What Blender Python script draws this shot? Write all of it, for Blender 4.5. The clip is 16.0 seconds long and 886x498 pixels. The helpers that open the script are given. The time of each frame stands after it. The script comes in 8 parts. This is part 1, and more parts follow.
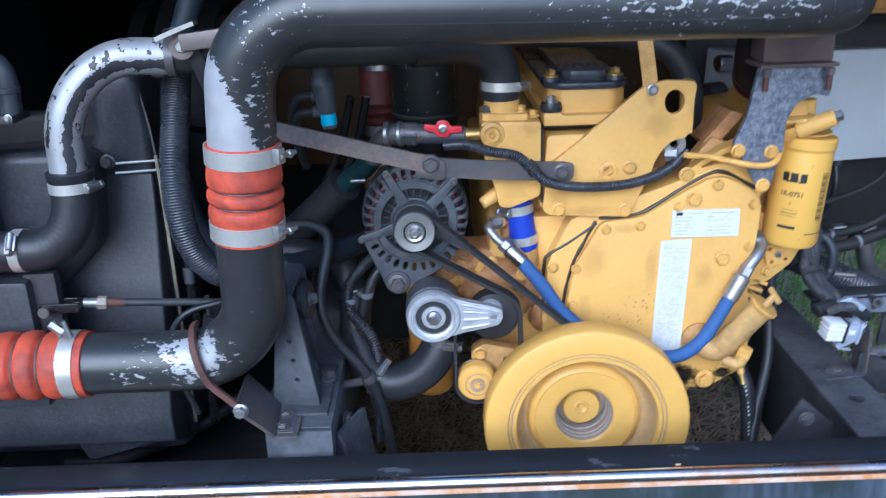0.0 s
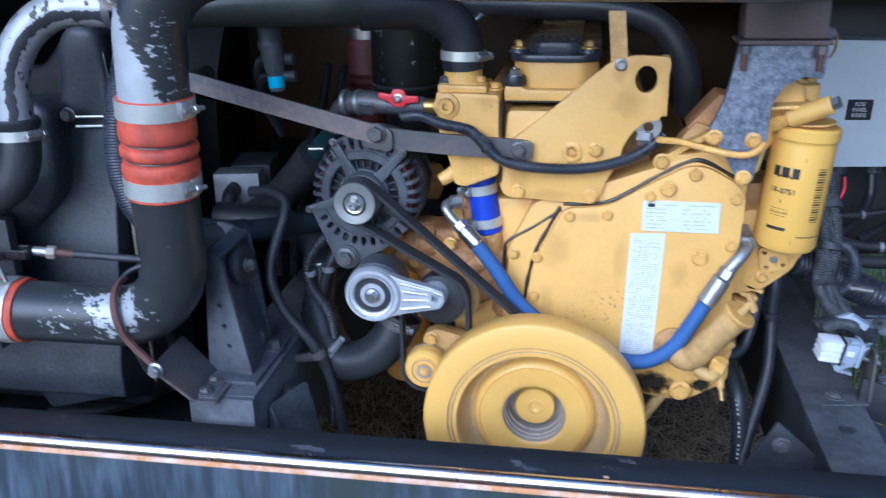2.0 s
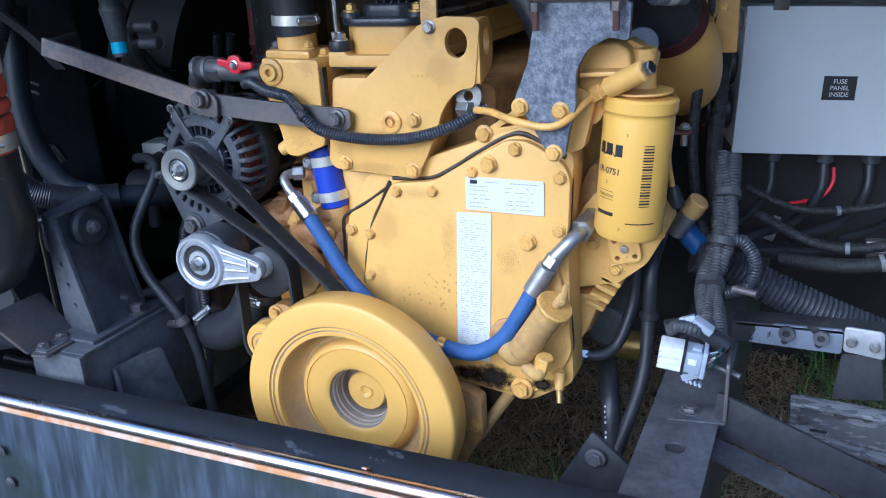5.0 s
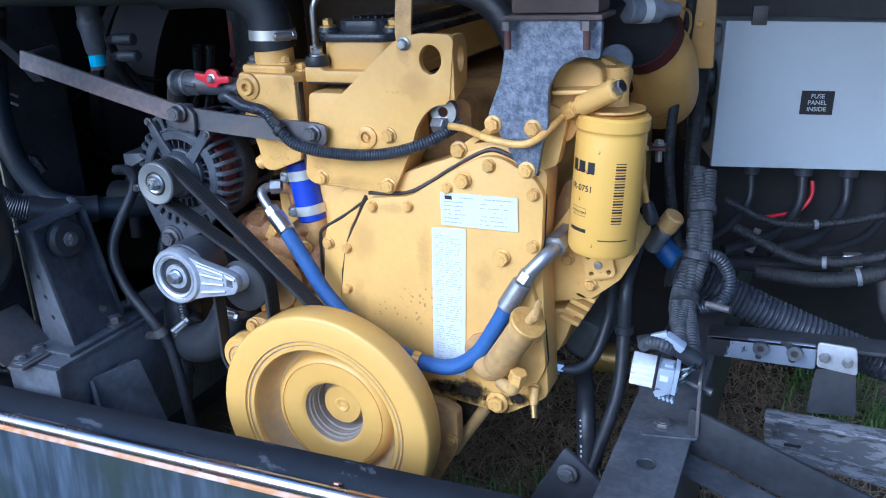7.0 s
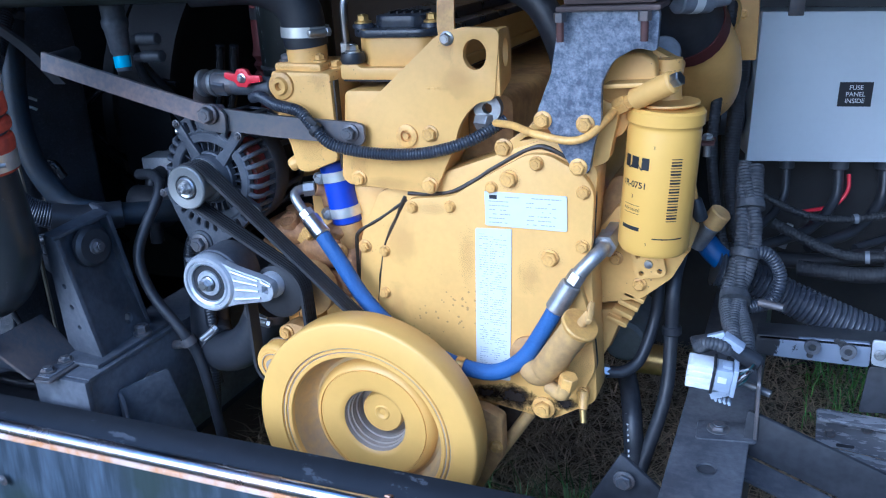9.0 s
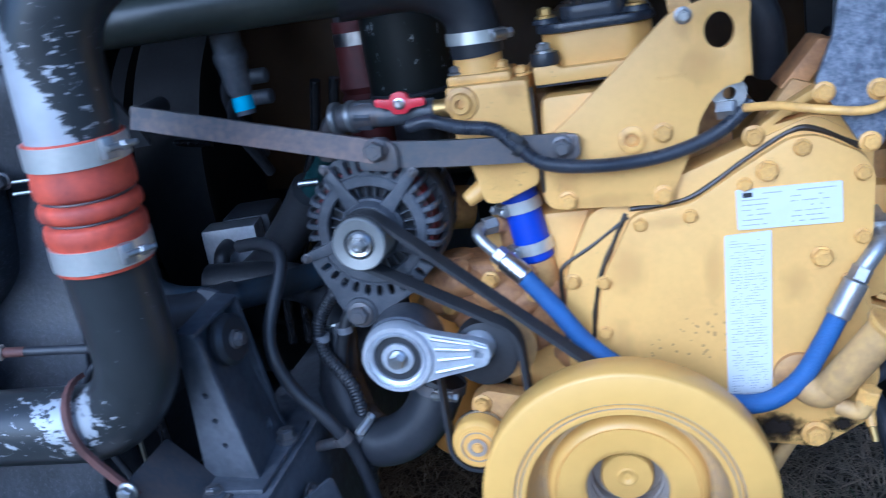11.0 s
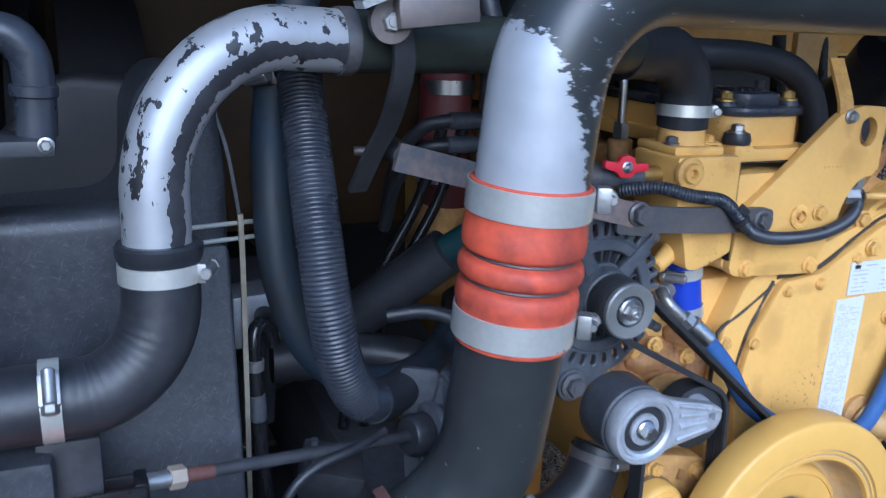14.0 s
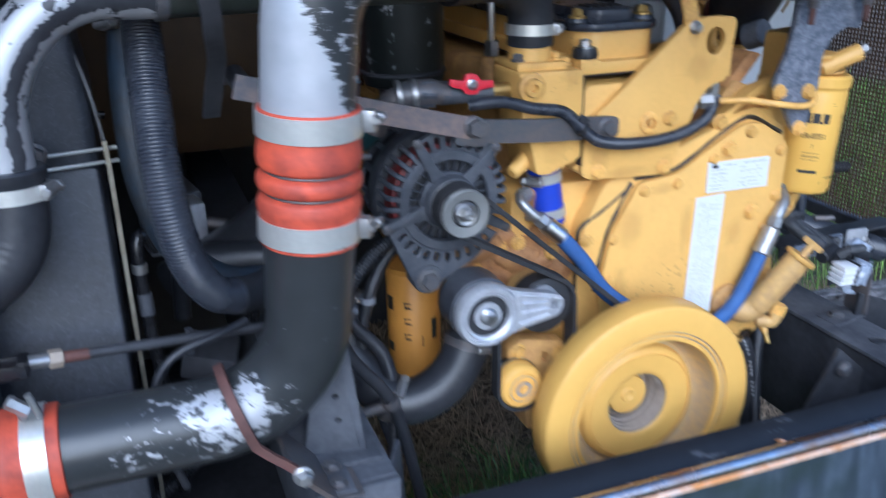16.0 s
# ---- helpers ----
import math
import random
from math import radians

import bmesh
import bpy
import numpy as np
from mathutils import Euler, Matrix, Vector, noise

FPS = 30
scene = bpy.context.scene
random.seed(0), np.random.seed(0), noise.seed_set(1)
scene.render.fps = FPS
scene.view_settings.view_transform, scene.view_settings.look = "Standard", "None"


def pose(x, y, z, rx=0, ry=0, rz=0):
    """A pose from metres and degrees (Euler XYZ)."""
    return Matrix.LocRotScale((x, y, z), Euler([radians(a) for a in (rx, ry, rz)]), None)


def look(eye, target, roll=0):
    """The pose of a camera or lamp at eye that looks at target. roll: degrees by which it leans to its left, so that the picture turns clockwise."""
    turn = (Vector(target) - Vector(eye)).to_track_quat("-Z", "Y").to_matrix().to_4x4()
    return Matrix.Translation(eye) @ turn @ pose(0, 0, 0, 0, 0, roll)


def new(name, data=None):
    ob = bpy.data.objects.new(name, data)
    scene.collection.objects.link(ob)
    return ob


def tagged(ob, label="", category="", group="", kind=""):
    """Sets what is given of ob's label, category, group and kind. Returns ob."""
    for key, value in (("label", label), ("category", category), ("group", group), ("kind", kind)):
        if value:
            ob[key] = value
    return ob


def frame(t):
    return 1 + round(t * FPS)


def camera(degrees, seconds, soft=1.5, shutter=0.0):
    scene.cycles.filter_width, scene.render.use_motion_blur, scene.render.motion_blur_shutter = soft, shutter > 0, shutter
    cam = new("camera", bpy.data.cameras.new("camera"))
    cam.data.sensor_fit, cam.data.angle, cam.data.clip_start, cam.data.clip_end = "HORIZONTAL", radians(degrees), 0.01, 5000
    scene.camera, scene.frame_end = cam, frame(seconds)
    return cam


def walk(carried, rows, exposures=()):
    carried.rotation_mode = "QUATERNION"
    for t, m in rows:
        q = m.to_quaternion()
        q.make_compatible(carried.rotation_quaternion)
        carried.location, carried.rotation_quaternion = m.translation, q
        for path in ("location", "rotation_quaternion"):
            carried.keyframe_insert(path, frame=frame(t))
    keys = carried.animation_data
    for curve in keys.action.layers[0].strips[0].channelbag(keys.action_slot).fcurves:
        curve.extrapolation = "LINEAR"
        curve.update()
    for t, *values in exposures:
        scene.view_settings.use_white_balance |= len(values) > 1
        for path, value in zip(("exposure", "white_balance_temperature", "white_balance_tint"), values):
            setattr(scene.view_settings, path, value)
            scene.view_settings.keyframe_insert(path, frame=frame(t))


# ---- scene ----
cam = camera(54.0, 16.0, soft=1.1, shutter=0.5)
PATH = [
    (0, (-0.005, 0.036, 1.429), (0.008, 1.915, 0.745), -1.8),
    (0.5, (0.01, 0.056, 1.416), (-0.062, 1.925, 0.707), -5.1),
    (1, (0.03, 0.084, 1.409), (-0.063, 1.954, 0.705), -5.0),
    (1.5, (0.148, 0.117, 1.393), (-0.15, 1.975, 0.715), -2.3),
    (2, (0.254, 0.105, 1.376), (-0.068, 1.958, 0.696), -1.0),
    (2.5, (0.336, 0.042, 1.35), (0.015, 1.908, 0.705), -0.6),
    (3, (0.432, 0.041, 1.339), (-0.008, 1.883, 0.694), -2.8),
    (3.5, (0.54, 0.148, 1.322), (-0.113, 1.922, 0.668), -2.2),
    (4, (0.639, 0.25, 1.323), (-0.001, 2.003, 0.604), -2.9),
    (4.2, (0.665, 0.267, 1.319), (-0.038, 2.001, 0.614), -2.6),
    (6.3, (0.719, 0.289, 1.331), (-0.079, 1.996, 0.662), -3.0),
    (6.5, (0.723, 0.289, 1.334), (-0.07, 1.997, 0.663), -2.9),
    (7, (0.723, 0.295, 1.334), (-0.043, 2.015, 0.661), -2.6),
    (7.5, (0.717, 0.299, 1.333), (-0.054, 2.012, 0.645), -2.9),
    (8, (0.71, 0.3, 1.331), (-0.096, 1.997, 0.644), -2.5),
    (8.2, (0.709, 0.299, 1.33), (-0.106, 1.992, 0.645), -2.6),
    (10.3, (0.527, 0.336, 1.295), (-0.079, 2.128, 0.645), -5.0),
    (10.5, (0.504, 0.38, 1.276), (-0.193, 2.145, 0.643), -7.0),
    (11, (0.231, 0.346, 1.289), (-0.21, 2.207, 0.705), -9.4),
    (11.5, (0.078, 0.297, 1.29), (-0.071, 2.197, 0.683), -2.8),
    (12, (-0.053, 0.32, 1.295), (-0.112, 2.234, 0.716), -3.4),
    (12.5, (-0.186, 0.361, 1.316), (0.07, 2.228, 0.644), -3.2),
    (13, (-0.26, 0.352, 1.317), (0.221, 2.166, 0.626), 1.3),
    (13.5, (-0.4, 0.39, 1.314), (0.377, 2.108, 0.647), -0.1),
    (14, (-0.504, 0.494, 1.323), (0.281, 2.256, 0.792), 1.9),
    (14.5, (-0.507, 0.539, 1.302), (0.388, 2.229, 0.716), 2.6),
    (15, (-0.506, 0.528, 1.321), (0.396, 2.222, 0.756), 0.7),
    (15.5, (-0.477, 0.463, 1.32), (0.311, 2.203, 0.728), 0.2),
    (16, (-0.359, 0.314, 1.359), (0.289, 2.06, 0.631), -1.0),
]
walk(cam, [(t, look(eye, target, roll)) for t, eye, target, roll in PATH], [(0.0, 0.44, 4620, 9), (1.0, 0.42, 4680, 9), (2.0, 0.40, 4420, 9), (4.2, 0.45, 4560, 9), (7.5, 0.56, 4230, 9), (10.5, 0.52, 4040, 9), (11.2, 0.36, 4020, 9), (12.2, 0.36, 4260, 9), (13.4, 0.32, 4400, 9), (14.4, 0.32, 4720, 9), (15.0, 0.34, 5250, 9), (15.5, 0.36, 5150, 9), (16.0, 0.42, 4640, 9)])

# ---- daylight: soft overcast sky ----
world = bpy.data.worlds.new("overcast_sky")
scene.world = world
world.use_nodes = True
wn, wl = world.node_tree.nodes, world.node_tree.links
sky = wn.new("ShaderNodeTexSky")
sky.sky_type = "NISHITA"
sky.sun_disc = False
sky.sun_elevation, sky.sun_rotation = radians(31), radians(197)
sky.air_density, sky.dust_density = 1.0, 3.0
wl.new(sky.outputs["Color"], wn["Background"].inputs["Color"])
wn["Background"].inputs["Strength"].default_value = 0.15
sun = new("sun", bpy.data.lights.new("sun", "SUN"))
sun.data.energy, sun.data.angle, sun.data.color = 1.3, radians(50), (1.0, 0.98, 0.95)
sun.matrix_world = look((-1.4, -3.6, 3.9), (0, 1.1, 1.0))


# ---- materials ----
def mat(name, base, rough=0.5, metal=0.0, dark=None, amount=0.5, scale=9.0, fine=120.0, bump=0.08, coat=0.0, rvar=0.15, vary=0.0, specks=0.0, scratch=0.0):
    """A painted or raw surface: base mixed with `dark` by two scales of noise, with fine relief."""
    m = bpy.data.materials.new(name)
    m.use_nodes = True
    n, l = m.node_tree.nodes, m.node_tree.links
    p = n["Principled BSDF"]
    p.inputs["Metallic"].default_value = metal
    p.inputs["Coat Weight"].default_value = coat
    tc = n.new("ShaderNodeTexCoord")
    big, small = n.new("ShaderNodeTexNoise"), n.new("ShaderNodeTexNoise")
    big.inputs["Scale"].default_value, big.inputs["Detail"].default_value = scale, 5.0
    big.inputs["Roughness"].default_value = 0.65
    small.inputs["Scale"].default_value, small.inputs["Detail"].default_value = fine, 3.0
    for t in (big, small):
        l.new(tc.outputs["Object"], t.inputs["Vector"])
    add = n.new("ShaderNodeMath")
    add.operation = "MULTIPLY_ADD"
    l.new(small.outputs["Fac"], add.inputs[0])
    add.inputs[1].default_value = 0.35
    l.new(big.outputs["Fac"], add.inputs[2])
    ramp = n.new("ShaderNodeMapRange")
    ramp.inputs["From Min"].default_value, ramp.inputs["From Max"].default_value = 0.55, 0.95
    ramp.inputs["To Max"].default_value = amount
    l.new(add.outputs[0], ramp.inputs["Value"])
    mix = n.new("ShaderNodeMix")
    mix.data_type = "RGBA"
    mix.inputs["A"].default_value = (*base, 1)
    mix.inputs["B"].default_value = (*(dark or [c * 0.55 for c in base]), 1)
    l.new(ramp.outputs["Result"], mix.inputs["Factor"])
    colour = mix.outputs["Result"]
    if specks:
        vor, gate, msk = n.new("ShaderNodeTexVoronoi"), n.new("ShaderNodeMath"), n.new("ShaderNodeTexNoise")
        vor.inputs["Scale"].default_value, msk.inputs["Scale"].default_value = 150.0, 11.0
        l.new(tc.outputs["Object"], vor.inputs["Vector"])
        l.new(tc.outputs["Object"], msk.inputs["Vector"])
        size = n.new("ShaderNodeMath")
        size.operation = "MULTIPLY_ADD"
        l.new(msk.outputs["Fac"], size.inputs[0])
        size.inputs[1].default_value, size.inputs[2].default_value = 1.3, -0.66
        gate.operation = "LESS_THAN"
        l.new(vor.outputs["Distance"], gate.inputs[0])
        l.new(size.outputs[0], gate.inputs[1])
        amt = n.new("ShaderNodeMath")
        amt.operation = "MULTIPLY"
        l.new(gate.outputs[0], amt.inputs[0])
        amt.inputs[1].default_value = specks
        spot = n.new("ShaderNodeMix")
        spot.data_type = "RGBA"
        l.new(amt.outputs[0], spot.inputs["Factor"])
        l.new(colour, spot.inputs["A"])
        spot.inputs["B"].default_value = (0.20, 0.10, 0.04, 1)
        colour = spot.outputs["Result"]
    if scratch:
        for turn, length, cutoff in ((0.5, 105.0, 0.65), (2.2, 130.0, 0.655), (1.2, 85.0, 0.66), (2.75, 120.0, 0.655)):
            mp, lines, thin = n.new("ShaderNodeMapping"), n.new("ShaderNodeTexNoise"), n.new("ShaderNodeMapRange")
            mp.inputs["Rotation"].default_value = (0, turn, 0)
            sc = n.new("ShaderNodeVectorMath")
            sc.operation = "MULTIPLY"
            sc.inputs[1].default_value = (length, length, 900.0)
            l.new(tc.outputs["Object"], mp.inputs["Vector"])
            l.new(mp.outputs["Vector"], sc.inputs[0])
            l.new(sc.outputs[0], lines.inputs["Vector"])
            lines.inputs["Scale"].default_value, lines.inputs["Detail"].default_value = 1.0, 2.0
            thin.inputs["From Min"].default_value, thin.inputs["From Max"].default_value = cutoff, cutoff + 0.05
            thin.inputs["To Max"].default_value = scratch
            l.new(lines.outputs["Fac"], thin.inputs["Value"])
            mk = n.new("ShaderNodeMix")
            mk.data_type = "RGBA"
            l.new(thin.outputs["Result"], mk.inputs["Factor"])
            l.new(colour, mk.inputs["A"])
            mk.inputs["B"].default_value = (0.30, 0.31, 0.34, 1)
            colour = mk.outputs["Result"]
    if vary:
        info, hsv = n.new("ShaderNodeObjectInfo"), n.new("ShaderNodeHueSaturation")
        mr = n.new("ShaderNodeMapRange")
        mr.inputs["To Min"].default_value, mr.inputs["To Max"].default_value = 1 - vary, 1 + vary
        l.new(info.outputs["Random"], mr.inputs["Value"])
        l.new(mr.outputs["Result"], hsv.inputs["Value"])
        l.new(colour, hsv.inputs["Color"])
        colour = hsv.outputs["Color"]
    l.new(colour, p.inputs["Base Color"])
    rr = n.new("ShaderNodeMapRange")
    rr.inputs["To Min"].default_value, rr.inputs["To Max"].default_value = max(0.05, rough - rvar), min(1, rough + rvar)
    l.new(big.outputs["Fac"], rr.inputs["Value"])
    l.new(rr.outputs["Result"], p.inputs["Roughness"])
    b = n.new("ShaderNodeBump")
    b.inputs["Strength"].default_value, b.inputs["Distance"].default_value = bump, 0.002
    l.new(small.outputs["Fac"], b.inputs["Height"])
    l.new(b.outputs["Normal"], p.inputs["Normal"])
    return m


def flaking(name, top, under, top_rough, under_rough, under_metal, spread, scale=16.0, zones=(), stretch=(1.0, 1.0, 0.62), rough=0.70, bare=()):
    """Dark paint that has flaked off in patches; zones are (centre, radius, gain) balls of heavy loss.
    bare: (point, direction, low, high, gain), paint gone on one side of a plane between two heights."""
    m = bpy.data.materials.new(name)
    m.use_nodes = True
    n, l = m.node_tree.nodes, m.node_tree.links
    p = n["Principled BSDF"]
    geo = n.new("ShaderNodeNewGeometry")
    noi = n.new("ShaderNodeTexNoise")
    noi.inputs["Scale"].default_value, noi.inputs["Detail"].default_value, noi.inputs["Roughness"].default_value = scale, 9.0, rough
    sq = n.new("ShaderNodeVectorMath")
    sq.operation = "MULTIPLY"
    sq.inputs[1].default_value = stretch
    l.new(geo.outputs["Position"], sq.inputs[0])
    l.new(sq.outputs[0], noi.inputs["Vector"])
    total = noi.outputs["Fac"]
    for centre, size, gain in zones:
        sub = n.new("ShaderNodeVectorMath")
        sub.operation = "SUBTRACT"
        l.new(geo.outputs["Position"], sub.inputs[0])
        sub.inputs[1].default_value = centre
        div = n.new("ShaderNodeVectorMath")
        div.operation = "DIVIDE"
        l.new(sub.outputs[0], div.inputs[0])
        div.inputs[1].default_value = size
        ln = n.new("ShaderNodeVectorMath")
        ln.operation = "LENGTH"
        l.new(div.outputs[0], ln.inputs[0])
        mr = n.new("ShaderNodeMapRange")
        mr.inputs["From Min"].default_value, mr.inputs["From Max"].default_value = 1.0, 0.35
        mr.inputs["To Max"].default_value = gain
        l.new(ln.outputs["Value"], mr.inputs["Value"])
        ad = n.new("ShaderNodeMath")
        l.new(total, ad.inputs[0])
        l.new(mr.outputs["Result"], ad.inputs[1])
        total = ad.outputs[0]
    for point, way, low, high, gain in bare:
        sub, dot = n.new("ShaderNodeVectorMath"), n.new("ShaderNodeVectorMath")
        sub.operation, dot.operation = "SUBTRACT", "DOT_PRODUCT"
        l.new(geo.outputs["Position"], sub.inputs[0])
        sub.inputs[1].default_value = point
        l.new(sub.outputs[0], dot.inputs[0])
        dot.inputs[1].default_value = Vector(way).normalized()
        side, sep = n.new("ShaderNodeMapRange"), n.new("ShaderNodeSeparateXYZ")
        side.inputs["From Min"].default_value, side.inputs["From Max"].default_value = -0.011, 0.006
        side.inputs["To Min"].default_value, side.inputs["To Max"].default_value = 0.0, gain
        l.new(dot.outputs["Value"], side.inputs["Value"])
        l.new(geo.outputs["Position"], sep.inputs[0])
        grown = side.outputs["Result"]
        for a, b in ((low, low + 0.006), (high, high - 0.022)):
            mask, mul = n.new("ShaderNodeMapRange"), n.new("ShaderNodeMath")
            mask.inputs["From Min"].default_value, mask.inputs["From Max"].default_value = a, b
            l.new(sep.outputs["Z"], mask.inputs["Value"])
            mul.operation = "MULTIPLY"
            l.new(grown, mul.inputs[0])
            l.new(mask.outputs["Result"], mul.inputs[1])
            grown = mul.outputs[0]
        ad = n.new("ShaderNodeMath")
        l.new(total, ad.inputs[0])
        l.new(grown, ad.inputs[1])
        total = ad.outputs[0]
    cut = n.new("ShaderNodeMapRange")
    cut.inputs["From Min"].default_value, cut.inputs["From Max"].default_value = spread, spread + 0.012
    l.new(total, cut.inputs["Value"])
    grime = n.new("ShaderNodeTexNoise")
    grime.inputs["Scale"].default_value, grime.inputs["Detail"].default_value = 38.0, 6.0
    l.new(geo.outputs["Position"], grime.inputs["Vector"])
    duo = []
    for c, f in ((top, 0.5), (under, 0.60)):
        x = n.new("ShaderNodeMix")
        x.data_type = "RGBA"
        x.inputs["A"].default_value, x.inputs["B"].default_value = (*c, 1), (*[v * f for v in c], 1)
        l.new(grime.outputs["Fac"], x.inputs["Factor"])
        duo.append(x.outputs["Result"])
    mix = n.new("ShaderNodeMix")
    mix.data_type = "RGBA"
    l.new(cut.outputs["Result"], mix.inputs["Factor"])
    l.new(duo[0], mix.inputs["A"])
    l.new(duo[1], mix.inputs["B"])
    l.new(mix.outputs["Result"], p.inputs["Base Color"])
    for key, a, b in (("Roughness", top_rough, under_rough), ("Metallic", 0.0, under_metal)):
        mr = n.new("ShaderNodeMapRange")
        mr.inputs["To Min"].default_value, mr.inputs["To Max"].default_value = a, b
        l.new(cut.outputs["Result"], mr.inputs["Value"])
        l.new(mr.outputs["Result"], p.inputs[key])
    inv = n.new("ShaderNodeMath")
    inv.operation = "MULTIPLY_ADD"
    l.new(cut.outputs["Result"], inv.inputs[0])
    inv.inputs[1].default_value = -1.0
    l.new(grime.outputs["Fac"], inv.inputs[2])
    b = n.new("ShaderNodeBump")
    b.inputs["Strength"].default_value, b.inputs["Distance"].default_value = 0.25, 0.0015
    l.new(inv.outputs[0], b.inputs["Height"])
    l.new(b.outputs["Normal"], p.inputs["Normal"])
    return m


YELLOW = mat("yellow_engine_paint", (0.745, 0.445, 0.112), 0.45, dark=(0.54, 0.305, 0.075), amount=0.5, scale=7, fine=160, bump=0.10, specks=0.55)
YELLOW_BOLT = mat("yellow_painted_bolt", (0.72, 0.425, 0.10), 0.42, dark=(0.33, 0.15, 0.05), amount=0.7, scale=60, fine=300, bump=0.1, vary=0.14)
YELLOW_CAST = mat("yellow_painted_casting", (0.62, 0.365, 0.11), 0.55, dark=(0.22, 0.105, 0.05), amount=0.85, scale=18, fine=110, bump=0.4)
YELLOW_PULLEY = mat("yellow_pulley_paint", (0.745, 0.44, 0.095), 0.42, dark=(0.56, 0.32, 0.065), amount=0.4, scale=5, fine=90, bump=0.06)
WORN_YELLOW = mat("worn_dusty_yellow", (0.60, 0.375, 0.12), 0.55, dark=(0.26, 0.16, 0.08), amount=0.75, scale=20, fine=140, bump=0.2)
FILTER_YELLOW = mat("filter_can_yellow", (0.76, 0.455, 0.085), 0.34, dark=(0.64, 0.37, 0.065), amount=0.3, scale=6, fine=60, bump=0.02)
BLACK_PAINT = mat("dusty_black_frame_paint", (0.020, 0.021, 0.025), 0.5, dark=(0.075, 0.076, 0.084), amount=0.75, scale=8, fine=90, bump=0.25)
GREY_DUST = mat("grey_dusty_frame_top", (0.045, 0.047, 0.056), 0.6, dark=(0.15, 0.15, 0.16), amount=0.8, scale=16, fine=140, bump=0.25)
RUBBER = mat("black_rubber", (0.019, 0.0205, 0.025), 0.42, dark=(0.05, 0.05, 0.056), amount=0.7, scale=12, fine=150, bump=0.12)
BELT = mat("belt_rubber", (0.014, 0.014, 0.016), 0.65, dark=(0.04, 0.04, 0.043), amount=0.6, scale=20, fine=200, bump=0.1)
PLASTIC = mat("ribbed_black_plastic", (0.027, 0.030, 0.040), 0.29, dark=(0.075, 0.080, 0.095), amount=0.6, scale=15, fine=90, bump=0.06)
TANK = mat("weathered_black_plastic", (0.025, 0.028, 0.035), 0.46, dark=(0.068, 0.072, 0.088), amount=0.8, scale=14, fine=170, bump=0.25, scratch=0.13)
STEEL = mat("zinc_steel", (0.62, 0.62, 0.63), 0.32, 1.0, dark=(0.35, 0.34, 0.33), amount=0.6, scale=30, fine=220, bump=0.06)
CLAMP = mat("brushed_clamp_band", (0.76, 0.755, 0.70), 0.32, 0.62, dark=(0.5, 0.49, 0.44), amount=0.6, scale=16, fine=240, bump=0.06)
ALUMINIUM = mat("cast_aluminium", (0.60, 0.61, 0.64), 0.42, 0.55, dark=(0.34, 0.35, 0.38), amount=0.6, scale=25, fine=200, bump=0.15)
DARK_CAST = mat("alternator_grey_casting", (0.058, 0.062, 0.074), 0.46, 0.2, dark=(0.14, 0.145, 0.16), amount=0.7, scale=22, fine=190, bump=0.2)
DARK_STEEL = mat("dark_worn_steel", (0.10, 0.105, 0.115), 0.45, 0.4, dark=(0.24, 0.17, 0.13), amount=0.7, scale=14, fine=170, bump=0.15)
RUST = mat("rusty_steel", (0.12, 0.052, 0.040), 0.7, 0.0, dark=(0.05, 0.03, 0.028), amount=0.8, scale=18, fine=160, bump=0.35)
STRAP_STEEL = mat("rust_tinged_flat_bar", (0.10, 0.10, 0.11), 0.5, 0.15, dark=(0.36, 0.23, 0.17), amount=0.95, scale=7, fine=160, bump=0.12)
ORANGE = mat("orange_silicone", (0.68, 0.105, 0.045), 0.58, dark=(0.12, 0.028, 0.026), amount=0.95, scale=13, fine=70, bump=0.14)
DARK_RED = mat("dirty_red_silicone", (0.085, 0.014, 0.013), 0.6, dark=(0.03, 0.009, 0.009), amount=0.7)
RED = mat("red_handle_paint", (0.66, 0.025, 0.045), 0.35, dark=(0.4, 0.02, 0.03), amount=0.4, scale=40)
COPPER = mat("red_copper_winding", (0.018, 0.010, 0.010), 0.4, 0.0, dark=(0.42, 0.035, 0.03), amount=0.8, scale=60, fine=160)
PULLEY_STEEL = mat("dull_pulley_steel", (0.30, 0.30, 0.29), 0.42, 0.6, dark=(0.20, 0.20, 0.19), amount=0.5, scale=30, fine=220, bump=0.05)
FRAME = mat("dusty_frame_steel", (0.052, 0.056, 0.067), 0.58, dark=(0.155, 0.16, 0.18), amount=0.85, scale=9, fine=110, bump=0.3)
# filter yellow for the lower can, dulled to carry the shade it stands in
FILTER_SHADE = mat("shaded_yellow_filter_can", (0.60, 0.29, 0.045), 0.45, dark=(0.42, 0.19, 0.035), amount=0.6, scale=9, fine=90, bump=0.05)
MESH_BROWN = mat("brown_grille_paint", (0.16, 0.095, 0.055), 0.6, dark=(0.08, 0.05, 0.03), amount=0.7, scale=8)
BLUE = mat("blue_braided_hose", (0.045, 0.112, 0.31), 0.65, dark=(0.035, 0.07, 0.19), amount=0.6, scale=30, fine=420, bump=0.5)
BLUE_SIL = mat("blue_silicone", (0.025, 0.055, 0.48), 0.45, dark=(0.02, 0.035, 0.30), amount=0.5, scale=20, fine=160, bump=0.1)
BLUE_OLD = mat("faded_blue_hose", (0.014, 0.017, 0.021), 0.6, dark=(0.012, 0.040, 0.085), amount=0.55, scale=16, fine=160, bump=0.15)
TEAL = mat("teal_rubber", (0.014, 0.055, 0.06), 0.5, dark=(0.014, 0.028, 0.032), amount=0.7, scale=16)
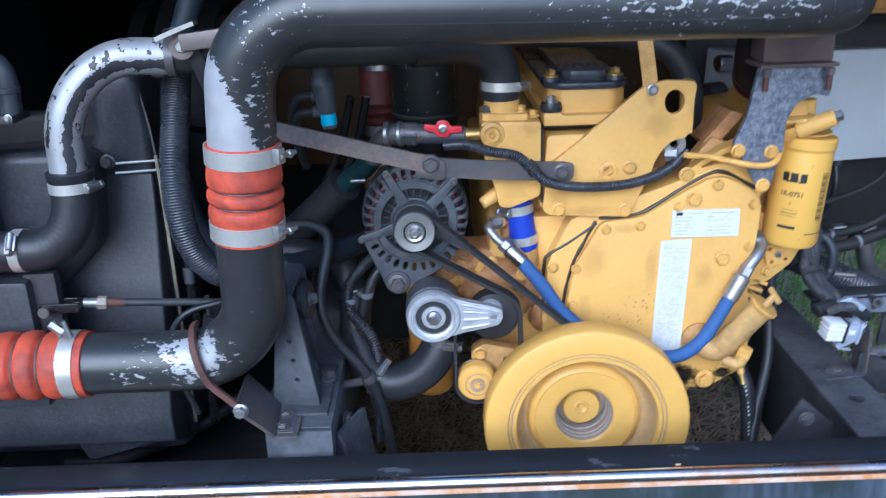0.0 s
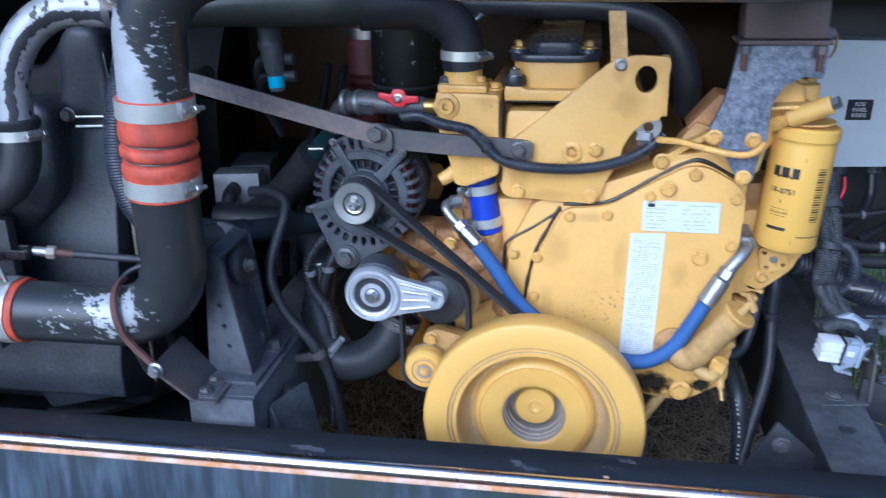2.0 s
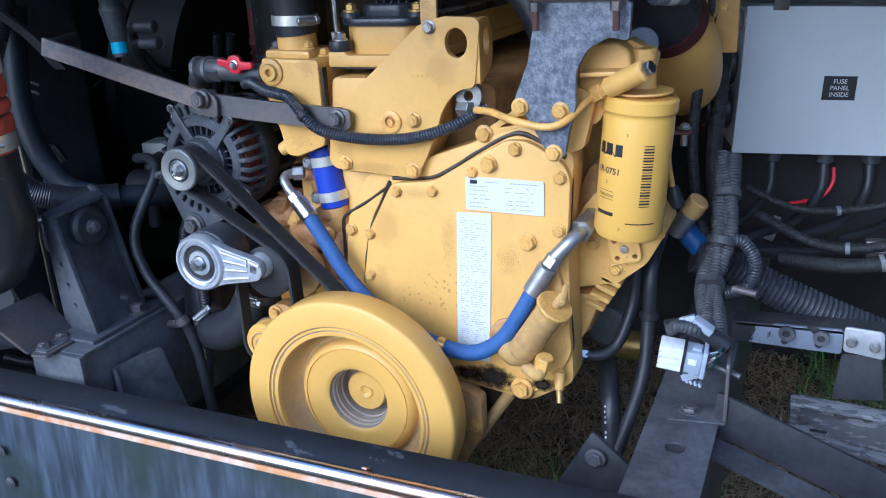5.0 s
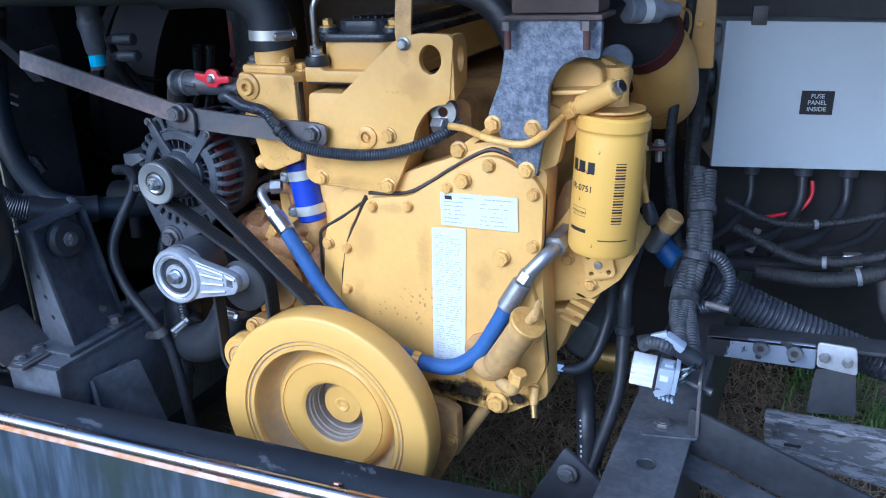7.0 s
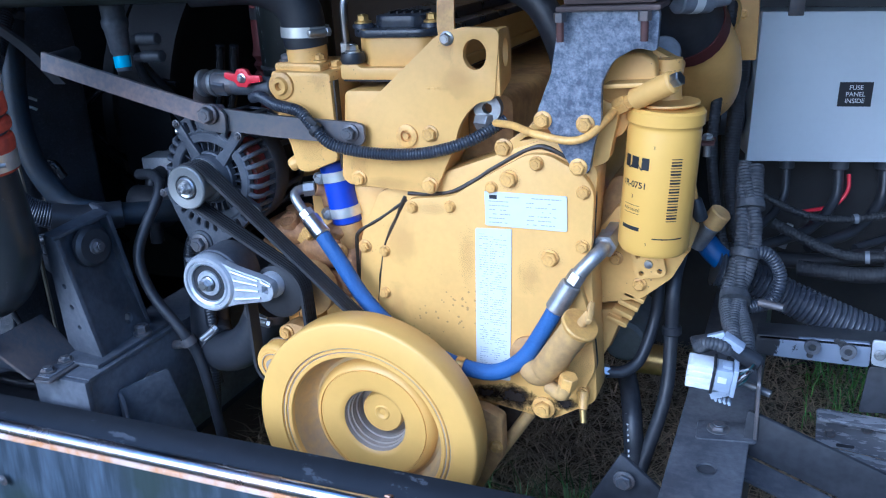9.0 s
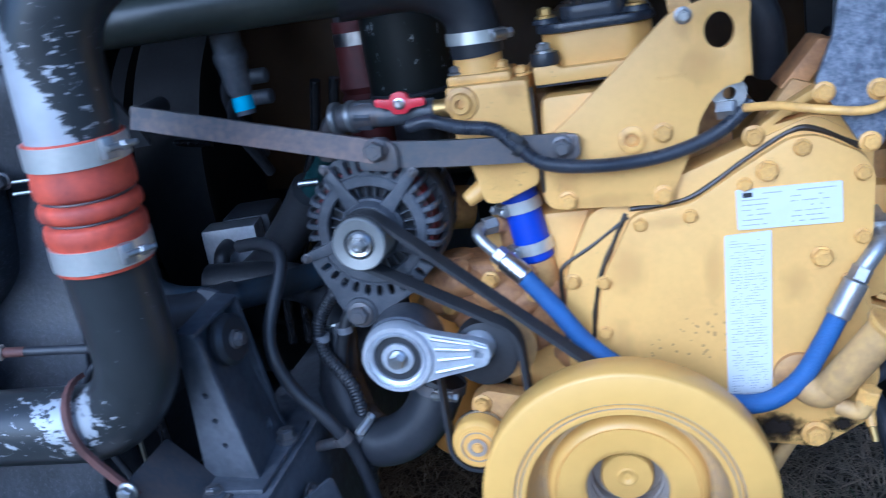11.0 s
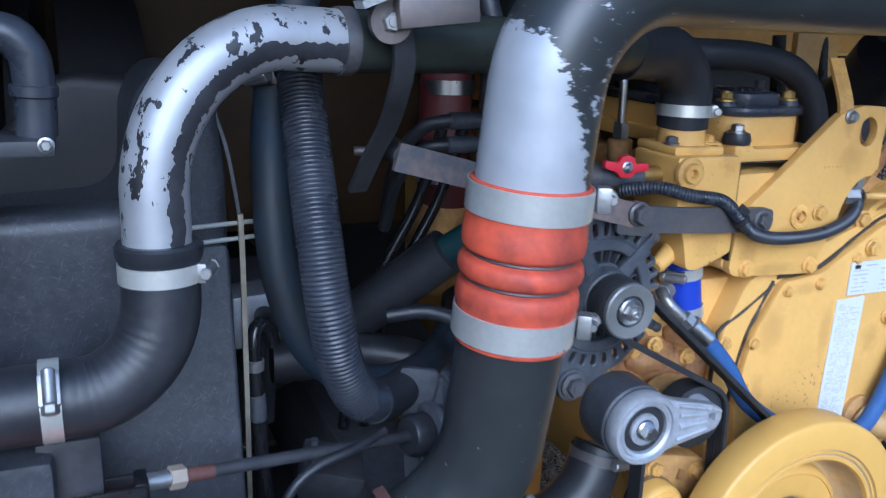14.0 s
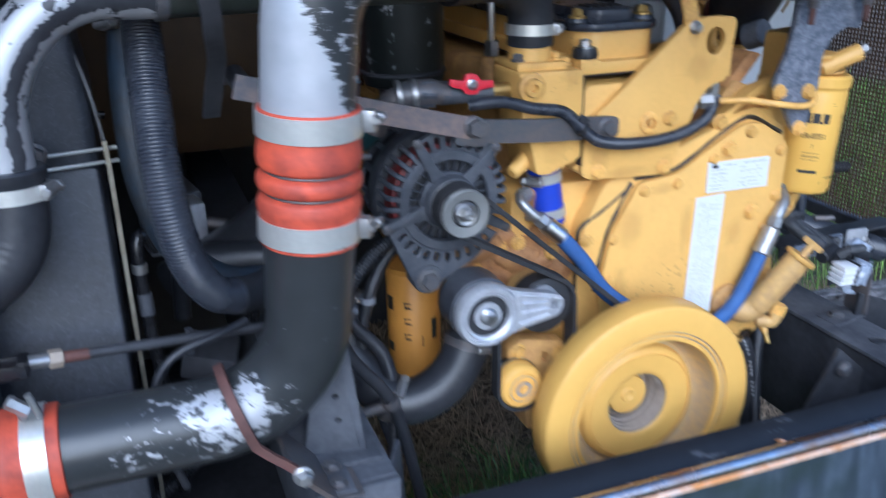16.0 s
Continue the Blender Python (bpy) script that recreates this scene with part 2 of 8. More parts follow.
WHITE_LABEL = mat("white_label", (0.68, 0.69, 0.68), 0.45, dark=(0.60, 0.60, 0.57), amount=0.5, scale=25, fine=120, bump=0.02)
FITTING = mat("plated_steel_fitting", (0.44, 0.44, 0.44), 0.4, 0.8, dark=(0.24, 0.23, 0.21), amount=0.8, scale=45, fine=240, bump=0.12)
BROWN_RUBBER = mat("dusty_brown_rubber", (0.085, 0.062, 0.055), 0.65, dark=(0.15, 0.10, 0.085), amount=0.8, scale=16, fine=120, bump=0.25)
PRINT_GREY = mat("grey_print", (0.33, 0.34, 0.37), 0.6, amount=0.2)
PRINT_BLACK = mat("black_print", (0.02, 0.02, 0.022), 0.5, amount=0.2)
PRINT_WHITE = mat("white_print", (0.75, 0.75, 0.75), 0.5, amount=0.1)
BOX_GREY = mat("light_grey_enclosure", (0.56, 0.60, 0.64), 0.42, dark=(0.49, 0.52, 0.56), amount=0.5, scale=6, fine=120, bump=0.03)
BLUEGREY = mat("blue_grey_scuffed_plate", (0.095, 0.108, 0.145), 0.5, 0.2, dark=(0.36, 0.38, 0.43), amount=0.9, scale=120, fine=420, bump=0.3)
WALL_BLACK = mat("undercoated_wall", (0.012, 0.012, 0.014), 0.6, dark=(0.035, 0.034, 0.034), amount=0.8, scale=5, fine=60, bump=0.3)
# yellow body paint with the deep bay's shade put into its colour
YELLOW_WALL = mat("shade_darkened_body_panel", (0.060, 0.030, 0.006), 0.6, dark=(0.035, 0.019, 0.006), amount=0.95, scale=4, fine=50, bump=0.2)
CHROME = mat("worn_chrome_edge", (0.66, 0.69, 0.74), 0.26, 1.0, dark=(0.5, 0.24, 0.09), amount=0.9, scale=9, fine=60, bump=0.1)
PLUG_WHITE = mat("white_connector", (0.74, 0.74, 0.76), 0.45, dark=(0.5, 0.5, 0.52), amount=0.5, scale=60)
PLUG_GREY = mat("grey_connector", (0.22, 0.23, 0.26), 0.5, dark=(0.12, 0.12, 0.13), amount=0.6, scale=60)
PLUG_PALE = mat("pale_blue_grey_connector", (0.36, 0.40, 0.48), 0.5, dark=(0.24, 0.26, 0.31), amount=0.6, scale=50)
EDGE_METAL = mat("dull_brassy_edge", (0.40, 0.37, 0.29), 0.4, 0.6, dark=(0.20, 0.17, 0.12), amount=0.8, scale=30, fine=160, bump=0.1)
CANISTER_GREY = mat("dull_canister_grey", (0.20, 0.21, 0.20), 0.5, 0.3, dark=(0.11, 0.11, 0.10), amount=0.8, scale=25, fine=140, bump=0.1)
BRASS = mat("brass_fitting", (0.55, 0.38, 0.12), 0.38, 0.8, dark=(0.25, 0.15, 0.06), amount=0.6, scale=40)
GREEN_PIPE = mat("olive_black_pipe_paint", (0.022, 0.026, 0.022), 0.4, dark=(0.060, 0.068, 0.056), amount=0.7, scale=8, fine=110, bump=0.1)
PIPE_FLAKE = flaking("flaking_black_pipe_paint", (0.044, 0.047, 0.049), (0.56, 0.57, 0.59), 0.30, 0.46, 0.30, 0.662, 88.0, stretch=(1.0, 1.0, 1.9), rough=0.70, bare=(((-0.2185, 0.955, 1.26), (-1.0, 0.0, -0.36), 1.18, 1.325, 0.50),), zones=(
    ((-0.316, 0.99, 0.946), (0.038, 0.06, 0.044), 0.20), ((-0.287, 0.99, 0.955), (0.017, 0.06, 0.052), 0.20),
    ((-0.352, 0.99, 0.966), (0.050, 0.06, 0.024), 0.12), ((-0.385, 1.0, 0.930), (0.055, 0.06, 0.022), 0.12), ((-0.258, 0.985, 0.958), (0.032, 0.05, 0.030), 0.11), ((-0.23, 0.94, 1.02), (0.06, 0.06, 0.09), -0.03), ((-0.195, 0.95, 1.25), (0.03, 0.06, 0.13), 0.09), ((0.3, 0.95, 1.36), (0.28, 0.06, 0.05), 0.10), ((-0.16, 0.95, 1.36), (0.08, 0.06, 0.05), 0.06)))
SMALL_FLAKE = flaking("flaking_silver_pipe", (0.02, 0.021, 0.024), (0.47, 0.475, 0.49), 0.40, 0.47, 0.45, 0.40, 95.0, rough=0.62, zones=(
    ((-0.455, 1.05, 1.16), (0.05, 0.05, 0.05), 0.15), ((-0.47, 1.05, 1.22), (0.03, 0.05, 0.10), -0.05)))
BIG_FLAKE = flaking("flaking_dark_riser", (0.014, 0.017, 0.016), (0.45, 0.46, 0.46), 0.4, 0.45, 0.2, 0.615, 60.0)
RECESS = mat("dusty_yellow_recess", (0.58, 0.37, 0.12), 0.55, dark=(0.25, 0.225, 0.20), amount=0.75, scale=7, fine=110, bump=0.12)
DUSTY = mat("grey_dusty_bare_recess", (0.36, 0.30, 0.235), 0.6, dark=(0.22, 0.19, 0.165), amount=0.8, scale=18, fine=130, bump=0.15)
RUST_EDGE = mat("orange_rust_line", (0.55, 0.25, 0.08), 0.55, dark=(0.70, 0.62, 0.55), amount=1.0, scale=22, fine=80, bump=0.2)


def streaked(name, base, pale, mould):
    """Weathered black steel: pale rain streaks that run down, and dark green mould blotches."""
    m = bpy.data.materials.new(name)
    m.use_nodes = True
    n, l = m.node_tree.nodes, m.node_tree.links
    p = n["Principled BSDF"]
    geo = n.new("ShaderNodeNewGeometry")
    sc = n.new("ShaderNodeVectorMath")
    sc.operation = "MULTIPLY"
    sc.inputs[1].default_value = (70, 70, 9)
    l.new(geo.outputs["Position"], sc.inputs[0])
    streak, blot = n.new("ShaderNodeTexNoise"), n.new("ShaderNodeTexNoise")
    streak.inputs["Scale"].default_value, streak.inputs["Detail"].default_value = 1.0, 6.0
    blot.inputs["Scale"].default_value, blot.inputs["Detail"].default_value = 9.0, 8.0
    l.new(sc.outputs[0], streak.inputs["Vector"])
    l.new(geo.outputs["Position"], blot.inputs["Vector"])
    last = None
    for src, lo, hi, a, b in ((streak, 0.42, 0.72, base, pale), (blot, 0.50, 0.66, None, mould)):
        mr, mx = n.new("ShaderNodeMapRange"), n.new("ShaderNodeMix")
        mr.inputs["From Min"].default_value, mr.inputs["From Max"].default_value = lo, hi
        mr.inputs["To Max"].default_value = 0.85
        l.new(src.outputs["Fac"], mr.inputs["Value"])
        mx.data_type = "RGBA"
        l.new(mr.outputs["Result"], mx.inputs["Factor"])
        if last:
            l.new(last, mx.inputs["A"])
        else:
            mx.inputs["A"].default_value = (*a, 1)
        mx.inputs["B"].default_value = (*b, 1)
        last = mx.outputs["Result"]
    l.new(last, p.inputs["Base Color"])
    rr = n.new("ShaderNodeMapRange")
    rr.inputs["To Min"].default_value, rr.inputs["To Max"].default_value = 0.2, 0.55
    l.new(blot.outputs["Fac"], rr.inputs["Value"])
    l.new(rr.outputs["Result"], p.inputs["Roughness"])
    return m


BUMPER = streaked("weathered_black_bumper", (0.032, 0.042, 0.056), (0.10, 0.125, 0.165), (0.020, 0.032, 0.026))
LIP = flaking("scuffed_black_lip", (0.018, 0.019, 0.022), (0.070, 0.074, 0.086), 0.30, 0.5, 0.1, 0.605, 34.0, stretch=(0.55, 1.0, 1.0))
LOOM_TAPE = mat("dusty_loom_tape", (0.032, 0.034, 0.039), 0.55, dark=(0.11, 0.11, 0.12), amount=0.8, scale=40, fine=200, bump=0.3)
GLOSS_RUBBER = mat("glossy_black_hose", (0.012, 0.012, 0.014), 0.22, dark=(0.03, 0.03, 0.032), amount=0.4, scale=20, bump=0.03)
WORN_BEAM = flaking("worn_black_beam", (0.022, 0.023, 0.027), (0.24, 0.27, 0.34), 0.4, 0.5, 0.2, 0.62, 22.0, zones=(((0.715, 1.357, 0.822), (0.090, 0.05, 0.075), 0.45),))


def stain(name, colour, rough, cover):
    """Dirt on a thin film: solid towards its middle, broken up by noise and gone at the rim."""
    m = bpy.data.materials.new(name)
    m.use_nodes = True
    n, l = m.node_tree.nodes, m.node_tree.links
    p = n["Principled BSDF"]
    p.inputs["Base Color"].default_value, p.inputs["Roughness"].default_value = (*colour, 1), rough
    tc, mp, gr = n.new("ShaderNodeTexCoord"), n.new("ShaderNodeMapping"), n.new("ShaderNodeTexGradient")
    mp.inputs["Location"].default_value, mp.inputs["Scale"].default_value = (-1, 0, -1), (2, 0, 2)
    gr.gradient_type = "SPHERICAL"
    l.new(tc.outputs["Generated"], mp.inputs["Vector"])
    l.new(mp.outputs["Vector"], gr.inputs["Vector"])
    geo, noi = n.new("ShaderNodeNewGeometry"), n.new("ShaderNodeTexNoise")
    noi.inputs["Scale"].default_value, noi.inputs["Detail"].default_value, noi.inputs["Roughness"].default_value = 90.0, 6.0, 0.65
    l.new(geo.outputs["Position"], noi.inputs["Vector"])
    add = n.new("ShaderNodeMath")
    l.new(gr.outputs["Fac"], add.inputs[0])
    l.new(noi.outputs["Fac"], add.inputs[1])
    mr = n.new("ShaderNodeMapRange")
    mr.inputs["From Min"].default_value, mr.inputs["From Max"].default_value, mr.inputs["To Max"].default_value = 0.70, 1.25, cover
    l.new(add.outputs[0], mr.inputs["Value"])
    l.new(mr.outputs["Result"], p.inputs["Alpha"])
    return m


OIL_STAIN = stain("oily_black_stain", (0.022, 0.015, 0.010), 0.4, 0.97)
RUST_STAIN = stain("brown_rust_stain", (0.42, 0.21, 0.07), 0.6, 0.07)
CAST_BROWN = mat("rusty_yellow_casting", (0.52, 0.27, 0.095), 0.6, dark=(0.17, 0.075, 0.038), amount=0.95, scale=34, fine=120, bump=0.8)
WORN_CHANNEL = flaking("weathered_channel_paint", (0.15, 0.15, 0.165), (0.33, 0.33, 0.35), 0.6, 0.5, 0.1, 0.50, 70.0, stretch=(0.35, 1.0, 1.6))
FUEL_BLUE = mat("blue_fuel_hose_cover", (0.02, 0.09, 0.30), 0.5, dark=(0.015, 0.04, 0.13), amount=0.8, scale=18, fine=150, bump=0.1)
YELLOW_BEAM = mat("faded_yellow_body_paint", (0.50, 0.29, 0.07), 0.5, dark=(0.28, 0.15, 0.04), amount=0.8, scale=6, fine=80, bump=0.1)
GREASE_AND_GAPS = mat("grease_and_gap_black", (0.018, 0.014, 0.010), 0.4, dark=(0.07, 0.045, 0.025), amount=0.7, scale=60, fine=200, bump=0.4)


# ---- building blocks ----
def part(name, bm, material, parent, label="", smooth=38):
    """One mesh object under a thing or part; bm is in the world's coordinates."""
    base = parent
    while base.parent:
        base = base.parent
    bmesh.ops.recalc_face_normals(bm, faces=bm.faces)
    bmesh.ops.translate(bm, verts=bm.verts, vec=-base.location)
    me = bpy.data.meshes.new(name)
    bm.to_mesh(me)
    bm.free()
    me.materials.append(material)
    me.shade_smooth()
    me.set_sharp_from_angle(angle=radians(smooth))
    ob = new(name, me)
    ob.parent = parent
    if label:
        ob["label"] = label
    return ob


def thing(name, loc, label, category, group="", kind=""):
    e = new(name)
    e.location = loc
    e.empty_display_size = 0.02
    return tagged(e, label, category, group, kind)


def front(x, y, z):
    """Local x to the right, local y up, local z out of the engine towards the viewer."""
    return Matrix(((1, 0, 0, x), (0, 0, -1, y), (0, 1, 0, z), (0, 0, 0, 1)))


def along(p, q):
    p, q = Vector(p), Vector(q)
    return Matrix.Translation(p) @ (q - p).to_track_quat("Z", "Y").to_matrix().to_4x4()


def soften(bm, size, seg=2, angle=45):
    if size <= 0:
        return
    es = [e for e in bm.edges if len(e.link_faces) == 2 and e.calc_face_angle(0) > radians(angle)]
    bmesh.ops.bevel(bm, geom=es, offset=size, segments=seg, affect="EDGES", profile=0.6, clamp_overlap=True)


def join(bm, other):
    me = bpy.data.meshes.new("tmp")
    other.to_mesh(me)
    other.free()
    bm.from_mesh(me)
    bpy.data.meshes.remove(me)
    return bm


def box(size, m, bevel=0.002, seg=2):
    bm = bmesh.new()
    bmesh.ops.create_cube(bm, size=1, matrix=Matrix.Diagonal((*size, 1)))
    soften(bm, bevel, seg)
    bm.transform(m)
    return bm


def rounded(pts, r, n=4):
    """A 2D outline with its corners rounded by about r."""
    out, k = [], len(pts)
    for i, p in enumerate(pts):
        a, b, c = Vector(pts[i - 1]), Vector(p), Vector(pts[(i + 1) % k])
        d1, d2 = (a - b), (c - b)
        t = min(r, d1.length * 0.45, d2.length * 0.45)
        s, e = b + d1.normalized() * t, b + d2.normalized() * t
        for j in range(n + 1):
            u = j / n
            out.append((s * (1 - u) ** 2 + b * 2 * u * (1 - u) + e * u * u)[:2])
    return out


def ring2(cx, cy, rx, ry=None, n=24, a0=0):
    ry = ry or rx
    return [(cx + rx * math.cos(a0 + math.tau * i / n), cy + ry * math.sin(a0 + math.tau * i / n)) for i in range(n)]


def plate(outline, h, m, holes=(), bevel=0.0015, seg=2):
    """A flat plate: outline and holes in local xy, thickness h along local z."""
    bm = bmesh.new()
    for loop in (outline, *holes):
        vs = [bm.verts.new((x, y, 0)) for x, y in loop]
        for i in range(len(vs)):
            bm.edges.new((vs[i - 1], vs[i]))
    if holes:
        bmesh.ops.triangle_fill(bm, edges=bm.edges[:], use_beauty=True)
    else:
        bmesh.ops.contextual_create(bm, geom=bm.edges[:])
    ret = bmesh.ops.extrude_face_region(bm, geom=bm.faces[:])
    bmesh.ops.translate(bm, verts=[v for v in ret["geom"] if isinstance(v, bmesh.types.BMVert)], vec=(0, 0, h))
    bmesh.ops.recalc_face_normals(bm, faces=bm.faces)
    soften(bm, bevel, seg, 50)
    bm.transform(m)
    return bm


def lathe(profile, m, seg=48, closed=False):
    """Revolve (r, h) pairs about local z."""
    bm = bmesh.new()
    rows = []
    for r, h in profile:
        if r < 1e-6:
            rows.append([bm.verts.new((0, 0, h))])
        else:
            rows.append([bm.verts.new((r * math.cos(math.tau * i / seg), r * math.sin(math.tau * i / seg), h)) for i in range(seg)])
    pairs = list(zip(rows, rows[1:])) + ([(rows[-1], rows[0])] if closed else [])
    for a, b in pairs:
        for i in range(seg):
            j = (i + 1) % seg
            if len(a) == 1 and len(b) == 1:
                continue
            if len(a) == 1:
                bm.faces.new((a[0], b[i], b[j]))
            elif len(b) == 1:
                bm.faces.new((a[i], a[j], b[0]))
            else:
                bm.faces.new((a[i], a[j], b[j], b[i]))
    bm.transform(m)
    return bm


def rod(p, q, r, r2=None, seg=20, bevel=0.0):
    r2 = r if r2 is None else r2
    h = (Vector(q) - Vector(p)).length
    b = min(bevel, h / 3, r * 0.6, r2 * 0.6)
    prof = [(0, 0), (r - b, 0), (r, b), (r2, h - b), (r2 - b, h), (0, h)] if b > 0 else [(0, 0), (r, 0), (r2, h), (0, h)]
    return lathe(prof, along(p, q), seg)


def spline(pts, step=0.006):
    """An even run of points on a smooth curve through pts."""
    P = [Vector(p) for p in pts]
    P = [P[0] * 2 - P[1]] + P + [P[-1] * 2 - P[-2]]
    fine = []
    for i in range(1, len(P) - 2):
        a, b, c, d = P[i - 1:i + 3]
        for j in range(24):
            t = j / 24
            fine.append(0.5 * (2 * b + (c - a) * t + (2 * a - 5 * b + 4 * c - d) * t * t + (3 * b - a - 3 * c + d) * t ** 3))
    fine.append(P[-2])
    total = sum((b - a).length for a, b in zip(fine, fine[1:]))
    n = max(2, round(total / step))
    out, want, gone = [fine[0]], total / n, 0.0
    for a, b in zip(fine, fine[1:]):
        d = (b - a).length
        while gone + d >= want * len(out) - 1e-9 and len(out) < n:
            out.append(a.lerp(b, max(0, min(1, (want * len(out) - gone) / max(d, 1e-9)))))
        gone += d
    out.append(fine[-1])
    return out


def tube(pts, r, seg=18, step=0.006, pitch=0.0, depth=0.0, flat=1.0, raw=False):
    """A hose or pipe through pts; r a number or a function of the run 0..1; pitch and depth make ridges."""
    if pitch:
        step = pitch / 4
    C = pts if raw else spline(pts, step)
    bm = bmesh.new()
    n = len(C)
    up = Vector((0, 0, 1)) if abs((C[1] - C[0]).normalized().z) < 0.9 else Vector((0, 1, 0))
    rows, side = [], None
    for i, c in enumerate(C):
        d = (C[min(i + 1, n - 1)] - C[max(i - 1, 0)]).normalized()
        side = (up.cross(d) if side is None else side - d * side.dot(d)).normalized()
        oth = d.cross(side)
        rad = r(i / (n - 1)) if callable(r) else r
        if pitch:
            rad -= depth * (0, 0.25, 1, 0.25)[i % 4]
        rows.append([bm.verts.new(c + side * rad * math.cos(math.tau * k / seg) + oth * rad * flat * math.sin(math.tau * k / seg)) for k in range(seg)])
    for a, b in zip(rows, rows[1:]):
        for k in range(seg):
            bm.faces.new((a[k], a[(k + 1) % seg], b[(k + 1) % seg], b[k]))
    bm.faces.new(rows[0][::-1])
    bm.faces.new(rows[-1])
    return bm


def strap(pts, width, thick, axis=(0, 1, 0), step=0.008, raw=False):
    """A flat band along pts whose breadth lies along axis."""
    C = [Vector(p) for p in pts] if raw else spline(pts, step)
    ax = Vector(axis).normalized()
    bm = bmesh.new()
    rows = []
    for i, c in enumerate(C):
        d = (C[min(i + 1, len(C) - 1)] - C[max(i - 1, 0)]).normalized()
        nrm = d.cross(ax).normalized()
        rows.append([bm.verts.new(c + ax * width * s + nrm * thick * u) for s, u in ((-.5, -.5), (.5, -.5), (.5, .5), (-.5, .5))])
    for a, b in zip(rows, rows[1:]):
        for k in range(4):
            bm.faces.new((a[k], a[(k + 1) % 4], b[(k + 1) % 4], b[k]))
    bm.faces.new(rows[0][::-1])
    bm.faces.new(rows[-1])
    return bm


def hexa(r, h, m, chamfer=0.0012):
    bm = lathe([(0, 0), (r, 0), (r, h - chamfer), (r - chamfer, h), (0, h)], Matrix.Identity(4), 6)
    bm.transform(m)
    return bm


HEADS = {}


def bolt(parent, p, r=0.0085, h=0.008, material=None, d=(0, -1, 0), washer=1.28, name="bolt"):
    """A flanged hexagon bolt head that stands at p and faces along d; alike bolts share one mesh."""
    key = (round(r, 4), round(h, 4), material.name, washer)
    if key not in HEADS:
        bm = bmesh.new()
        join(bm, lathe([(0, 0), (r * washer, 0), (r * washer, h * 0.22), (r, h * 0.34), (0, h * 0.34)], Matrix.Identity(4), 18))
        join(bm, hexa(r, h, Matrix.Identity(4)))
        join(bm, lathe([(r * 0.55, h), (r * 0.5, h + 0.0008), (0, h + 0.0008)], Matrix.Identity(4), 12))
        bmesh.ops.recalc_face_normals(bm, faces=bm.faces)
        me = bpy.data.meshes.new("bolt")
        bm.to_mesh(me)
        bm.free()
        me.materials.append(material)
        me.shade_smooth()
        me.set_sharp_from_angle(angle=radians(30))
        HEADS[key] = me
    base = parent
    while base.parent:
        base = base.parent
    ob = new(name, HEADS[key])
    ob.parent = parent
    spin = (p[0] * 731 + p[2] * 977) % 60
    ob.matrix_basis = Matrix.Translation(Vector(p) - base.location) @ Vector(d).to_track_quat("Z", "Y").to_matrix().to_4x4() @ pose(0, 0, 0, 0, 0, spin)
    return ob


def band(parent, c, axis, r, width=0.014, thick=0.0012, material=None, screw=None, name="hose_clamp_band"):
    """A worm-drive clamp: a thin band round the hose with its screw housing."""
    a = Vector(axis).normalized()
    c = Vector(c)
    m = along(c - a * width / 2, c + a * width / 2)
    bm = lathe([(r, 0), (r + thick, 0), (r + thick, width), (r, width)], m, 40, closed=True)
    ob = part(name, bm, material or CLAMP, parent, "thin steel clamp band")
    if screw:
        s = Vector(screw)
        s = (s - a * s.dot(a)).normalized()
        t = a.cross(s)
        q = c + s * (r + thick + 0.004)
        bm = rod(q - t * 0.013, q + t * 0.010, 0.0042, seg=12, bevel=0.001)
        join(bm, rod(q + t * 0.010, q + t * 0.016, 0.0055, seg=6, bevel=0.0008))
        mm = Matrix.Translation(c + s * (r + thick + 0.001)) @ Matrix((t, a, s)).transposed().to_4x4()
        join(bm, box((0.02, width * 1.05, 0.006), mm, 0.001))
        part("clamp_screw", bm, FITTING, ob)
    return ob


def text_part(name, body, size, m, material, parent, align="CENTER", extrude=0.0002):
    cu = bpy.data.curves.new(name, "FONT")
    cu.body, cu.size, cu.extrude = body, size, extrude
    cu.align_x, cu.align_y = align, "CENTER"
    tmp = bpy.data.objects.new(name, cu)
    scene.collection.objects.link(tmp)
    me = bpy.data.meshes.new_from_object(tmp.evaluated_get(bpy.context.evaluated_depsgraph_get()))
    bpy.data.objects.remove(tmp)
    bpy.data.curves.remove(cu)
    me.transform(m)
    bm = bmesh.new()
    bm.from_mesh(me)
    bpy.data.meshes.remove(me)
    return part(name, bm, material, parent)


def slab(a, b, c, d, thick, holes=(), bevel=0.001):
    """A thin plate with the four given corners, a to b along its foot."""
    a, b, c, d = (Vector(p) for p in (a, b, c, d))
    ux = (b - a).normalized()
    nz = ux.cross(d - a).normalized()
    uy = nz.cross(ux)
    m = Matrix((ux, uy, nz)).transposed().to_4x4()
    m.translation = a
    flat = [((p - a).dot(ux), (p - a).dot(uy)) for p in (a, b, c, d)]
    return plate(rounded(flat, 0.005), thick, m @ Matrix.Translation((0, 0, -thick)), [ring2(x, y, r, n=12) for x, y, r in holes], bevel=bevel)




# ---- the setting ----
GROUND = 0.14


def solid(name, size, centre, material, label, category, bevel=0.004):
    e = tagged(part_free(name, box(size, Matrix.Translation(centre), bevel), material), label, category, kind="structure")
    return e


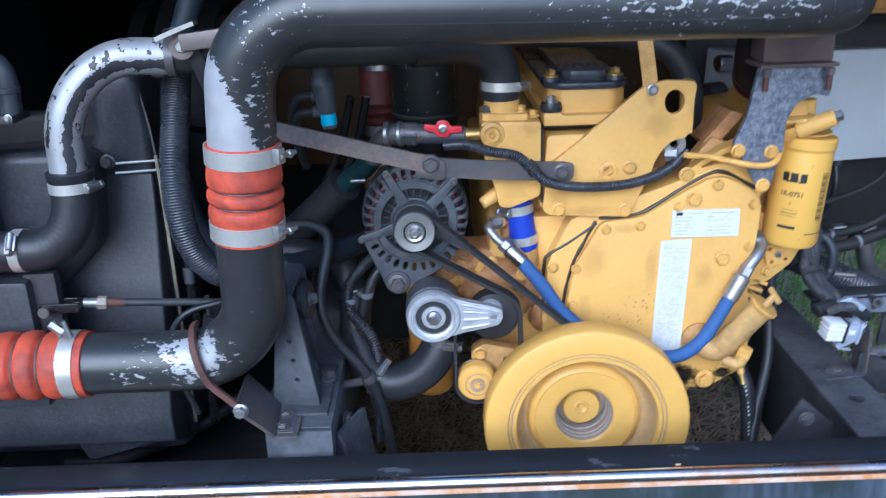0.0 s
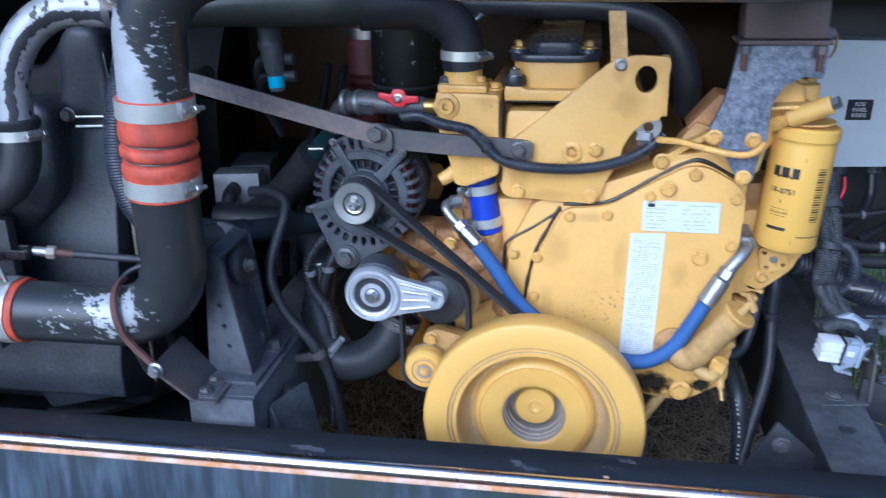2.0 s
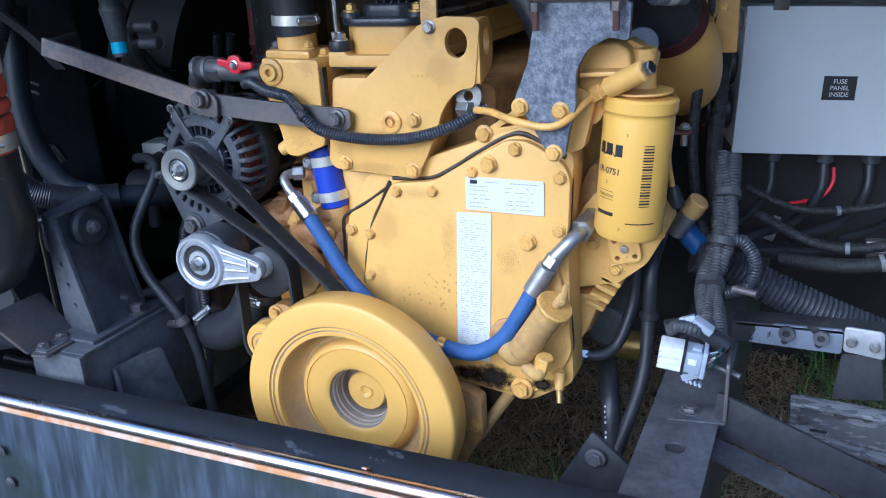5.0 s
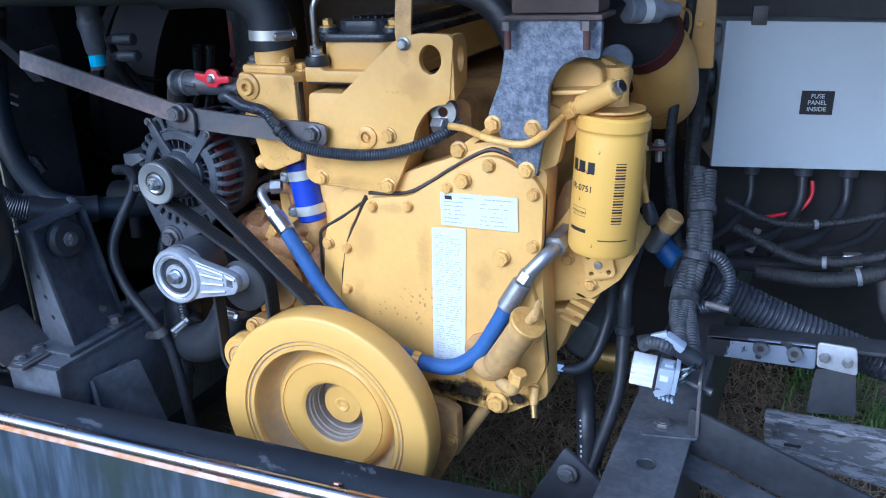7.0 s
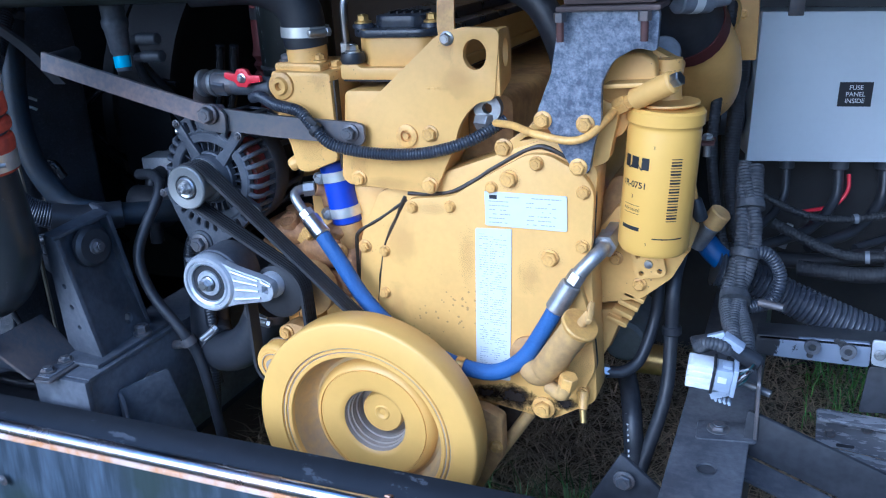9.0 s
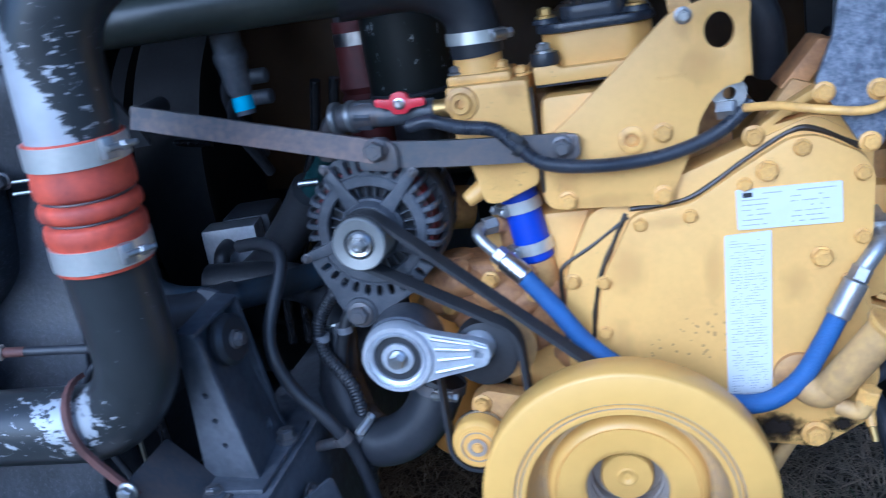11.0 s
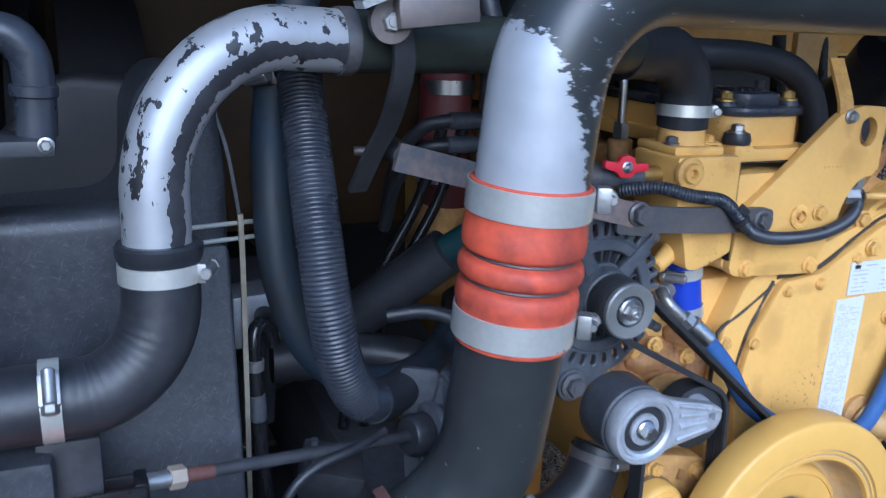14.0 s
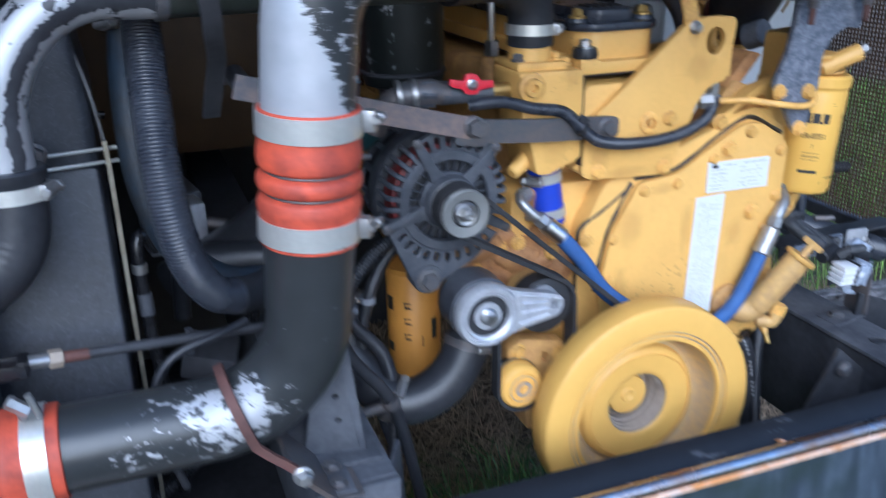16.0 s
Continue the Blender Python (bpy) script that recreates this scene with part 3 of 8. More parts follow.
def part_free(name, bm, material, smooth=38):
    bmesh.ops.recalc_face_normals(bm, faces=bm.faces)
    c = sum((v.co for v in bm.verts), Vector()) / len(bm.verts)
    bmesh.ops.translate(bm, verts=bm.verts, vec=-c)
    me = bpy.data.meshes.new(name)
    bm.to_mesh(me)
    bm.free()
    me.materials.append(material)
    me.shade_smooth()
    me.set_sharp_from_angle(angle=radians(smooth))
    ob = new(name, me)
    ob.location = c
    return ob


def ground_material():
    m = mat("dry_grassy_soil", (0.10, 0.07, 0.042), 0.9, dark=(0.07, 0.062, 0.03), amount=0.9, scale=2.5, fine=60, bump=0.8)
    return m


bm = bmesh.new()
bmesh.ops.create_grid(bm, x_segments=60, y_segments=60, size=600)
for v in bm.verts:
    u = Vector(v.co)
    v.co.x, v.co.y = math.copysign(abs(u.x / 600) ** 3 * 600, u.x), math.copysign(abs(u.y / 600) ** 3 * 600, u.y) + 1.5
    v.co.z = GROUND + 0.02 * noise.noise(Vector((v.co.x * 1.7, v.co.y * 1.7, 0)))
GRASS_SOIL = ground_material()
tagged(part_free("ground", bm, GRASS_SOIL), "grassy soil with dry straw under the coach", "ground", kind="structure")

# the bay that the engine stands in: roof, side walls and the bulkhead ahead of it
# roof is out of view; its height is set to dim the upper bay
solid("ceiling", (2.5, 1.72, 0.05), (0.1, 1.86, 1.505), WALL_BLACK, "black underside of the body above the engine bay", "ceiling")
# unseen wall, brought inward and forward to darken the left side
solid("wall_left", (0.06, 1.84, 1.37), (-0.785, 1.80, 0.805), WALL_BLACK, "unseen black side wall set close to shade the bay's left", "wall")
solid("wall_back", (2.5, 0.05, 0.76), (0.1, 2.70, 1.11), WALL_BLACK, "black bulkhead at the end of the engine bay", "wall")
solid("wall_back_lower", (2.10, 0.05, 0.62), (-0.10, 2.70, 0.43), WALL_BLACK, "black lower bulkhead under the engine bay", "wall")
solid("wall_right", (0.06, 1.75, 0.22), (1.33, 1.85, 1.37), WALL_BLACK, "black upper side wall of the engine bay", "wall")
solid("wall_panel", (1.15, 0.02, 0.50), (0.06, 2.02, 1.18), YELLOW_WALL, "yellow body panel behind the engine, coloured dark for the bay's shade", "panel")

# ---- engine ----
ENGINE = thing("engine", (0.22, 1.5, 0.62), "yellow-painted diesel engine with bolted front cover", "engine")
COVER_Y = 1.190

# block and head behind the front cover
bm = plate(rounded([(0.125, 0.705), (0.285, 0.705), (0.325, 0.775), (0.43, 0.83), (0.43, 1.04), (0.07, 1.04), (0.075, 0.80)], 0.02), 0.74, front(0, 1.97, 0), bevel=0.006)
block = part("engine_block", bm, YELLOW, ENGINE)
bm = plate(rounded([(0.09, 1.03), (0.335, 1.03), (0.335, 1.15), (0.10, 1.165)], 0.015), 0.69, front(0, 1.96, 0), bevel=0.006)
part("cylinder_head", bm, YELLOW_CAST, ENGINE)
def lid(x0, x1, y0, y1, cut, z, h, bevel):
    """A long flat body with cut and rounded front corners, lying at height z."""
    o = [(x0 + cut, y0), (x1 - cut, y0), (x1, y0 + cut), (x1, y1), (x0, y1), (x0, y0 + cut)]
    return plate(rounded(o, cut * 0.45), h, Matrix.Translation((0, 0, z)), bevel=bevel)


bm = lid(0.154, 0.263, 1.222, 1.870, 0.020, 1.185, 0.037, 0.002)
part("valve_cover_base", bm, YELLOW, ENGINE)
part("rocker_flange", plate(rounded([(0.1455, 1.1765), (0.266, 1.1765), (0.266, 1.1905), (0.172, 1.1905), (0.168, 1.1945), (0.1455, 1.1945)], 0.003), 0.664, front(0, 1.868, 0), bevel=0.003), YELLOW, ENGINE)
part("cover_gasket", plate(rounded([(0.1465, 1.1742), (0.265, 1.1742), (0.265, 1.1770), (0.1465, 1.1770)], 0.001), 0.660, front(0, 1.868, 0), bevel=0), BELT, ENGINE)

# timing gear housing behind the cover
hous = [(0.155, 0.985), (0.185, 1.045), (0.225, 1.055), (0.40, 1.118), (0.452, 1.085), (0.444, 0.99), (0.452, 0.80), (0.395, 0.765), (0.15, 0.80), (0.145, 0.90)]
part("gear_housing", plate(rounded(hous, 0.012), 0.045, front(0, 1.245, 0), bevel=0.003), YELLOW, ENGINE)
cov = [(0.226, 1.040), (0.283, 1.046), (0.336, 1.078), (0.376, 1.100), (0.400, 1.100), (0.440, 1.078), (0.450, 1.060), (0.447, 0.995),
       (0.432, 0.958), (0.447, 0.905), (0.452, 0.845), (0.436, 0.812), (0.392, 0.772), (0.352, 0.785), (0.190, 0.80), (0.176, 0.90), (0.190, 0.975)]
cover = part("front_cover", plate(rounded(cov, 0.010), 0.012, front(0, COVER_Y + 0.012, 0), bevel=0.0025), YELLOW, ENGINE)
part("cover_gasket", plate(rounded([(x * 1.004 - 0.0012, z * 1.001) for x, z in cov], 0.010), 0.0016, front(0, COVER_Y + 0.0138, 0), bevel=0), BELT, ENGINE, "black gasket")
for x, z, r in ((0.233, 1.030, .0075), (0.281, 1.034, .0075), (0.333, 1.060, .0075), (0.354, 1.071, .0105), (0.386, 1.090, .0085), (0.438, 1.060, .008), (0.437, 0.998, .008),
                (0.400, 0.981, .0105), (0.188, 0.917, .0075), (0.192, 0.972, .0075), (0.440, 0.886, .008), (0.437, 0.815, .008), (0.424, 0.955, .0075)):
    bolt(cover, (x, COVER_Y, z), r * 0.86, r * 0.8, YELLOW_BOLT, washer=1.14)
bolt(cover, (0.389, COVER_Y, 0.788), 0.0105, 0.010, YELLOW_BOLT, washer=1.35)

# cooling housing, head front and the lifting plate
hf = [(0.140, 1.064), (0.150, 1.056), (0.262, 1.048), (0.285, 1.10), (0.285, 1.165), (0.150, 1.165)]
part("head_front_housing", plate(rounded(hf, 0.008), 0.055, front(0, 1.255, 0), bevel=0.004), YELLOW, ENGINE)
lift = [(0.143, 1.062), (0.152, 1.054), (0.262, 1.048), (0.290, 1.104), (0.297, 1.128), (0.309, 1.146), (0.322, 1.1555), (0.336, 1.1575), (0.3405, 1.163), (0.3475, 1.228),
        (0.343, 1.234), (0.305, 1.236), (0.276, 1.228), (0.184, 1.150), (0.150, 1.124)]
lp = part("lifting_plate", plate(rounded(lift, 0.008), 0.010, front(0, 1.200, 0), [ring2(0.319, 1.207, 0.0135, 0.0165)], bevel=0.0015), YELLOW, ENGINE)
flange = plate(rounded([(1.192, 1.160), (1.232, 1.175), (1.236, 1.215), (1.226, 1.233), (1.192, 1.233)], 0.006), 0.008,
               Matrix(((0, 0, 1, 0.338), (1, 0, 0, 0), (0, 1, 0, 0), (0, 0, 0, 1))), [ring2(1.214, 1.206, 0.009, 0.015)], bevel=0.0012)
part("lifting_plate_flange", flange, YELLOW, ENGINE)
for x, z, r in ((0.262, 1.119, .0095), (0.166, 1.062, .0095), (0.258, 1.058, .0095)):
    bolt(lp, (x, 1.190, z), r * 0.86, r * 0.8, YELLOW_BOLT, washer=1.2)
part("threaded_boss", lathe([(0.006, 0), (0.013, 0), (0.013, 0.004), (0.010, 0.005), (0.007, 0.005), (0.007, 0.001), (0.0035, 0.001), (0.0035, 0.006), (0, 0.006)], front(0.233, 1.191, 1.116), 24), YELLOW_BOLT, ENGINE)
bolt(lp, (0.288, 1.190, 1.2245), 0.0062, 0.008, FITTING)
part("lifting_strap", strap([(0.287, 1.197, 1.220), (0.285, 1.197, 1.240), (0.281, 1.215, 1.285)], 0.020, 0.004, (1, 0, 0)), YELLOW_BOLT, ENGINE)

th = [(0.059, 1.189), (0.1405, 1.187), (0.1405, 1.083), (0.098, 1.066), (0.083, 1.068), (0.076, 1.100), (0.064, 1.13)]
thermo = part("thermostat_housing", plate(rounded(th, 0.006), 0.075, front(0, 1.262, 0), bevel=0.004), YELLOW, ENGINE)
part("thermostat_cap", plate(rounded([(0.061, 1.1875), (0.124, 1.1860), (0.124, 1.1960), (0.061, 1.1975)], 0.004), 0.066, front(0, 1.262, 0), bevel=0.003), YELLOW, ENGINE)
part("thermostat_neck", lathe([(0, 0), (0.025, 0), (0.024, 0.03), (0.0225, 0.05), (0, 0.05)], Matrix.Translation((0.090, 1.226, 1.196)), 32), YELLOW, ENGINE)
part("port_boss", lathe([(0.017, 0), (0.016, 0.004), (0.011, 0.005), (0.0095, 0.009), (0.005, 0.009), (0.004, 0.003), (0, 0.003)], front(0.074, 1.188, 1.172), 28), YELLOW_BOLT, ENGINE)
part("drain_spout", rod((0.09, 1.218, 1.085), (0.060, 1.208, 1.068), 0.0115, 0.0085, bevel=0.002), YELLOW, ENGINE)
bolt(thermo, (0.068, 1.212, 1.1975), 0.0062, 0.008, DARK_STEEL, (0, 0, 1))
bolt(thermo, (0.115, 1.212, 1.1965), 0.0062, 0.009, YELLOW_BOLT, (0, 0, 1))
bolt(thermo, (0.132, 1.222, 1.1875), 0.0080, 0.009, YELLOW_BOLT, (0, 0, 1))
bolt(thermo, (0.095, 1.196, 1.088), 0.007, 0.007, YELLOW_BOLT)

# black valve cover with its bolts
vc = part("valve_cover", lid(0.150, 0.2655, 1.217, 1.878, 0.019, 1.2225, 0.0095, 0.0028), PLASTIC, ENGINE, "black plastic valve cover")
part("valve_cover_rib", lid(0.174, 0.240, 1.236, 1.860, 0.012, 1.2315, 0.0140, 0.003), PLASTIC, ENGINE)
for x in (0.160, 0.249):
    part("valve_cover_lobe", lathe([(0, 0), (0.013, 0), (0.013, 0.003), (0.0115, 0.005), (0, 0.005)], Matrix.Translation((x, 1.244, 1.232)), 24), PLASTIC, ENGINE)
for k in range(5):
    part("valve_cover_groove", box((0.003, 0.03, 0.004), Matrix.Translation((0.187 + 0.010 * k, 1.275, 1.2463)), 0.0008), BELT, ENGINE)
part("cover_gasket", box((0.108, 0.62, 0.002), Matrix.Translation((0.208, 1.56, 1.2222)), 0), BELT, ENGINE)
for x in (0.160, 0.249):
    bolt(vc, (x, 1.244, 1.237), 0.007, 0.010, BRASS, (0, 0, 1), 1.5)
plug = part("rubber_bolt_seat", lathe([(0, 0), (0.014, 0), (0.0155, 0.004), (0.0135, 0.012), (0, 0.012)], Matrix.Translation((0.157, 1.217, 1.1945)), 28), RUBBER, ENGINE, "black rubber seat")
bolt(plug, (0.157, 1.217, 1.2065), 0.0070, 0.009, STEEL, (0, 0, 1))

# sloping gear housing rib that rises behind the lifting plate
part("sloping_rib", plate(rounded([(0.325, 1.058), (0.329, 1.078), (0.387, 1.148), (0.410, 1.139), (0.380, 1.105), (0.353, 1.078), (0.340, 1.058)], 0.004), 0.030, front(0, 1.262, 0), bevel=0.003), YELLOW_CAST, ENGINE)
part("rib_shoulder", plate(rounded([(0.376, 1.138), (0.414, 1.182), (0.432, 1.177), (0.396, 1.132)], 0.004), 0.060, front(0, 1.300, 0), bevel=0.004), CAST_BROWN, ENGINE, "dirty brown casting shoulder")
# arched bracket above the cover
arch = [(0.335, 1.100), (0.350, 1.088), (0.376, 1.106), (0.402, 1.107), (0.445, 1.085), (0.462, 1.092), (0.474, 1.15), (0.452, 1.160), (0.41, 1.146), (0.375, 1.128)]
part("arched_bracket", plate(rounded(arch, 0.006), 0.020, front(0, 1.222, 0), [rounded([(0.362, 1.111), (0.398, 1.117), (0.422, 1.112), (0.410, 1.134), (0.395, 1.130)], 0.004)], bevel=0.002), YELLOW, ENGINE)
part("bracket_web", plate(rounded([(0.350, 1.10), (0.376, 1.10), (0.44, 1.10), (0.43, 1.145), (0.40, 1.14)], 0.006), 0.006, front(0, 1.232, 0), bevel=0.001), YELLOW, ENGINE)
bolt(ENGINE, (0.345, 1.202, 1.103), 0.0085, 0.008, YELLOW_BOLT)

def smear(cx, cz, rx, rz, y, material=None, parent=None):
    part("stain", plate(ring2(cx, cz, rx, rz, 28), 0.0003, front(0, y, 0), bevel=0), material or OIL_STAIN, parent or cover, "dirty stain")


for cx, cz, rx, rz in ((0.350, 0.797, 0.040, 0.022), (0.389, 0.786, 0.026, 0.020), (0.318, 0.797, 0.030, 0.014), (0.415, 0.797, 0.022, 0.012)):
    smear(cx, cz, rx, rz, COVER_Y - 0.0004)
for k, (cx, cz, rx, rz) in enumerate(((0.215, 0.985, 0.030, 0.045), (0.205, 0.90, 0.018, 0.05), (0.30, 0.975, 0.016, 0.05), (0.44, 0.86, 0.018, 0.035), (0.375, 0.955, 0.022, 0.03), (0.41, 0.83, 0.03, 0.03), (0.26, 1.03, 0.03, 0.012), (0.40, 0.981, 0.017, 0.018), (0.354, 1.071, 0.018, 0.018))):
    smear(cx, cz, rx, rz, COVER_Y - 0.0004 - 0.00005 * k, RUST_STAIN)
for k, (cx, cz, rx, rz) in enumerate(((0.205, 1.058, 0.05, 0.012), (0.166, 1.08, 0.02, 0.03), (0.30, 1.18, 0.03, 0.03), (0.258, 1.06, 0.018, 0.02), (0.22, 1.095, 0.03, 0.02), (0.287, 1.215, 0.012, 0.02))):
    smear(cx, cz, rx, rz, 1.1896 - 0.00005 * k, RUST_STAIN)
for k, (cx, cz, rx, rz) in enumerate(((0.105, 1.10, 0.03, 0.03), (0.125, 1.18, 0.02, 0.022), (0.08, 1.195, 0.02, 0.010))):
    smear(cx, cz, rx, rz, 1.1866 - 0.00005 * k, RUST_STAIN)


def seam(pts, r=0.0024):
    """A dark bead along a joint, of uneven thickness."""
    part("rusty_seam", tube(pts, lambda t: r * (1 + 0.35 * noise.noise(Vector((t * 9, r * 900, pts[0][0] * 40)))), 8, 0.004), GREASE_AND_GAPS, cover, "dark line along a joint")


seam([(0.222, 1.2012, 1.036), (0.186, 1.2012, 1.011), (0.153, 1.2012, 0.990), (0.148, 1.2012, 0.976), (0.147, 1.2012, 0.945), (0.147, 1.2012, 0.906)], 0.0024)
seam([(0.220, 1.2012, 1.040), (0.203, 1.2012, 1.006), (0.1895, 1.2012, 0.978), (0.1795, 1.2012, 0.938), (0.1745, 1.2012, 0.90)], 0.0030)
# shade in the gap along the cover's top edge, drawn as a black bead
seam([(0.224, 1.2002, 1.0435), (0.282, 1.2002, 1.0495), (0.335, 1.2002, 1.0810), (0.376, 1.2002, 1.1035), (0.400, 1.2002, 1.1035), (0.442, 1.2002, 1.0810)], 0.0027)
bolt(ENGINE, (0.160, 1.200, 0.972), 0.0068, 0.006, YELLOW_BOLT)
for k in range(5):
    part("cast_mark", box((0.0042, 0.0008, 0.0028), pose(0.262 + 0.0062 * k, 1.1898, 1.170), 0.0003, 1), YELLOW, lp)
part("dark_seam", box((0.0022, 0.01, 0.105), pose(0.1425, 1.196, 1.125), 0), GREASE_AND_GAPS, ENGINE)

part("pan_bracket", plate(rounded([(0.318, 0.785), (0.342, 0.774), (0.342, 0.721), (0.312, 0.668), (0.285, 0.668), (0.285, 0.785)], 0.006), 0.02, front(0, 1.190, 0), bevel=0.003), YELLOW_CAST, ENGINE)
part("pan_strut", rod((0.372, 1.212, 0.775), (0.318, 1.205, 0.692), 0.008, seg=14, bevel=0.002), WORN_YELLOW, ENGINE)
part("pan_plate", plate(rounded([(0.322, 0.792), (0.376, 0.783), (0.350, 0.735), (0.322, 0.690)], 0.004), 0.006, front(0, 1.222, 0), bevel=0.001), GREASE_AND_GAPS, ENGINE, "oily black plate")
bolt(ENGINE, (0.334, 1.170, 0.735), 0.007, 0.007, YELLOW_BOLT)

# ---- labels on the cover ----
tag = thing("engine_data_label", (0.372, COVER_Y, 1.035), "white printed engine data label on the front cover", "label")
sheet = part("sheet", plate(rounded([(0.3245, 1.0555), (0.4200, 1.0545), (0.4200, 1.0140), (0.3245, 1.0150)], 0.002), 0.0022, front(0, COVER_Y, 0), bevel=0.0004, seg=1), WHITE_LABEL, tag)
rng = random.Random(4)


def print_rows(name, sheet_part, rows, y):
    """Rows of unreadable small print: short bars of word length. rows: (x0, x1, z, height, share of words set)."""
    bm = bmesh.new()
    for x0, x1, z, h, share in rows:
        x = x0
        while x < x1:
            w = min(rng.uniform(0.0012, 0.0046), x1 - x)
            if rng.random() < share and w > 0.0008:
                join(bm, box((w, 0.0003, h), Matrix.Translation((x + w / 2, y, z)), 0))
            x += w + rng.uniform(0.0006, 0.0012)
    part(name, bm, PRINT_GREY, sheet_part, "small grey print")


rows = [(0.349, 0.366, 1.0500, 0.0011, 0.9), (0.380, 0.414, 1.0500, 0.0011, 0.9)]
for k in range(6):
    z = 1.0445 - 0.0050 * k
    rows += [(0.3295, 0.355 - 0.002 * (k % 3), z, 0.0009, 0.85), (0.374, 0.402 + 0.006 * (k % 2), z, 0.0009, 0.65)]
print_rows("print", sheet, rows, COVER_Y - 0.0023)
part("print_mark", box((0.009, 0.0004, 0.0045), Matrix.Translation((0.335, COVER_Y - 0.0024, 1.0495)), 0), PRINT_BLACK, sheet)
long = thing("parts_list_label", (0.330, COVER_Y, 0.91), "tall white printed sticker on the front cover", "label")
lsheet = part("sheet", plate(rounded([(0.3115, 1.0105), (0.3555, 1.0120), (0.3480, 0.818), (0.3045, 0.816)], 0.002), 0.0016, front(0, COVER_Y, 0), bevel=0.0003, seg=1), WHITE_LABEL, long)
rows = []
for k in range(62):
    z = 1.004 - k * 0.0029
    x0 = 0.3335 - (1.01 - z) * 0.037
    rows += [(x0 - 0.017, x0 - 0.006, z, 0.0006, 0.55), (x0 - 0.004, x0 + 0.017, z, 0.0006, 0.45 + 0.3 * (k % 5 > 1))]
print_rows("print", lsheet, rows, COVER_Y - 0.0017)

# ---- crankshaft damper ----
DX, DY, DZ = 0.1963, 1.087, 0.7765
damper = thing("crankshaft_damper", (DX, 1.14, DZ), "large round yellow crankshaft vibration damper", "pulley")
DF = front(DX, DY, DZ)
part("damper_ring", lathe([(0.0985, -0.007), (0.0990, -0.003), (0.1000, -0.0016), (0.1040, -0.0014), (0.1052, -0.0030), (0.1062, -0.0030), (0.1072, -0.0010), (0.1092, -0.0010), (0.1102, -0.0032), (0.1112, -0.0032), (0.1122, 0.0), (0.1400, 0.0), (0.1424, -0.0012), (0.1438, -0.0040), (0.1440, -0.036), (0.142, -0.039), (0.06, -0.041)], DF, 112), YELLOW_PULLEY, damper)
part("ring_groove", lathe([(0.1051, -0.0026), (0.1063, -0.0026), (0.1063, -0.0034), (0.1051, -0.0034)], DF, 96, closed=True), DUSTY, damper, "dusty groove")
part("ring_groove", lathe([(0.1101, -0.0028), (0.1113, -0.0028), (0.1113, -0.0036), (0.1101, -0.0036)], DF, 96, closed=True), DUSTY, damper, "dusty groove")
part("recess_wall", lathe([(0.0812, -0.0375), (0.0850, -0.0385), (0.0890, -0.0360), (0.0930, -0.0280), (0.0962, -0.0170), (0.0985, -0.007)], DF, 96), RECESS, damper, "dusty worn recess")
part("hub_face", lathe([(0.0413, -0.0300), (0.0432, -0.0280), (0.0480, -0.0268), (0.0700, -0.0252), (0.0704, -0.0268), (0.0716, -0.0268), (0.0720, -0.0250), (0.0770, -0.0272), (0.0796, -0.0320), (0.0812, -0.0375)], DF, 96), YELLOW_PULLEY, damper)
part("hub_bore", lathe([(0.0270, -0.066), (0.0350, -0.066), (0.0352, -0.053), (0.0368, -0.052), (0.0370, -0.043), (0.0384, -0.042), (0.0386, -0.037), (0.0405, -0.036), (0.0413, -0.0300)], DF, 72), DUSTY, damper, "grey dusty bore")
part("hub_boss", lathe([(0, -0.0525), (0.0040, -0.0525), (0.0062, -0.0505), (0.0090, -0.0500), (0.0105, -0.0515), (0.0255, -0.0515), (0.0270, -0.0535), (0.0270, -0.066)], DF, 48), YELLOW_PULLEY, damper)
part("belt_hub", lathe([(0.05, -0.060), (0.092, -0.044), (0.096, -0.048), (0.096, -0.078), (0.05, -0.082)], front(DX, DY, DZ), 64), BELT, damper, "black grooved belt hub")

# ---- alternator ----
AX, AZ = -0.034, 1.059
alt = thing("alternator", (AX, 1.19, AZ), "dark grey cast alternator with vented front and red windings", "alternator")
AF = front(AX, 1.168, AZ)


def polar(r, a):
    return (r * math.cos(radians(a)), r * math.sin(radians(a)))


def slot(a, r0, r1, half):
    """A round-ended radial window, as an outline in polar steps."""
    u, v = Vector(polar(1, a)), Vector(polar(1, a + 90))
    pts = [u * (r0 + half * (1 - math.cos(radians(w)))) + v * half * math.sin(radians(w)) for w in (-90, -45, 0, 45, 90)]
    pts += [u * (r1 - half * (1 - math.cos(radians(w)))) + v * half * math.sin(radians(w)) for w in (90, 45, 0, -45, -90)]
    return [tuple(p) for p in pts]


# body behind the front bracket: core, stator ring and slotted rear bracket
part("stator_ring", lathe([(0.050, -0.036), (0.0735, -0.036), (0.0755, -0.039), (0.0755, -0.062), (0.0735, -0.066), (0.050, -0.066)], AF, 64, closed=True), BLACK_PAINT, alt)
part("core", lathe([(0, -0.013), (0.050, -0.013), (0.058, -0.022), (0.060, -0.110), (0.045, -0.125), (0, -0.125)], AF, 48), BELT, alt)
part("winding", lathe([(0.0585, -0.034), (0.0645, -0.034), (0.0655, -0.020), (0.063, -0.010), (0.0575, -0.009)], AF, 64, closed=True), COPPER, alt, "red lacquered copper winding")
part("rear_cap", lathe([(0.068, -0.100), (0.0715, -0.100), (0.069, -0.112), (0.055, -0.128), (0, -0.130), (0, -0.124), (0.05, -0.122)], AF, 48), DARK_CAST, alt)
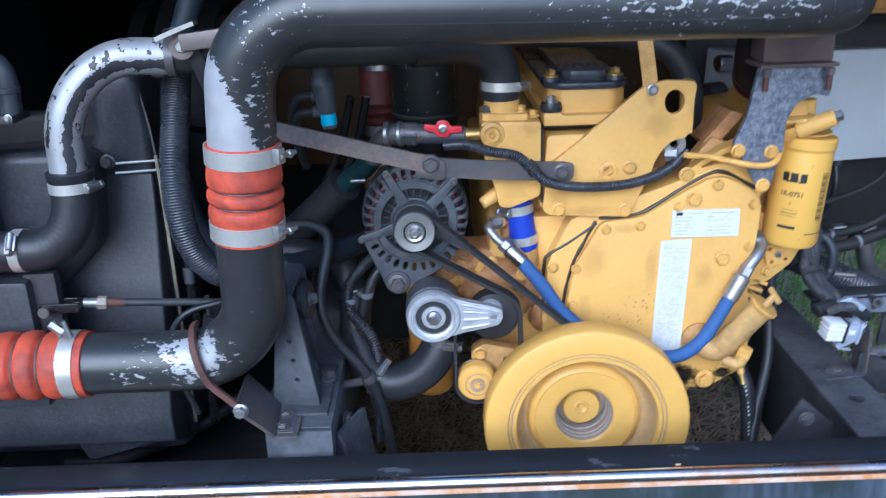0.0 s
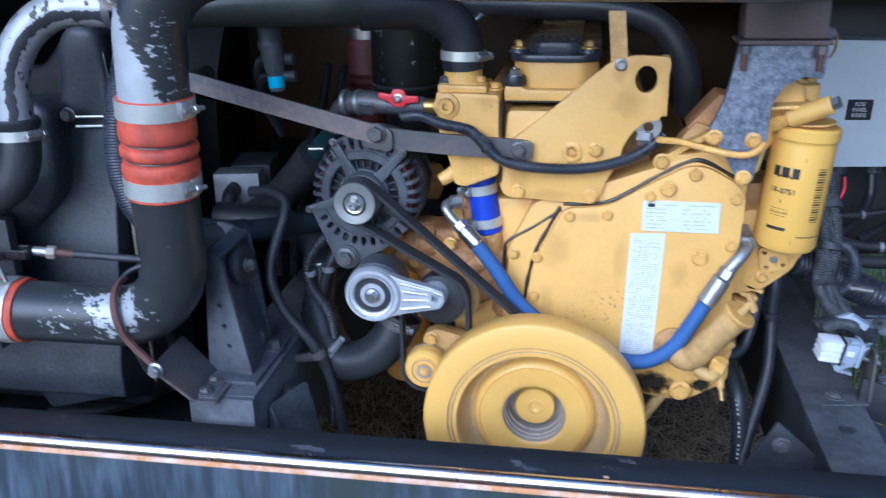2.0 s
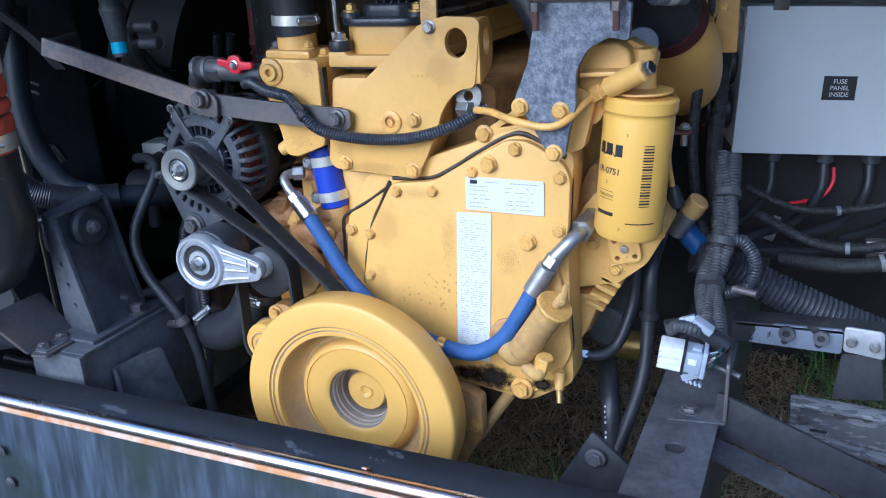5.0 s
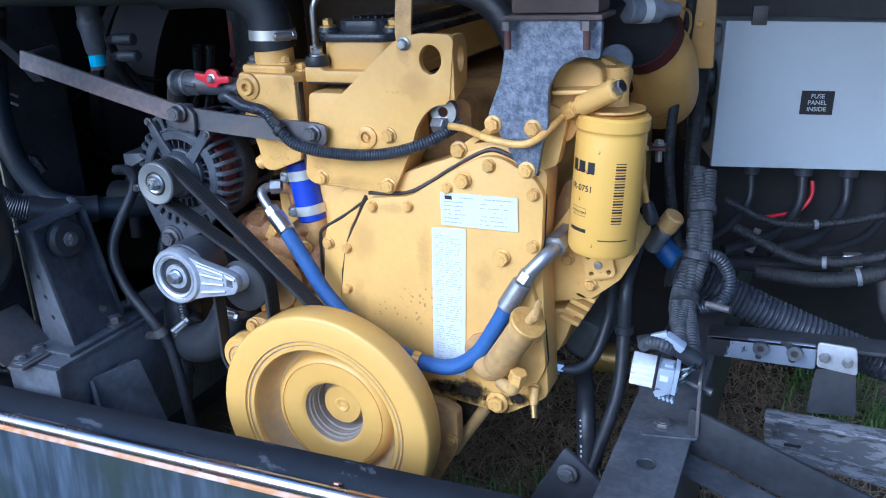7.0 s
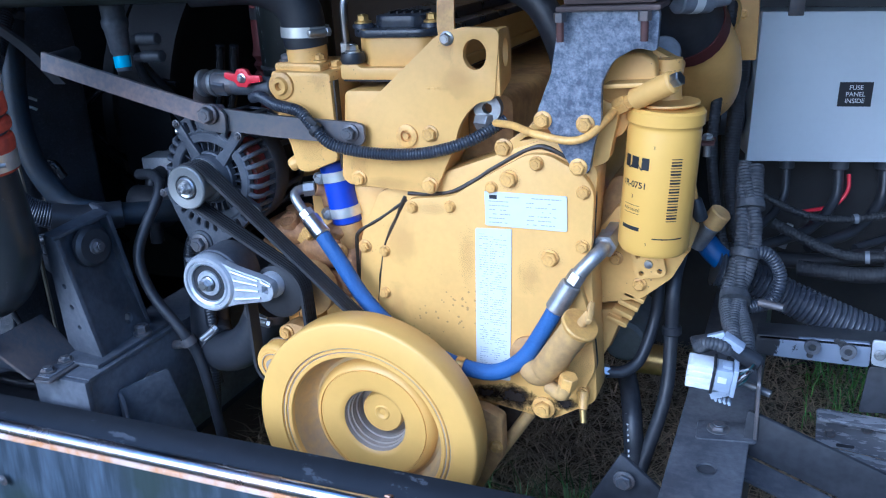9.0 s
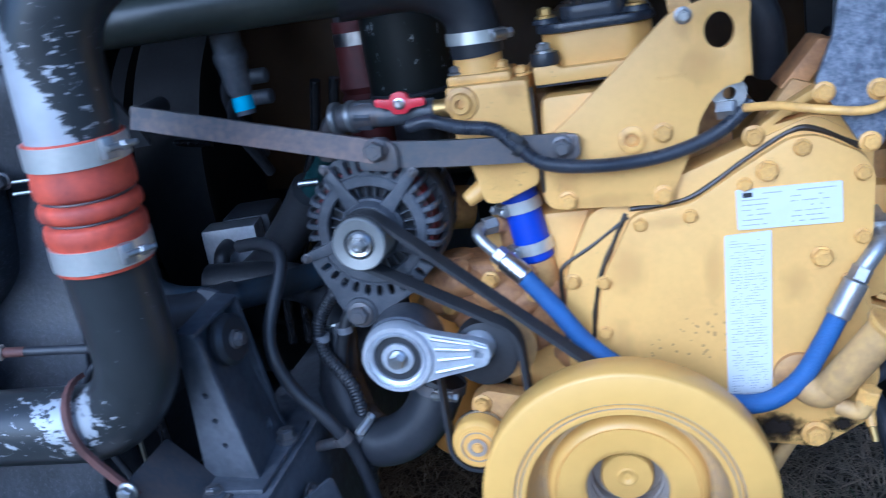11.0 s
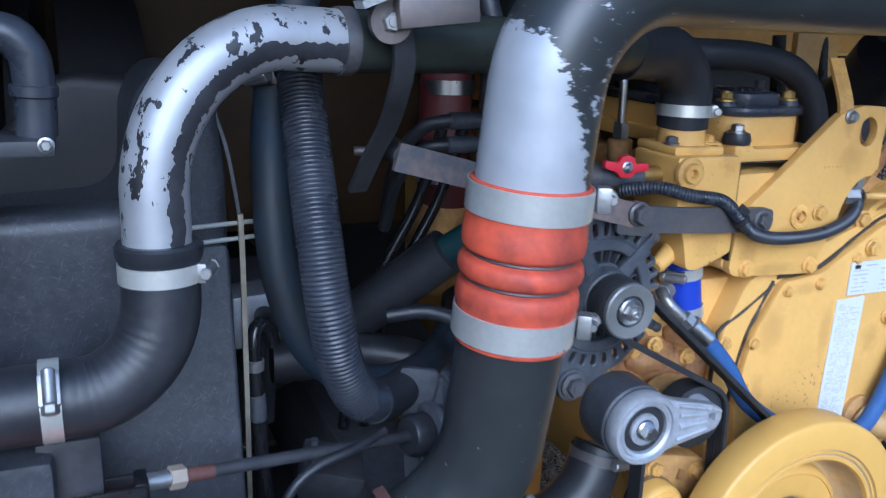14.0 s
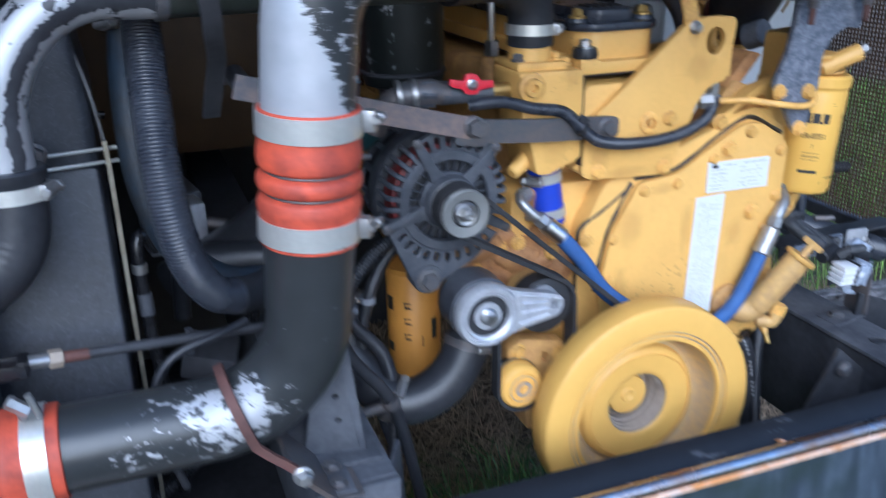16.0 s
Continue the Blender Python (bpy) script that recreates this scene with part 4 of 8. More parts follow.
side = [(0.0565, 0.002), (0.0660, 0.0015), (0.0705, -0.0025), (0.0725, -0.010), (0.0730, -0.037), (0.0690, -0.037), (0.0685, -0.010), (0.0655, -0.0045), (0.0565, -0.004)]
rear = [(0.0690, -0.065), (0.0735, -0.065), (0.0720, -0.102), (0.0680, -0.102)]
for i in range(32):
    a = 360 * i / 32 + 3
    turn = AF @ pose(0, 0, 0, 0, 0, a)
    mm = turn @ Matrix(((1, 0, 0, 0), (0, 0, -1, 0.0030), (0, 1, 0, 0), (0, 0, 0, 1)))
    if not (48 < a < 116 or 200 < a < 318):
        part("vent_fin", plate(side, 0.0058, mm, bevel=0.0012, seg=1), DARK_CAST, alt)
    if i % 2 == 0:
        part("rear_fin", plate(rear, 0.0075, mm, bevel=0.001, seg=1), DARK_CAST, alt)
part("front_ring", lathe([(0.0455, -0.006), (0.0460, 0.0015), (0.0475, 0.003), (0.0560, 0.003), (0.0585, 0.001), (0.0590, -0.006)], AF, 72, closed=True), DARK_CAST, alt)
part("hub", lathe([(0, 0.014), (0.0285, 0.014), (0.0300, 0.010), (0.0315, 0.003), (0.0335, 0.0015), (0.0335, -0.008), (0, -0.008)], AF, 48), DARK_CAST, alt)
for i in range(26):
    a = 360 * (i + 0.5) / 26
    mm = AF @ pose(0, 0, 0, 0, 0, a)
    part("inner_fin", box((0.0155, 0.0016, 0.008), mm @ Matrix.Translation((0.0390, 0, -0.007)), 0.0004, 1), DARK_CAST, alt)
# the two shield plates with windows, drawn out into mounting ears
inner = [polar(0.0575, 48 + (116 - 48) * i / 10) for i in range(11)]
outer = [polar(0.0775, 118), (-0.012, 0.0845), (0.004, 0.0925), (0.030, 0.0925), (0.042, 0.078), polar(0.0775, 46)]
part("upper_shield", plate(inner + outer, 0.0075, AF @ Matrix.Translation((0, 0, -0.005)), [slot(a, 0.0605, 0.0745, 0.0027) for a in (57, 68, 79, 90, 101, 111)], bevel=0.0012, seg=1), DARK_CAST, alt)
inner = [polar(0.0575, 198 + (320 - 198) * i / 14) for i in range(15)]
outer = [polar(0.074, 322), (0.030, -0.073), (-0.008, -0.0935), (-0.016, -0.101), (-0.031, -0.104), (-0.042, -0.098), (-0.048, -0.085), polar(0.0775, 197)]
ear = part("lower_shield", plate(inner + outer, 0.0085, AF @ Matrix.Translation((0, 0, -0.006)), [slot(a, 0.0605, 0.0720, 0.0027) for a in range(212, 316, 11)], bevel=0.0012, seg=1), DARK_CAST, alt)
part("ear_boss", lathe([(0, 0), (0.0165, 0), (0.0175, -0.003), (0.0175, -0.03), (0, -0.03)], AF @ Matrix.Translation((-0.0275, -0.0885, 0.005)), 32), DARK_CAST, alt)
bolt(ear, (-0.0615, 1.162, 0.9705), 0.010, 0.010, DARK_STEEL, washer=1.35)
for a in (118, 46, 197, 330):
    mm = AF @ pose(0, 0, 0, 0, 0, a)
    part("spoke", plate(rounded([(0.027, -0.0085), (0.048, -0.0062), (0.076, -0.0050), (0.082, 0), (0.076, 0.0050), (0.048, 0.0062), (0.027, 0.0085)], 0.004), 0.009, mm @ Matrix.Translation((0, 0, -0.003)), bevel=0.0018), DARK_CAST, alt)
    c = AF @ Vector((*polar(0.0775, a), 0.006))
    bolt(alt, c, 0.0042, 0.004, DARK_STEEL)
part("drive_pulley", lathe([(0.010, 0.046), (0.0150, 0.046), (0.0155, 0.050), (0.0255, 0.0515), (0.0270, 0.0500), (0.0270, 0.0455), (0.0230, 0.043), (0.0230, 0.018), (0.0270, 0.016), (0.0270, 0.013), (0.01, 0.013)], AF, 56), PULLEY_STEEL, alt, "dull grey steel drive pulley")
part("pulley_recess", lathe([(0, 0.0455), (0.0151, 0.0455), (0.0151, 0.0475), (0, 0.0475)], AF, 40), BELT, alt)
part("pulley_washer", lathe([(0.0075, 0.047), (0.0130, 0.047), (0.0130, 0.0505), (0.0115, 0.0520), (0.0075, 0.0510)], AF, 32), STEEL, alt, "bright steel washer")
part("pulley_nut", lathe([(0.0080, 0.050), (0.0080, 0.056), (0.0070, 0.0575), (0.0050, 0.0575)], AF, 6), FITTING, alt, "plated steel nut")
part("shaft_end", lathe([(0.0052, 0.052), (0.0052, 0.0600), (0.0040, 0.0612), (0.0026, 0.0612), (0.0024, 0.0585), (0, 0.0585)], AF, 20), FITTING, alt)
part("rear_stud", rod((-0.105, 1.23, 1.102), (-0.125, 1.225, 1.103), 0.004, seg=10), STEEL, alt)

# adjusting straps of the alternator
st = thing("adjuster_bar", (-0.13, 1.15, 1.17), "flat rust-tinged steel bar from alternator to frame", "bar")
part("bar", strap([(-0.256, 1.149, 1.207), (-0.135, 1.152, 1.174), (-0.012, 1.155, 1.141)], 0.0055, 0.0235, (0, 1, 0)), STRAP_STEEL, st)
part("end_pin", rod((-0.248, 1.150, 1.206), (-0.248, 1.20, 1.21), 0.010, seg=16, bevel=0.002), BLACK_PAINT, st)
part("end_stub", rod((-0.25, 1.185, 1.206), (-0.275, 1.20, 1.204), 0.004, seg=10), DARK_STEEL, st)
st2 = thing("adjuster_link", (0.08, 1.17, 1.13), "flat dark steel link bolted to the lifting plate", "bar")
lk = part("link", strap([(-0.020, 1.163, 1.137), (0.07, 1.170, 1.127), (0.172, 1.180, 1.119)], 0.0055, 0.026, (0, 1, 0)), DARK_STEEL, st2)
part("link_end", plate(rounded([(0.152, 1.107), (0.176, 1.104), (0.184, 1.110), (0.184, 1.130), (0.152, 1.134)], 0.006), 0.005, front(0, 1.1825, 0), bevel=0.001), DARK_STEEL, st2)
bolt(lk, (0.167, 1.177, 1.120), 0.0085, 0.010, DARK_STEEL, washer=1.25)
bolt(lk, (-0.010, 1.152, 1.143), 0.0098, 0.012, DARK_STEEL, washer=1.22)
part("slotted_tab", plate(rounded([(-0.032, 1.124), (0.008, 1.118), (0.010, 1.143), (-0.008, 1.156), (-0.028, 1.150)], 0.007), 0.005, front(0, 1.160, 0), bevel=0.001), DARK_STEEL, st2)

# ---- belt tensioner, idlers and belt ----
TX, TZ = -0.013, 0.941
ten = thing("belt_tensioner", (TX, 1.13, TZ), "cast aluminium belt tensioner with ribbed arm", "tensioner")
TF = front(TX, 1.109, TZ)
part("tensioner_pulley", lathe([(0.030, -0.056), (0.037, -0.056), (0.0385, -0.052), (0.0385, -0.014), (0.0365, -0.012), (0.0365, -0.006), (0.032, -0.004), (0, -0.004)], TF, 48), DARK_CAST, ten)
part("face_disc", lathe([(0, 0.0), (0.010, 0.0), (0.0105, 0.003), (0.016, 0.003), (0.0165, -0.003), (0.0235, -0.003), (0.0245, 0.004), (0.0275, 0.0055), (0.029, 0.003), (0.0305, 0.003), (0.031, 0.006), (0.0345, 0.006), (0.037, 0.002), (0.0375, -0.006), (0.036, -0.012), (0, -0.012)], TF, 56), ALUMINIUM, ten)
part("black_ring", lathe([(0.0163, 0.0005), (0.0237, 0.0005), (0.0237, -0.003), (0.0163, -0.003)], TF, 40, closed=True), BELT, ten, "black recessed ring")
bolt(ten, (TX, 1.107, TZ), 0.008, 0.012, STEEL, washer=1.2)
arm = [(0.020, 0.030), (0.040, 0.0225), (0.078, 0.0135), (0.092, 0.008), (0.094, -0.004), (0.088, -0.014), (0.076, -0.017), (0.040, -0.024), (0.020, -0.030), (0.033, -0.012), (0.035, 0.006)]
part("arm", plate(rounded(arm, 0.004), 0.012, TF @ Matrix.Translation((0, 0, -0.010)), [[(0.0765, -0.005), (0.0855, -0.006), (0.0865, 0.003), (0.0775, 0.004)]], bevel=0.0015), ALUMINIUM, ten)
for a, b in (((0.037, 0.019), (0.074, 0.0105)), ((0.040, 0.008), (0.073, 0.0045)), ((0.041, -0.004), (0.073, -0.003)), ((0.038, -0.017), (0.075, -0.0115)), ((0.078, 0.010), (0.091, 0.005))):
    p, q = TF @ Vector((*a, 0.003)), TF @ Vector((*b, 0.003))
    part("arm_rib", rod(p, q, 0.0026, 0.0018, 8), ALUMINIUM, ten)
part("pivot_drum", lathe([(0, -0.002), (0.018, -0.002), (0.021, -0.006), (0.0215, -0.03), (0, -0.03)], TF @ Matrix.Translation((0.078, -0.002, -0.009)) @ Matrix.Diagonal((0.80, 0.80, 1, 1)), 36), ALUMINIUM, ten)

wp = thing("guide_pulley", (0.070, 1.15, 0.928), "black guide pulley behind the tensioner arm", "pulley")
part("wheel", lathe([(0, 0), (0.030, 0), (0.034, -0.002), (0.034, -0.026), (0, -0.026)], front(0.070, 1.130, 0.928), 44), BELT, wp)
wp2 = thing("backing_pulley", (0.088, 1.19, 0.92), "worn tan belt pulley behind the guide pulley", "pulley")
part("wheel", lathe([(0, 0), (0.032, 0), (0.036, -0.003), (0.036, -0.02), (0, -0.02)], front(0.080, 1.178, 0.912), 44), WORN_YELLOW, wp2)
idl = thing("idler_pulley", (0.046, 1.17, 0.815), "small yellow idler pulley with centre bolt", "pulley")
IF = front(0.046, 1.138, 0.8205)
part("bearing_race", lathe([(0.0064, 0.0042), (0.0104, 0.0042), (0.0104, 0.0035), (0.0064, 0.0035)], IF, 28, closed=True), DUSTY, idl)
part("groove", lathe([(0.0164, 0.0030), (0.0176, 0.0030), (0.0176, 0.0010), (0.0164, 0.0010)], IF, 40, closed=True), DUSTY, idl)
part("wheel", lathe([(0, 0.002), (0.006, 0.002), (0.0065, 0.004), (0.010, 0.004), (0.0105, 0.001), (0.016, 0.001), (0.0165, 0.0025), (0.019, 0.0025), (0.020, 0.001), (0.024, 0.001), (0.0275, -0.002), (0.0285, -0.006), (0.0285, -0.020), (0, -0.020)], IF, 48), YELLOW_PULLEY, idl)
part("rear_flange", lathe([(0, -0.021), (0.0295, -0.021), (0.0295, -0.024), (0, -0.024)], IF, 40), STEEL, idl, "bright steel flange")
part("spacer", lathe([(0, -0.024), (0.026, -0.024), (0.026, -0.034), (0, -0.034)], IF, 32), BELT, idl)
bolt(idl, (0.046, 1.136, 0.8205), 0.0055, 0.004, YELLOW_BOLT)
brk = [(0.040, 0.860), (0.058, 0.870), (0.118, 0.856), (0.122, 0.836), (0.100, 0.815), (0.062, 0.805), (0.040, 0.812)]
ib = part("idler_bracket", plate(rounded(brk, 0.006), 0.022, front(0, 1.188, 0), [[(0.083, 0.836), (0.092, 0.833), (0.095, 0.845), (0.086, 0.848)]], bevel=0.002), YELLOW_CAST, idl)
part("foot", box((0.035, 0.05, 0.10), pose(0.095, 1.225, 0.765, 0, -8, 0), 0.006), YELLOW_CAST, idl)

bolt(ib, (0.052, 1.166, 0.856), 0.008, 0.008, YELLOW_BOLT)
bolt(ib, (0.109, 1.166, 0.842), 0.008, 0.008, YELLOW_BOLT)
bolt(ib, (0.102, 1.200, 0.742), 0.008, 0.008, YELLOW_BOLT)

belt = thing("serpentine_belt", (0.05, 1.135, 0.97), "black ribbed rubber serpentine belt", "belt")
BY = 1.138


def arc2(cx, cz, r, a0, a1, n=14):
    return [(cx + r * math.cos(radians(a0 + (a1 - a0) * i / n)), BY, cz + r * math.sin(radians(a0 + (a1 - a0) * i / n))) for i in range(n + 1)]


loop = [(0.205, BY, 0.880)] + arc2(AX, AZ, 0.0255, 45, 240) + arc2(0.070, 0.928, 0.0365, 68, 0, 10) + [(0.110, BY, 0.80)]
part("band", strap(loop, 0.024, 0.0042, (0, 1, 0), raw=True), BELT, belt)
part("lower_strand", strap([(0.0155, BY + 0.010, 0.93), (0.0155, BY + 0.010, 0.85)] + [(x, y + 0.010, z) for x, y, z in arc2(0.046, 0.8205, 0.0305, 180, 345)], 0.020, 0.0042, (0, 1, 0), raw=True), BELT, belt)
for k in range(5):
    o = -0.009 + 0.0045 * k
    rib = [(p[0], p[1] + o, p[2]) for p in loop]
    sh = []
    for i, p in enumerate(rib):
        sh.append(Vector(p))
    part("belt_rib", strap(sh, 0.0026, 0.0058, (0, 1, 0), raw=True), BELT, belt)

# ---- fuel filter and its head ----
FX, FY = 0.5130, 1.224
fil = thing("fuel_filter", (FX, FY, 1.07), "yellow spin-on fuel filter canister with black print", "filter")
part("canister", lathe([(0, 0.988), (0.027, 0.988), (0.035, 0.991), (0.0385, 0.997), (0.0385, 1.126), (0.0378, 1.129), (0.0385, 1.132), (0.0405, 1.134), (0.0405, 1.146), (0.038, 1.149), (0, 1.149)], Matrix.Translation((FX, FY, 0)), 64), FILTER_YELLOW, fil)


def can_wrap(bm, r):
    """Bend flat print (x = run, z = height) round the canister."""
    for v in bm.verts:
        a = v.co.x / r - math.pi / 2
        rad = r + v.co.y
        v.co = Vector((FX + rad * math.cos(a), FY + rad * math.sin(a), v.co.z))
    return bm


def can_text(body, size, run, z, bold=0.0):
    cu = bpy.data.curves.new("print", "FONT")
    cu.body, cu.size, cu.align_x, cu.align_y, cu.offset = body, size, "CENTER", "CENTER", bold
    tmp = new("tmp", cu)
    me = bpy.data.meshes.new_from_object(tmp.evaluated_get(bpy.context.evaluated_depsgraph_get()))
    bpy.data.objects.remove(tmp)
    me.transform(Matrix.Translation((run, 0, z)) @ Matrix(((1, 0, 0, 0), (0, 0, 1, 0), (0, 1, 0, 0), (0, 0, 0, 1))))
    bm = bmesh.new()
    bm.from_mesh(me)
    bpy.data.meshes.remove(me)
    for v in bm.verts:
        v.co.y = 0.0005
    part("print", can_wrap(bm, 0.0385), PRINT_BLACK, fil)


def can_bar(run, z, w, h):
    bm = bmesh.new()
    bmesh.ops.create_grid(bm, x_segments=6, y_segments=1, size=0.5, matrix=Matrix.Translation((run, 0.0004, z)) @ pose(0, 0, 0, 90) @ Matrix.Diagonal((w, h, 1, 1)))
    part("print_bar", can_wrap(bm, 0.0385), PRINT_BLACK, fil)


R0 = -0.0235
for i, (dx, w) in enumerate(((-0.0115, 0.0085), (0.0, 0.0095), (0.0125, 0.0085))):
    can_bar(R0 + dx, 1.094, w, 0.013)
bm = bmesh.new()
bm.faces.new([bm.verts.new(p) for p in ((R0 - 0.009, 0.0005, 1.0865), (R0 + 0.010, 0.0005, 1.0865), (R0 + 0.0005, 0.0005, 1.096))])
part("print_bar", can_wrap(bm, 0.0385), PRINT_BLACK, fil)
can_text("1R-0751", 0.0095, R0, 1.070, 0.0002)
can_text("3", 0.006, R0, 1.057)
can_bar(R0, 1.0475, 0.021, 0.0005)
can_bar(R0, 1.0385, 0.021, 0.0005)
can_text("Advanced", 0.0055, R0, 1.043)
can_bar(R0, 1.022, 0.024, 0.0042)
for i in range(22):
    can_bar(0.0215, 1.1015 - i * 0.0032, 0.0115, 0.0010 + 0.0012 * (i * 7 % 3) / 2)
can_bar(0.020, 1.014, 0.034, 0.0014)
can_text("3", 0.005, -0.003, 1.112)
can_text("3", 0.005, -0.003, 1.0065)
fil.rotation_euler = (0, radians(4.0), 0)

fh = thing("filter_head", (0.50, 1.28, 1.19), "yellow cast fuel filter head with steel line fitting", "filter head")
part("head", plate(rounded([(0.452, 1.140), (0.455, 1.203), (0.494, 1.206), (0.508, 1.197), (0.511, 1.165), (0.500, 1.145)], 0.006), 0.056, front(0, 1.266, 0), bevel=0.004, seg=3), YELLOW, fh)
part("cap_disc", lathe([(0, 1.1495), (0.030, 1.1495), (0.034, 1.1515), (0.0335, 1.1535), (0, 1.1545)], Matrix.Translation((FX + 0.005, FY + 0.004, 0)), 40), YELLOW, fh)
part("neck", lathe([(0, 1.153), (0.0165, 1.153), (0.0150, 1.158), (0.0150, 1.196), (0, 1.198)], Matrix.Translation((FX + 0.003, FY + 0.016, 0)), 28), YELLOW, fh)
part("head_gusset", plate(rounded([(0.496, 1.155), (0.500, 1.207), (0.532, 1.190), (0.526, 1.163)], 0.005), 0.026, front(0, 1.262, 0), bevel=0.003), YELLOW, fh)
part("head_arm", plate(rounded([(0.450, 1.108), (0.452, 1.146), (0.490, 1.148), (0.474, 1.118)], 0.005), 0.05, front(0, 1.268, 0), bevel=0.003), YELLOW, fh)
part("head_ledge", box((0.056, 0.040, 0.005), pose(0.488, 1.205, 1.1760, 0, -3, 0), 0.002), YELLOW, fh)
f0, f1 = Vector((0.470, 1.205, 1.150)), Vector((0.545, 1.168, 1.190))
u = (f1 - f0).normalized()
part("fitting_nut", hexa(0.0095, 0.016, along(f0, f1)), YELLOW_BOLT, fh)
part("fitting_collar", hexa(0.0075, 0.010, along(f0 + u * 0.016, f1)), YELLOW_BOLT, fh)
part("fitting_body", rod(f0 + u * 0.024, f0 + u * 0.076, 0.0115, bevel=0.002), YELLOW, fh)
part("fitting_tip", hexa(0.0075, 0.009, along(f0 + u * 0.076, f1 + u * 0.1)), STEEL, fh)
line = thing("fuel_line", (0.40, 1.19, 1.14), "thin yellow steel fuel line with steel nut", "pipe")
part("pipe", tube([(0.338, 1.196, 1.132), (0.365, 1.176, 1.134), (0.395, 1.157, 1.130), (0.430, 1.153, 1.125), (0.450, 1.158, 1.129), (0.464, 1.180, 1.142), f0[:]], 0.0042, 12, 0.005), YELLOW_BOLT, line)
part("line_nut", hexa(0.0095, 0.017, along((0.315, 1.206, 1.131), (0.338, 1.197, 1.132))), FITTING, line)
part("banjo_eye", lathe([(0.006, 0), (0.016, 0), (0.016, 0.010), (0.006, 0.010)], front(0.326, 1.214, 1.146), 24, closed=True), FITTING, line)

ret = thing("return_pipe", (0.545, 1.32, 1.08), "thin yellow return pipe with bolted rusty tab", "pipe")
part("pipe", tube([(0.531, 1.322, 1.096), (0.534, 1.319, 1.076), (0.535, 1.318, 1.052), (0.541, 1.320, 1.018)], 0.0036, 12, 0.004), YELLOW_BOLT, ret)
part("collar", lathe([(0.003, 0), (0.0078, 0), (0.0088, 0.003), (0.0078, 0.006), (0.003, 0.006)], along((0.532, 1.321, 1.084), (0.531, 1.322, 1.092)), 20, closed=True), YELLOW_BOLT, ret)
part("boot", rod((0.541, 1.320, 1.022), (0.546, 1.326, 0.994), 0.0065, 0.010, 14, 0.002), RUBBER, ret)
part("tab", box((0.028, 0.022, 0.003), pose(0.544, 1.338, 1.086, 8, 0, 0), 0.0008), RUST, ret)
bolt(ret, (0.549, 1.338, 1.0885), 0.0060, 0.006, FITTING, (0, 0, 1))
part("tab_stud", rod((0.549, 1.338, 1.084), (0.549, 1.338, 1.068), 0.0042, seg=10), FITTING, ret)

# transfer pump body under the filter
pump = thing("fuel_transfer_pump", (0.50, 1.27, 0.94), "yellow cast pump body with bolted square flange", "pump")
pb = [(0.424, 0.967), (0.443, 1.000), (0.464, 1.030), (0.520, 1.020), (0.548, 0.988), (0.526, 0.945), (0.492, 0.916), (0.438, 0.905)]
part("body", plate(rounded(pb, 0.006), 0.075, front(0, 1.325, 0), bevel=0.002), YELLOW, pump)
part("rear_body", plate(rounded([(0.420, 0.985), (0.45, 1.055), (0.50, 1.06), (0.52, 0.99), (0.47, 0.90), (0.45, 0.83), (0.425, 0.82), (0.415, 0.90)], 0.01), 0.07, front(0, 1.35, 0), bevel=0.005), YELLOW_CAST, pump)
part("lower_foot", plate(rounded([(0.430, 0.892), (0.472, 0.897), (0.456, 0.852), (0.447, 0.834), (0.432, 0.826)], 0.004), 0.06, front(0, 1.318, 0), bevel=0.003), YELLOW, pump)
fl = part("port_flange", plate(rounded([(-0.018, -0.013), (-0.013, -0.018), (0.013, -0.018), (0.018, -0.013), (0.018, 0.013), (0.013, 0.018), (-0.013, 0.018), (-0.018, 0.013)], 0.004), 0.010,
                                  front(0.501, 1.250, 0.9645) @ pose(0, 0, 0, 0, 0, 12), [ring2(0.0105, 0.0105, 0.0028, n=10), ring2(-0.0105, 0.0105, 0.0028, n=10), ring2(0.0105, -0.0105, 0.0028, n=10), ring2(-0.0105, -0.0105, 0.0028, n=10)], bevel=0.001), YELLOW, pump)
part("flange_plug", lathe([(0, 0), (0.005, 0), (0.0045, 0.003), (0, 0.0035)], front(0.501, 1.2395, 0.9645), 14), STEEL, pump)
part("flange_backing", box((0.030, 0.002, 0.030), Matrix.Translation((0.501, 1.2495, 0.9645)), 0), BELT, pump)
for k in range(4):
    part("cooling_fin", box((0.026, 0.06, 0.0062), pose(0.483 - 0.0066 * k, 1.280, 0.9165 - k * 0.0112, 0, 22, 0), 0.0018), YELLOW, pump)
for x, z in ((0.462, 0.965), (0.538, 0.985), (0.490, 0.935)):
    bolt(pump, (x, 1.249, z), 0.0065, 0.007, YELLOW_BOLT)

# breather canister at the corner of the cover
can = thing("breather_canister", (0.42, 1.16, 0.88), "tilted worn yellow breather canister with capped top", "canister")
c0, c1 = Vector((0.398, 1.160, 0.852)), Vector((0.452, 1.136, 0.935))
u = (c1 - c0).normalized()
part("tube", lathe([(0, -0.004), (0.010, -0.004), (0.0155, 0.003), (0.0170, 0.010), (0.0170, 0.090), (0, 0.090)], along(c0, c1), 36), WORN_YELLOW, can)
part("cap", lathe([(0, 0), (0.0205, 0), (0.0215, 0.0015), (0.0215, 0.005), (0.020, 0.0065), (0, 0.0065)], along(c0 + u * 0.088, c1 + u), 40), YELLOW_BOLT, can)
part("cap_stem", rod(c0 + u * 0.095, c0 + u * 0.115, 0.0055, 0.0045, 14), WORN_YELLOW, can)
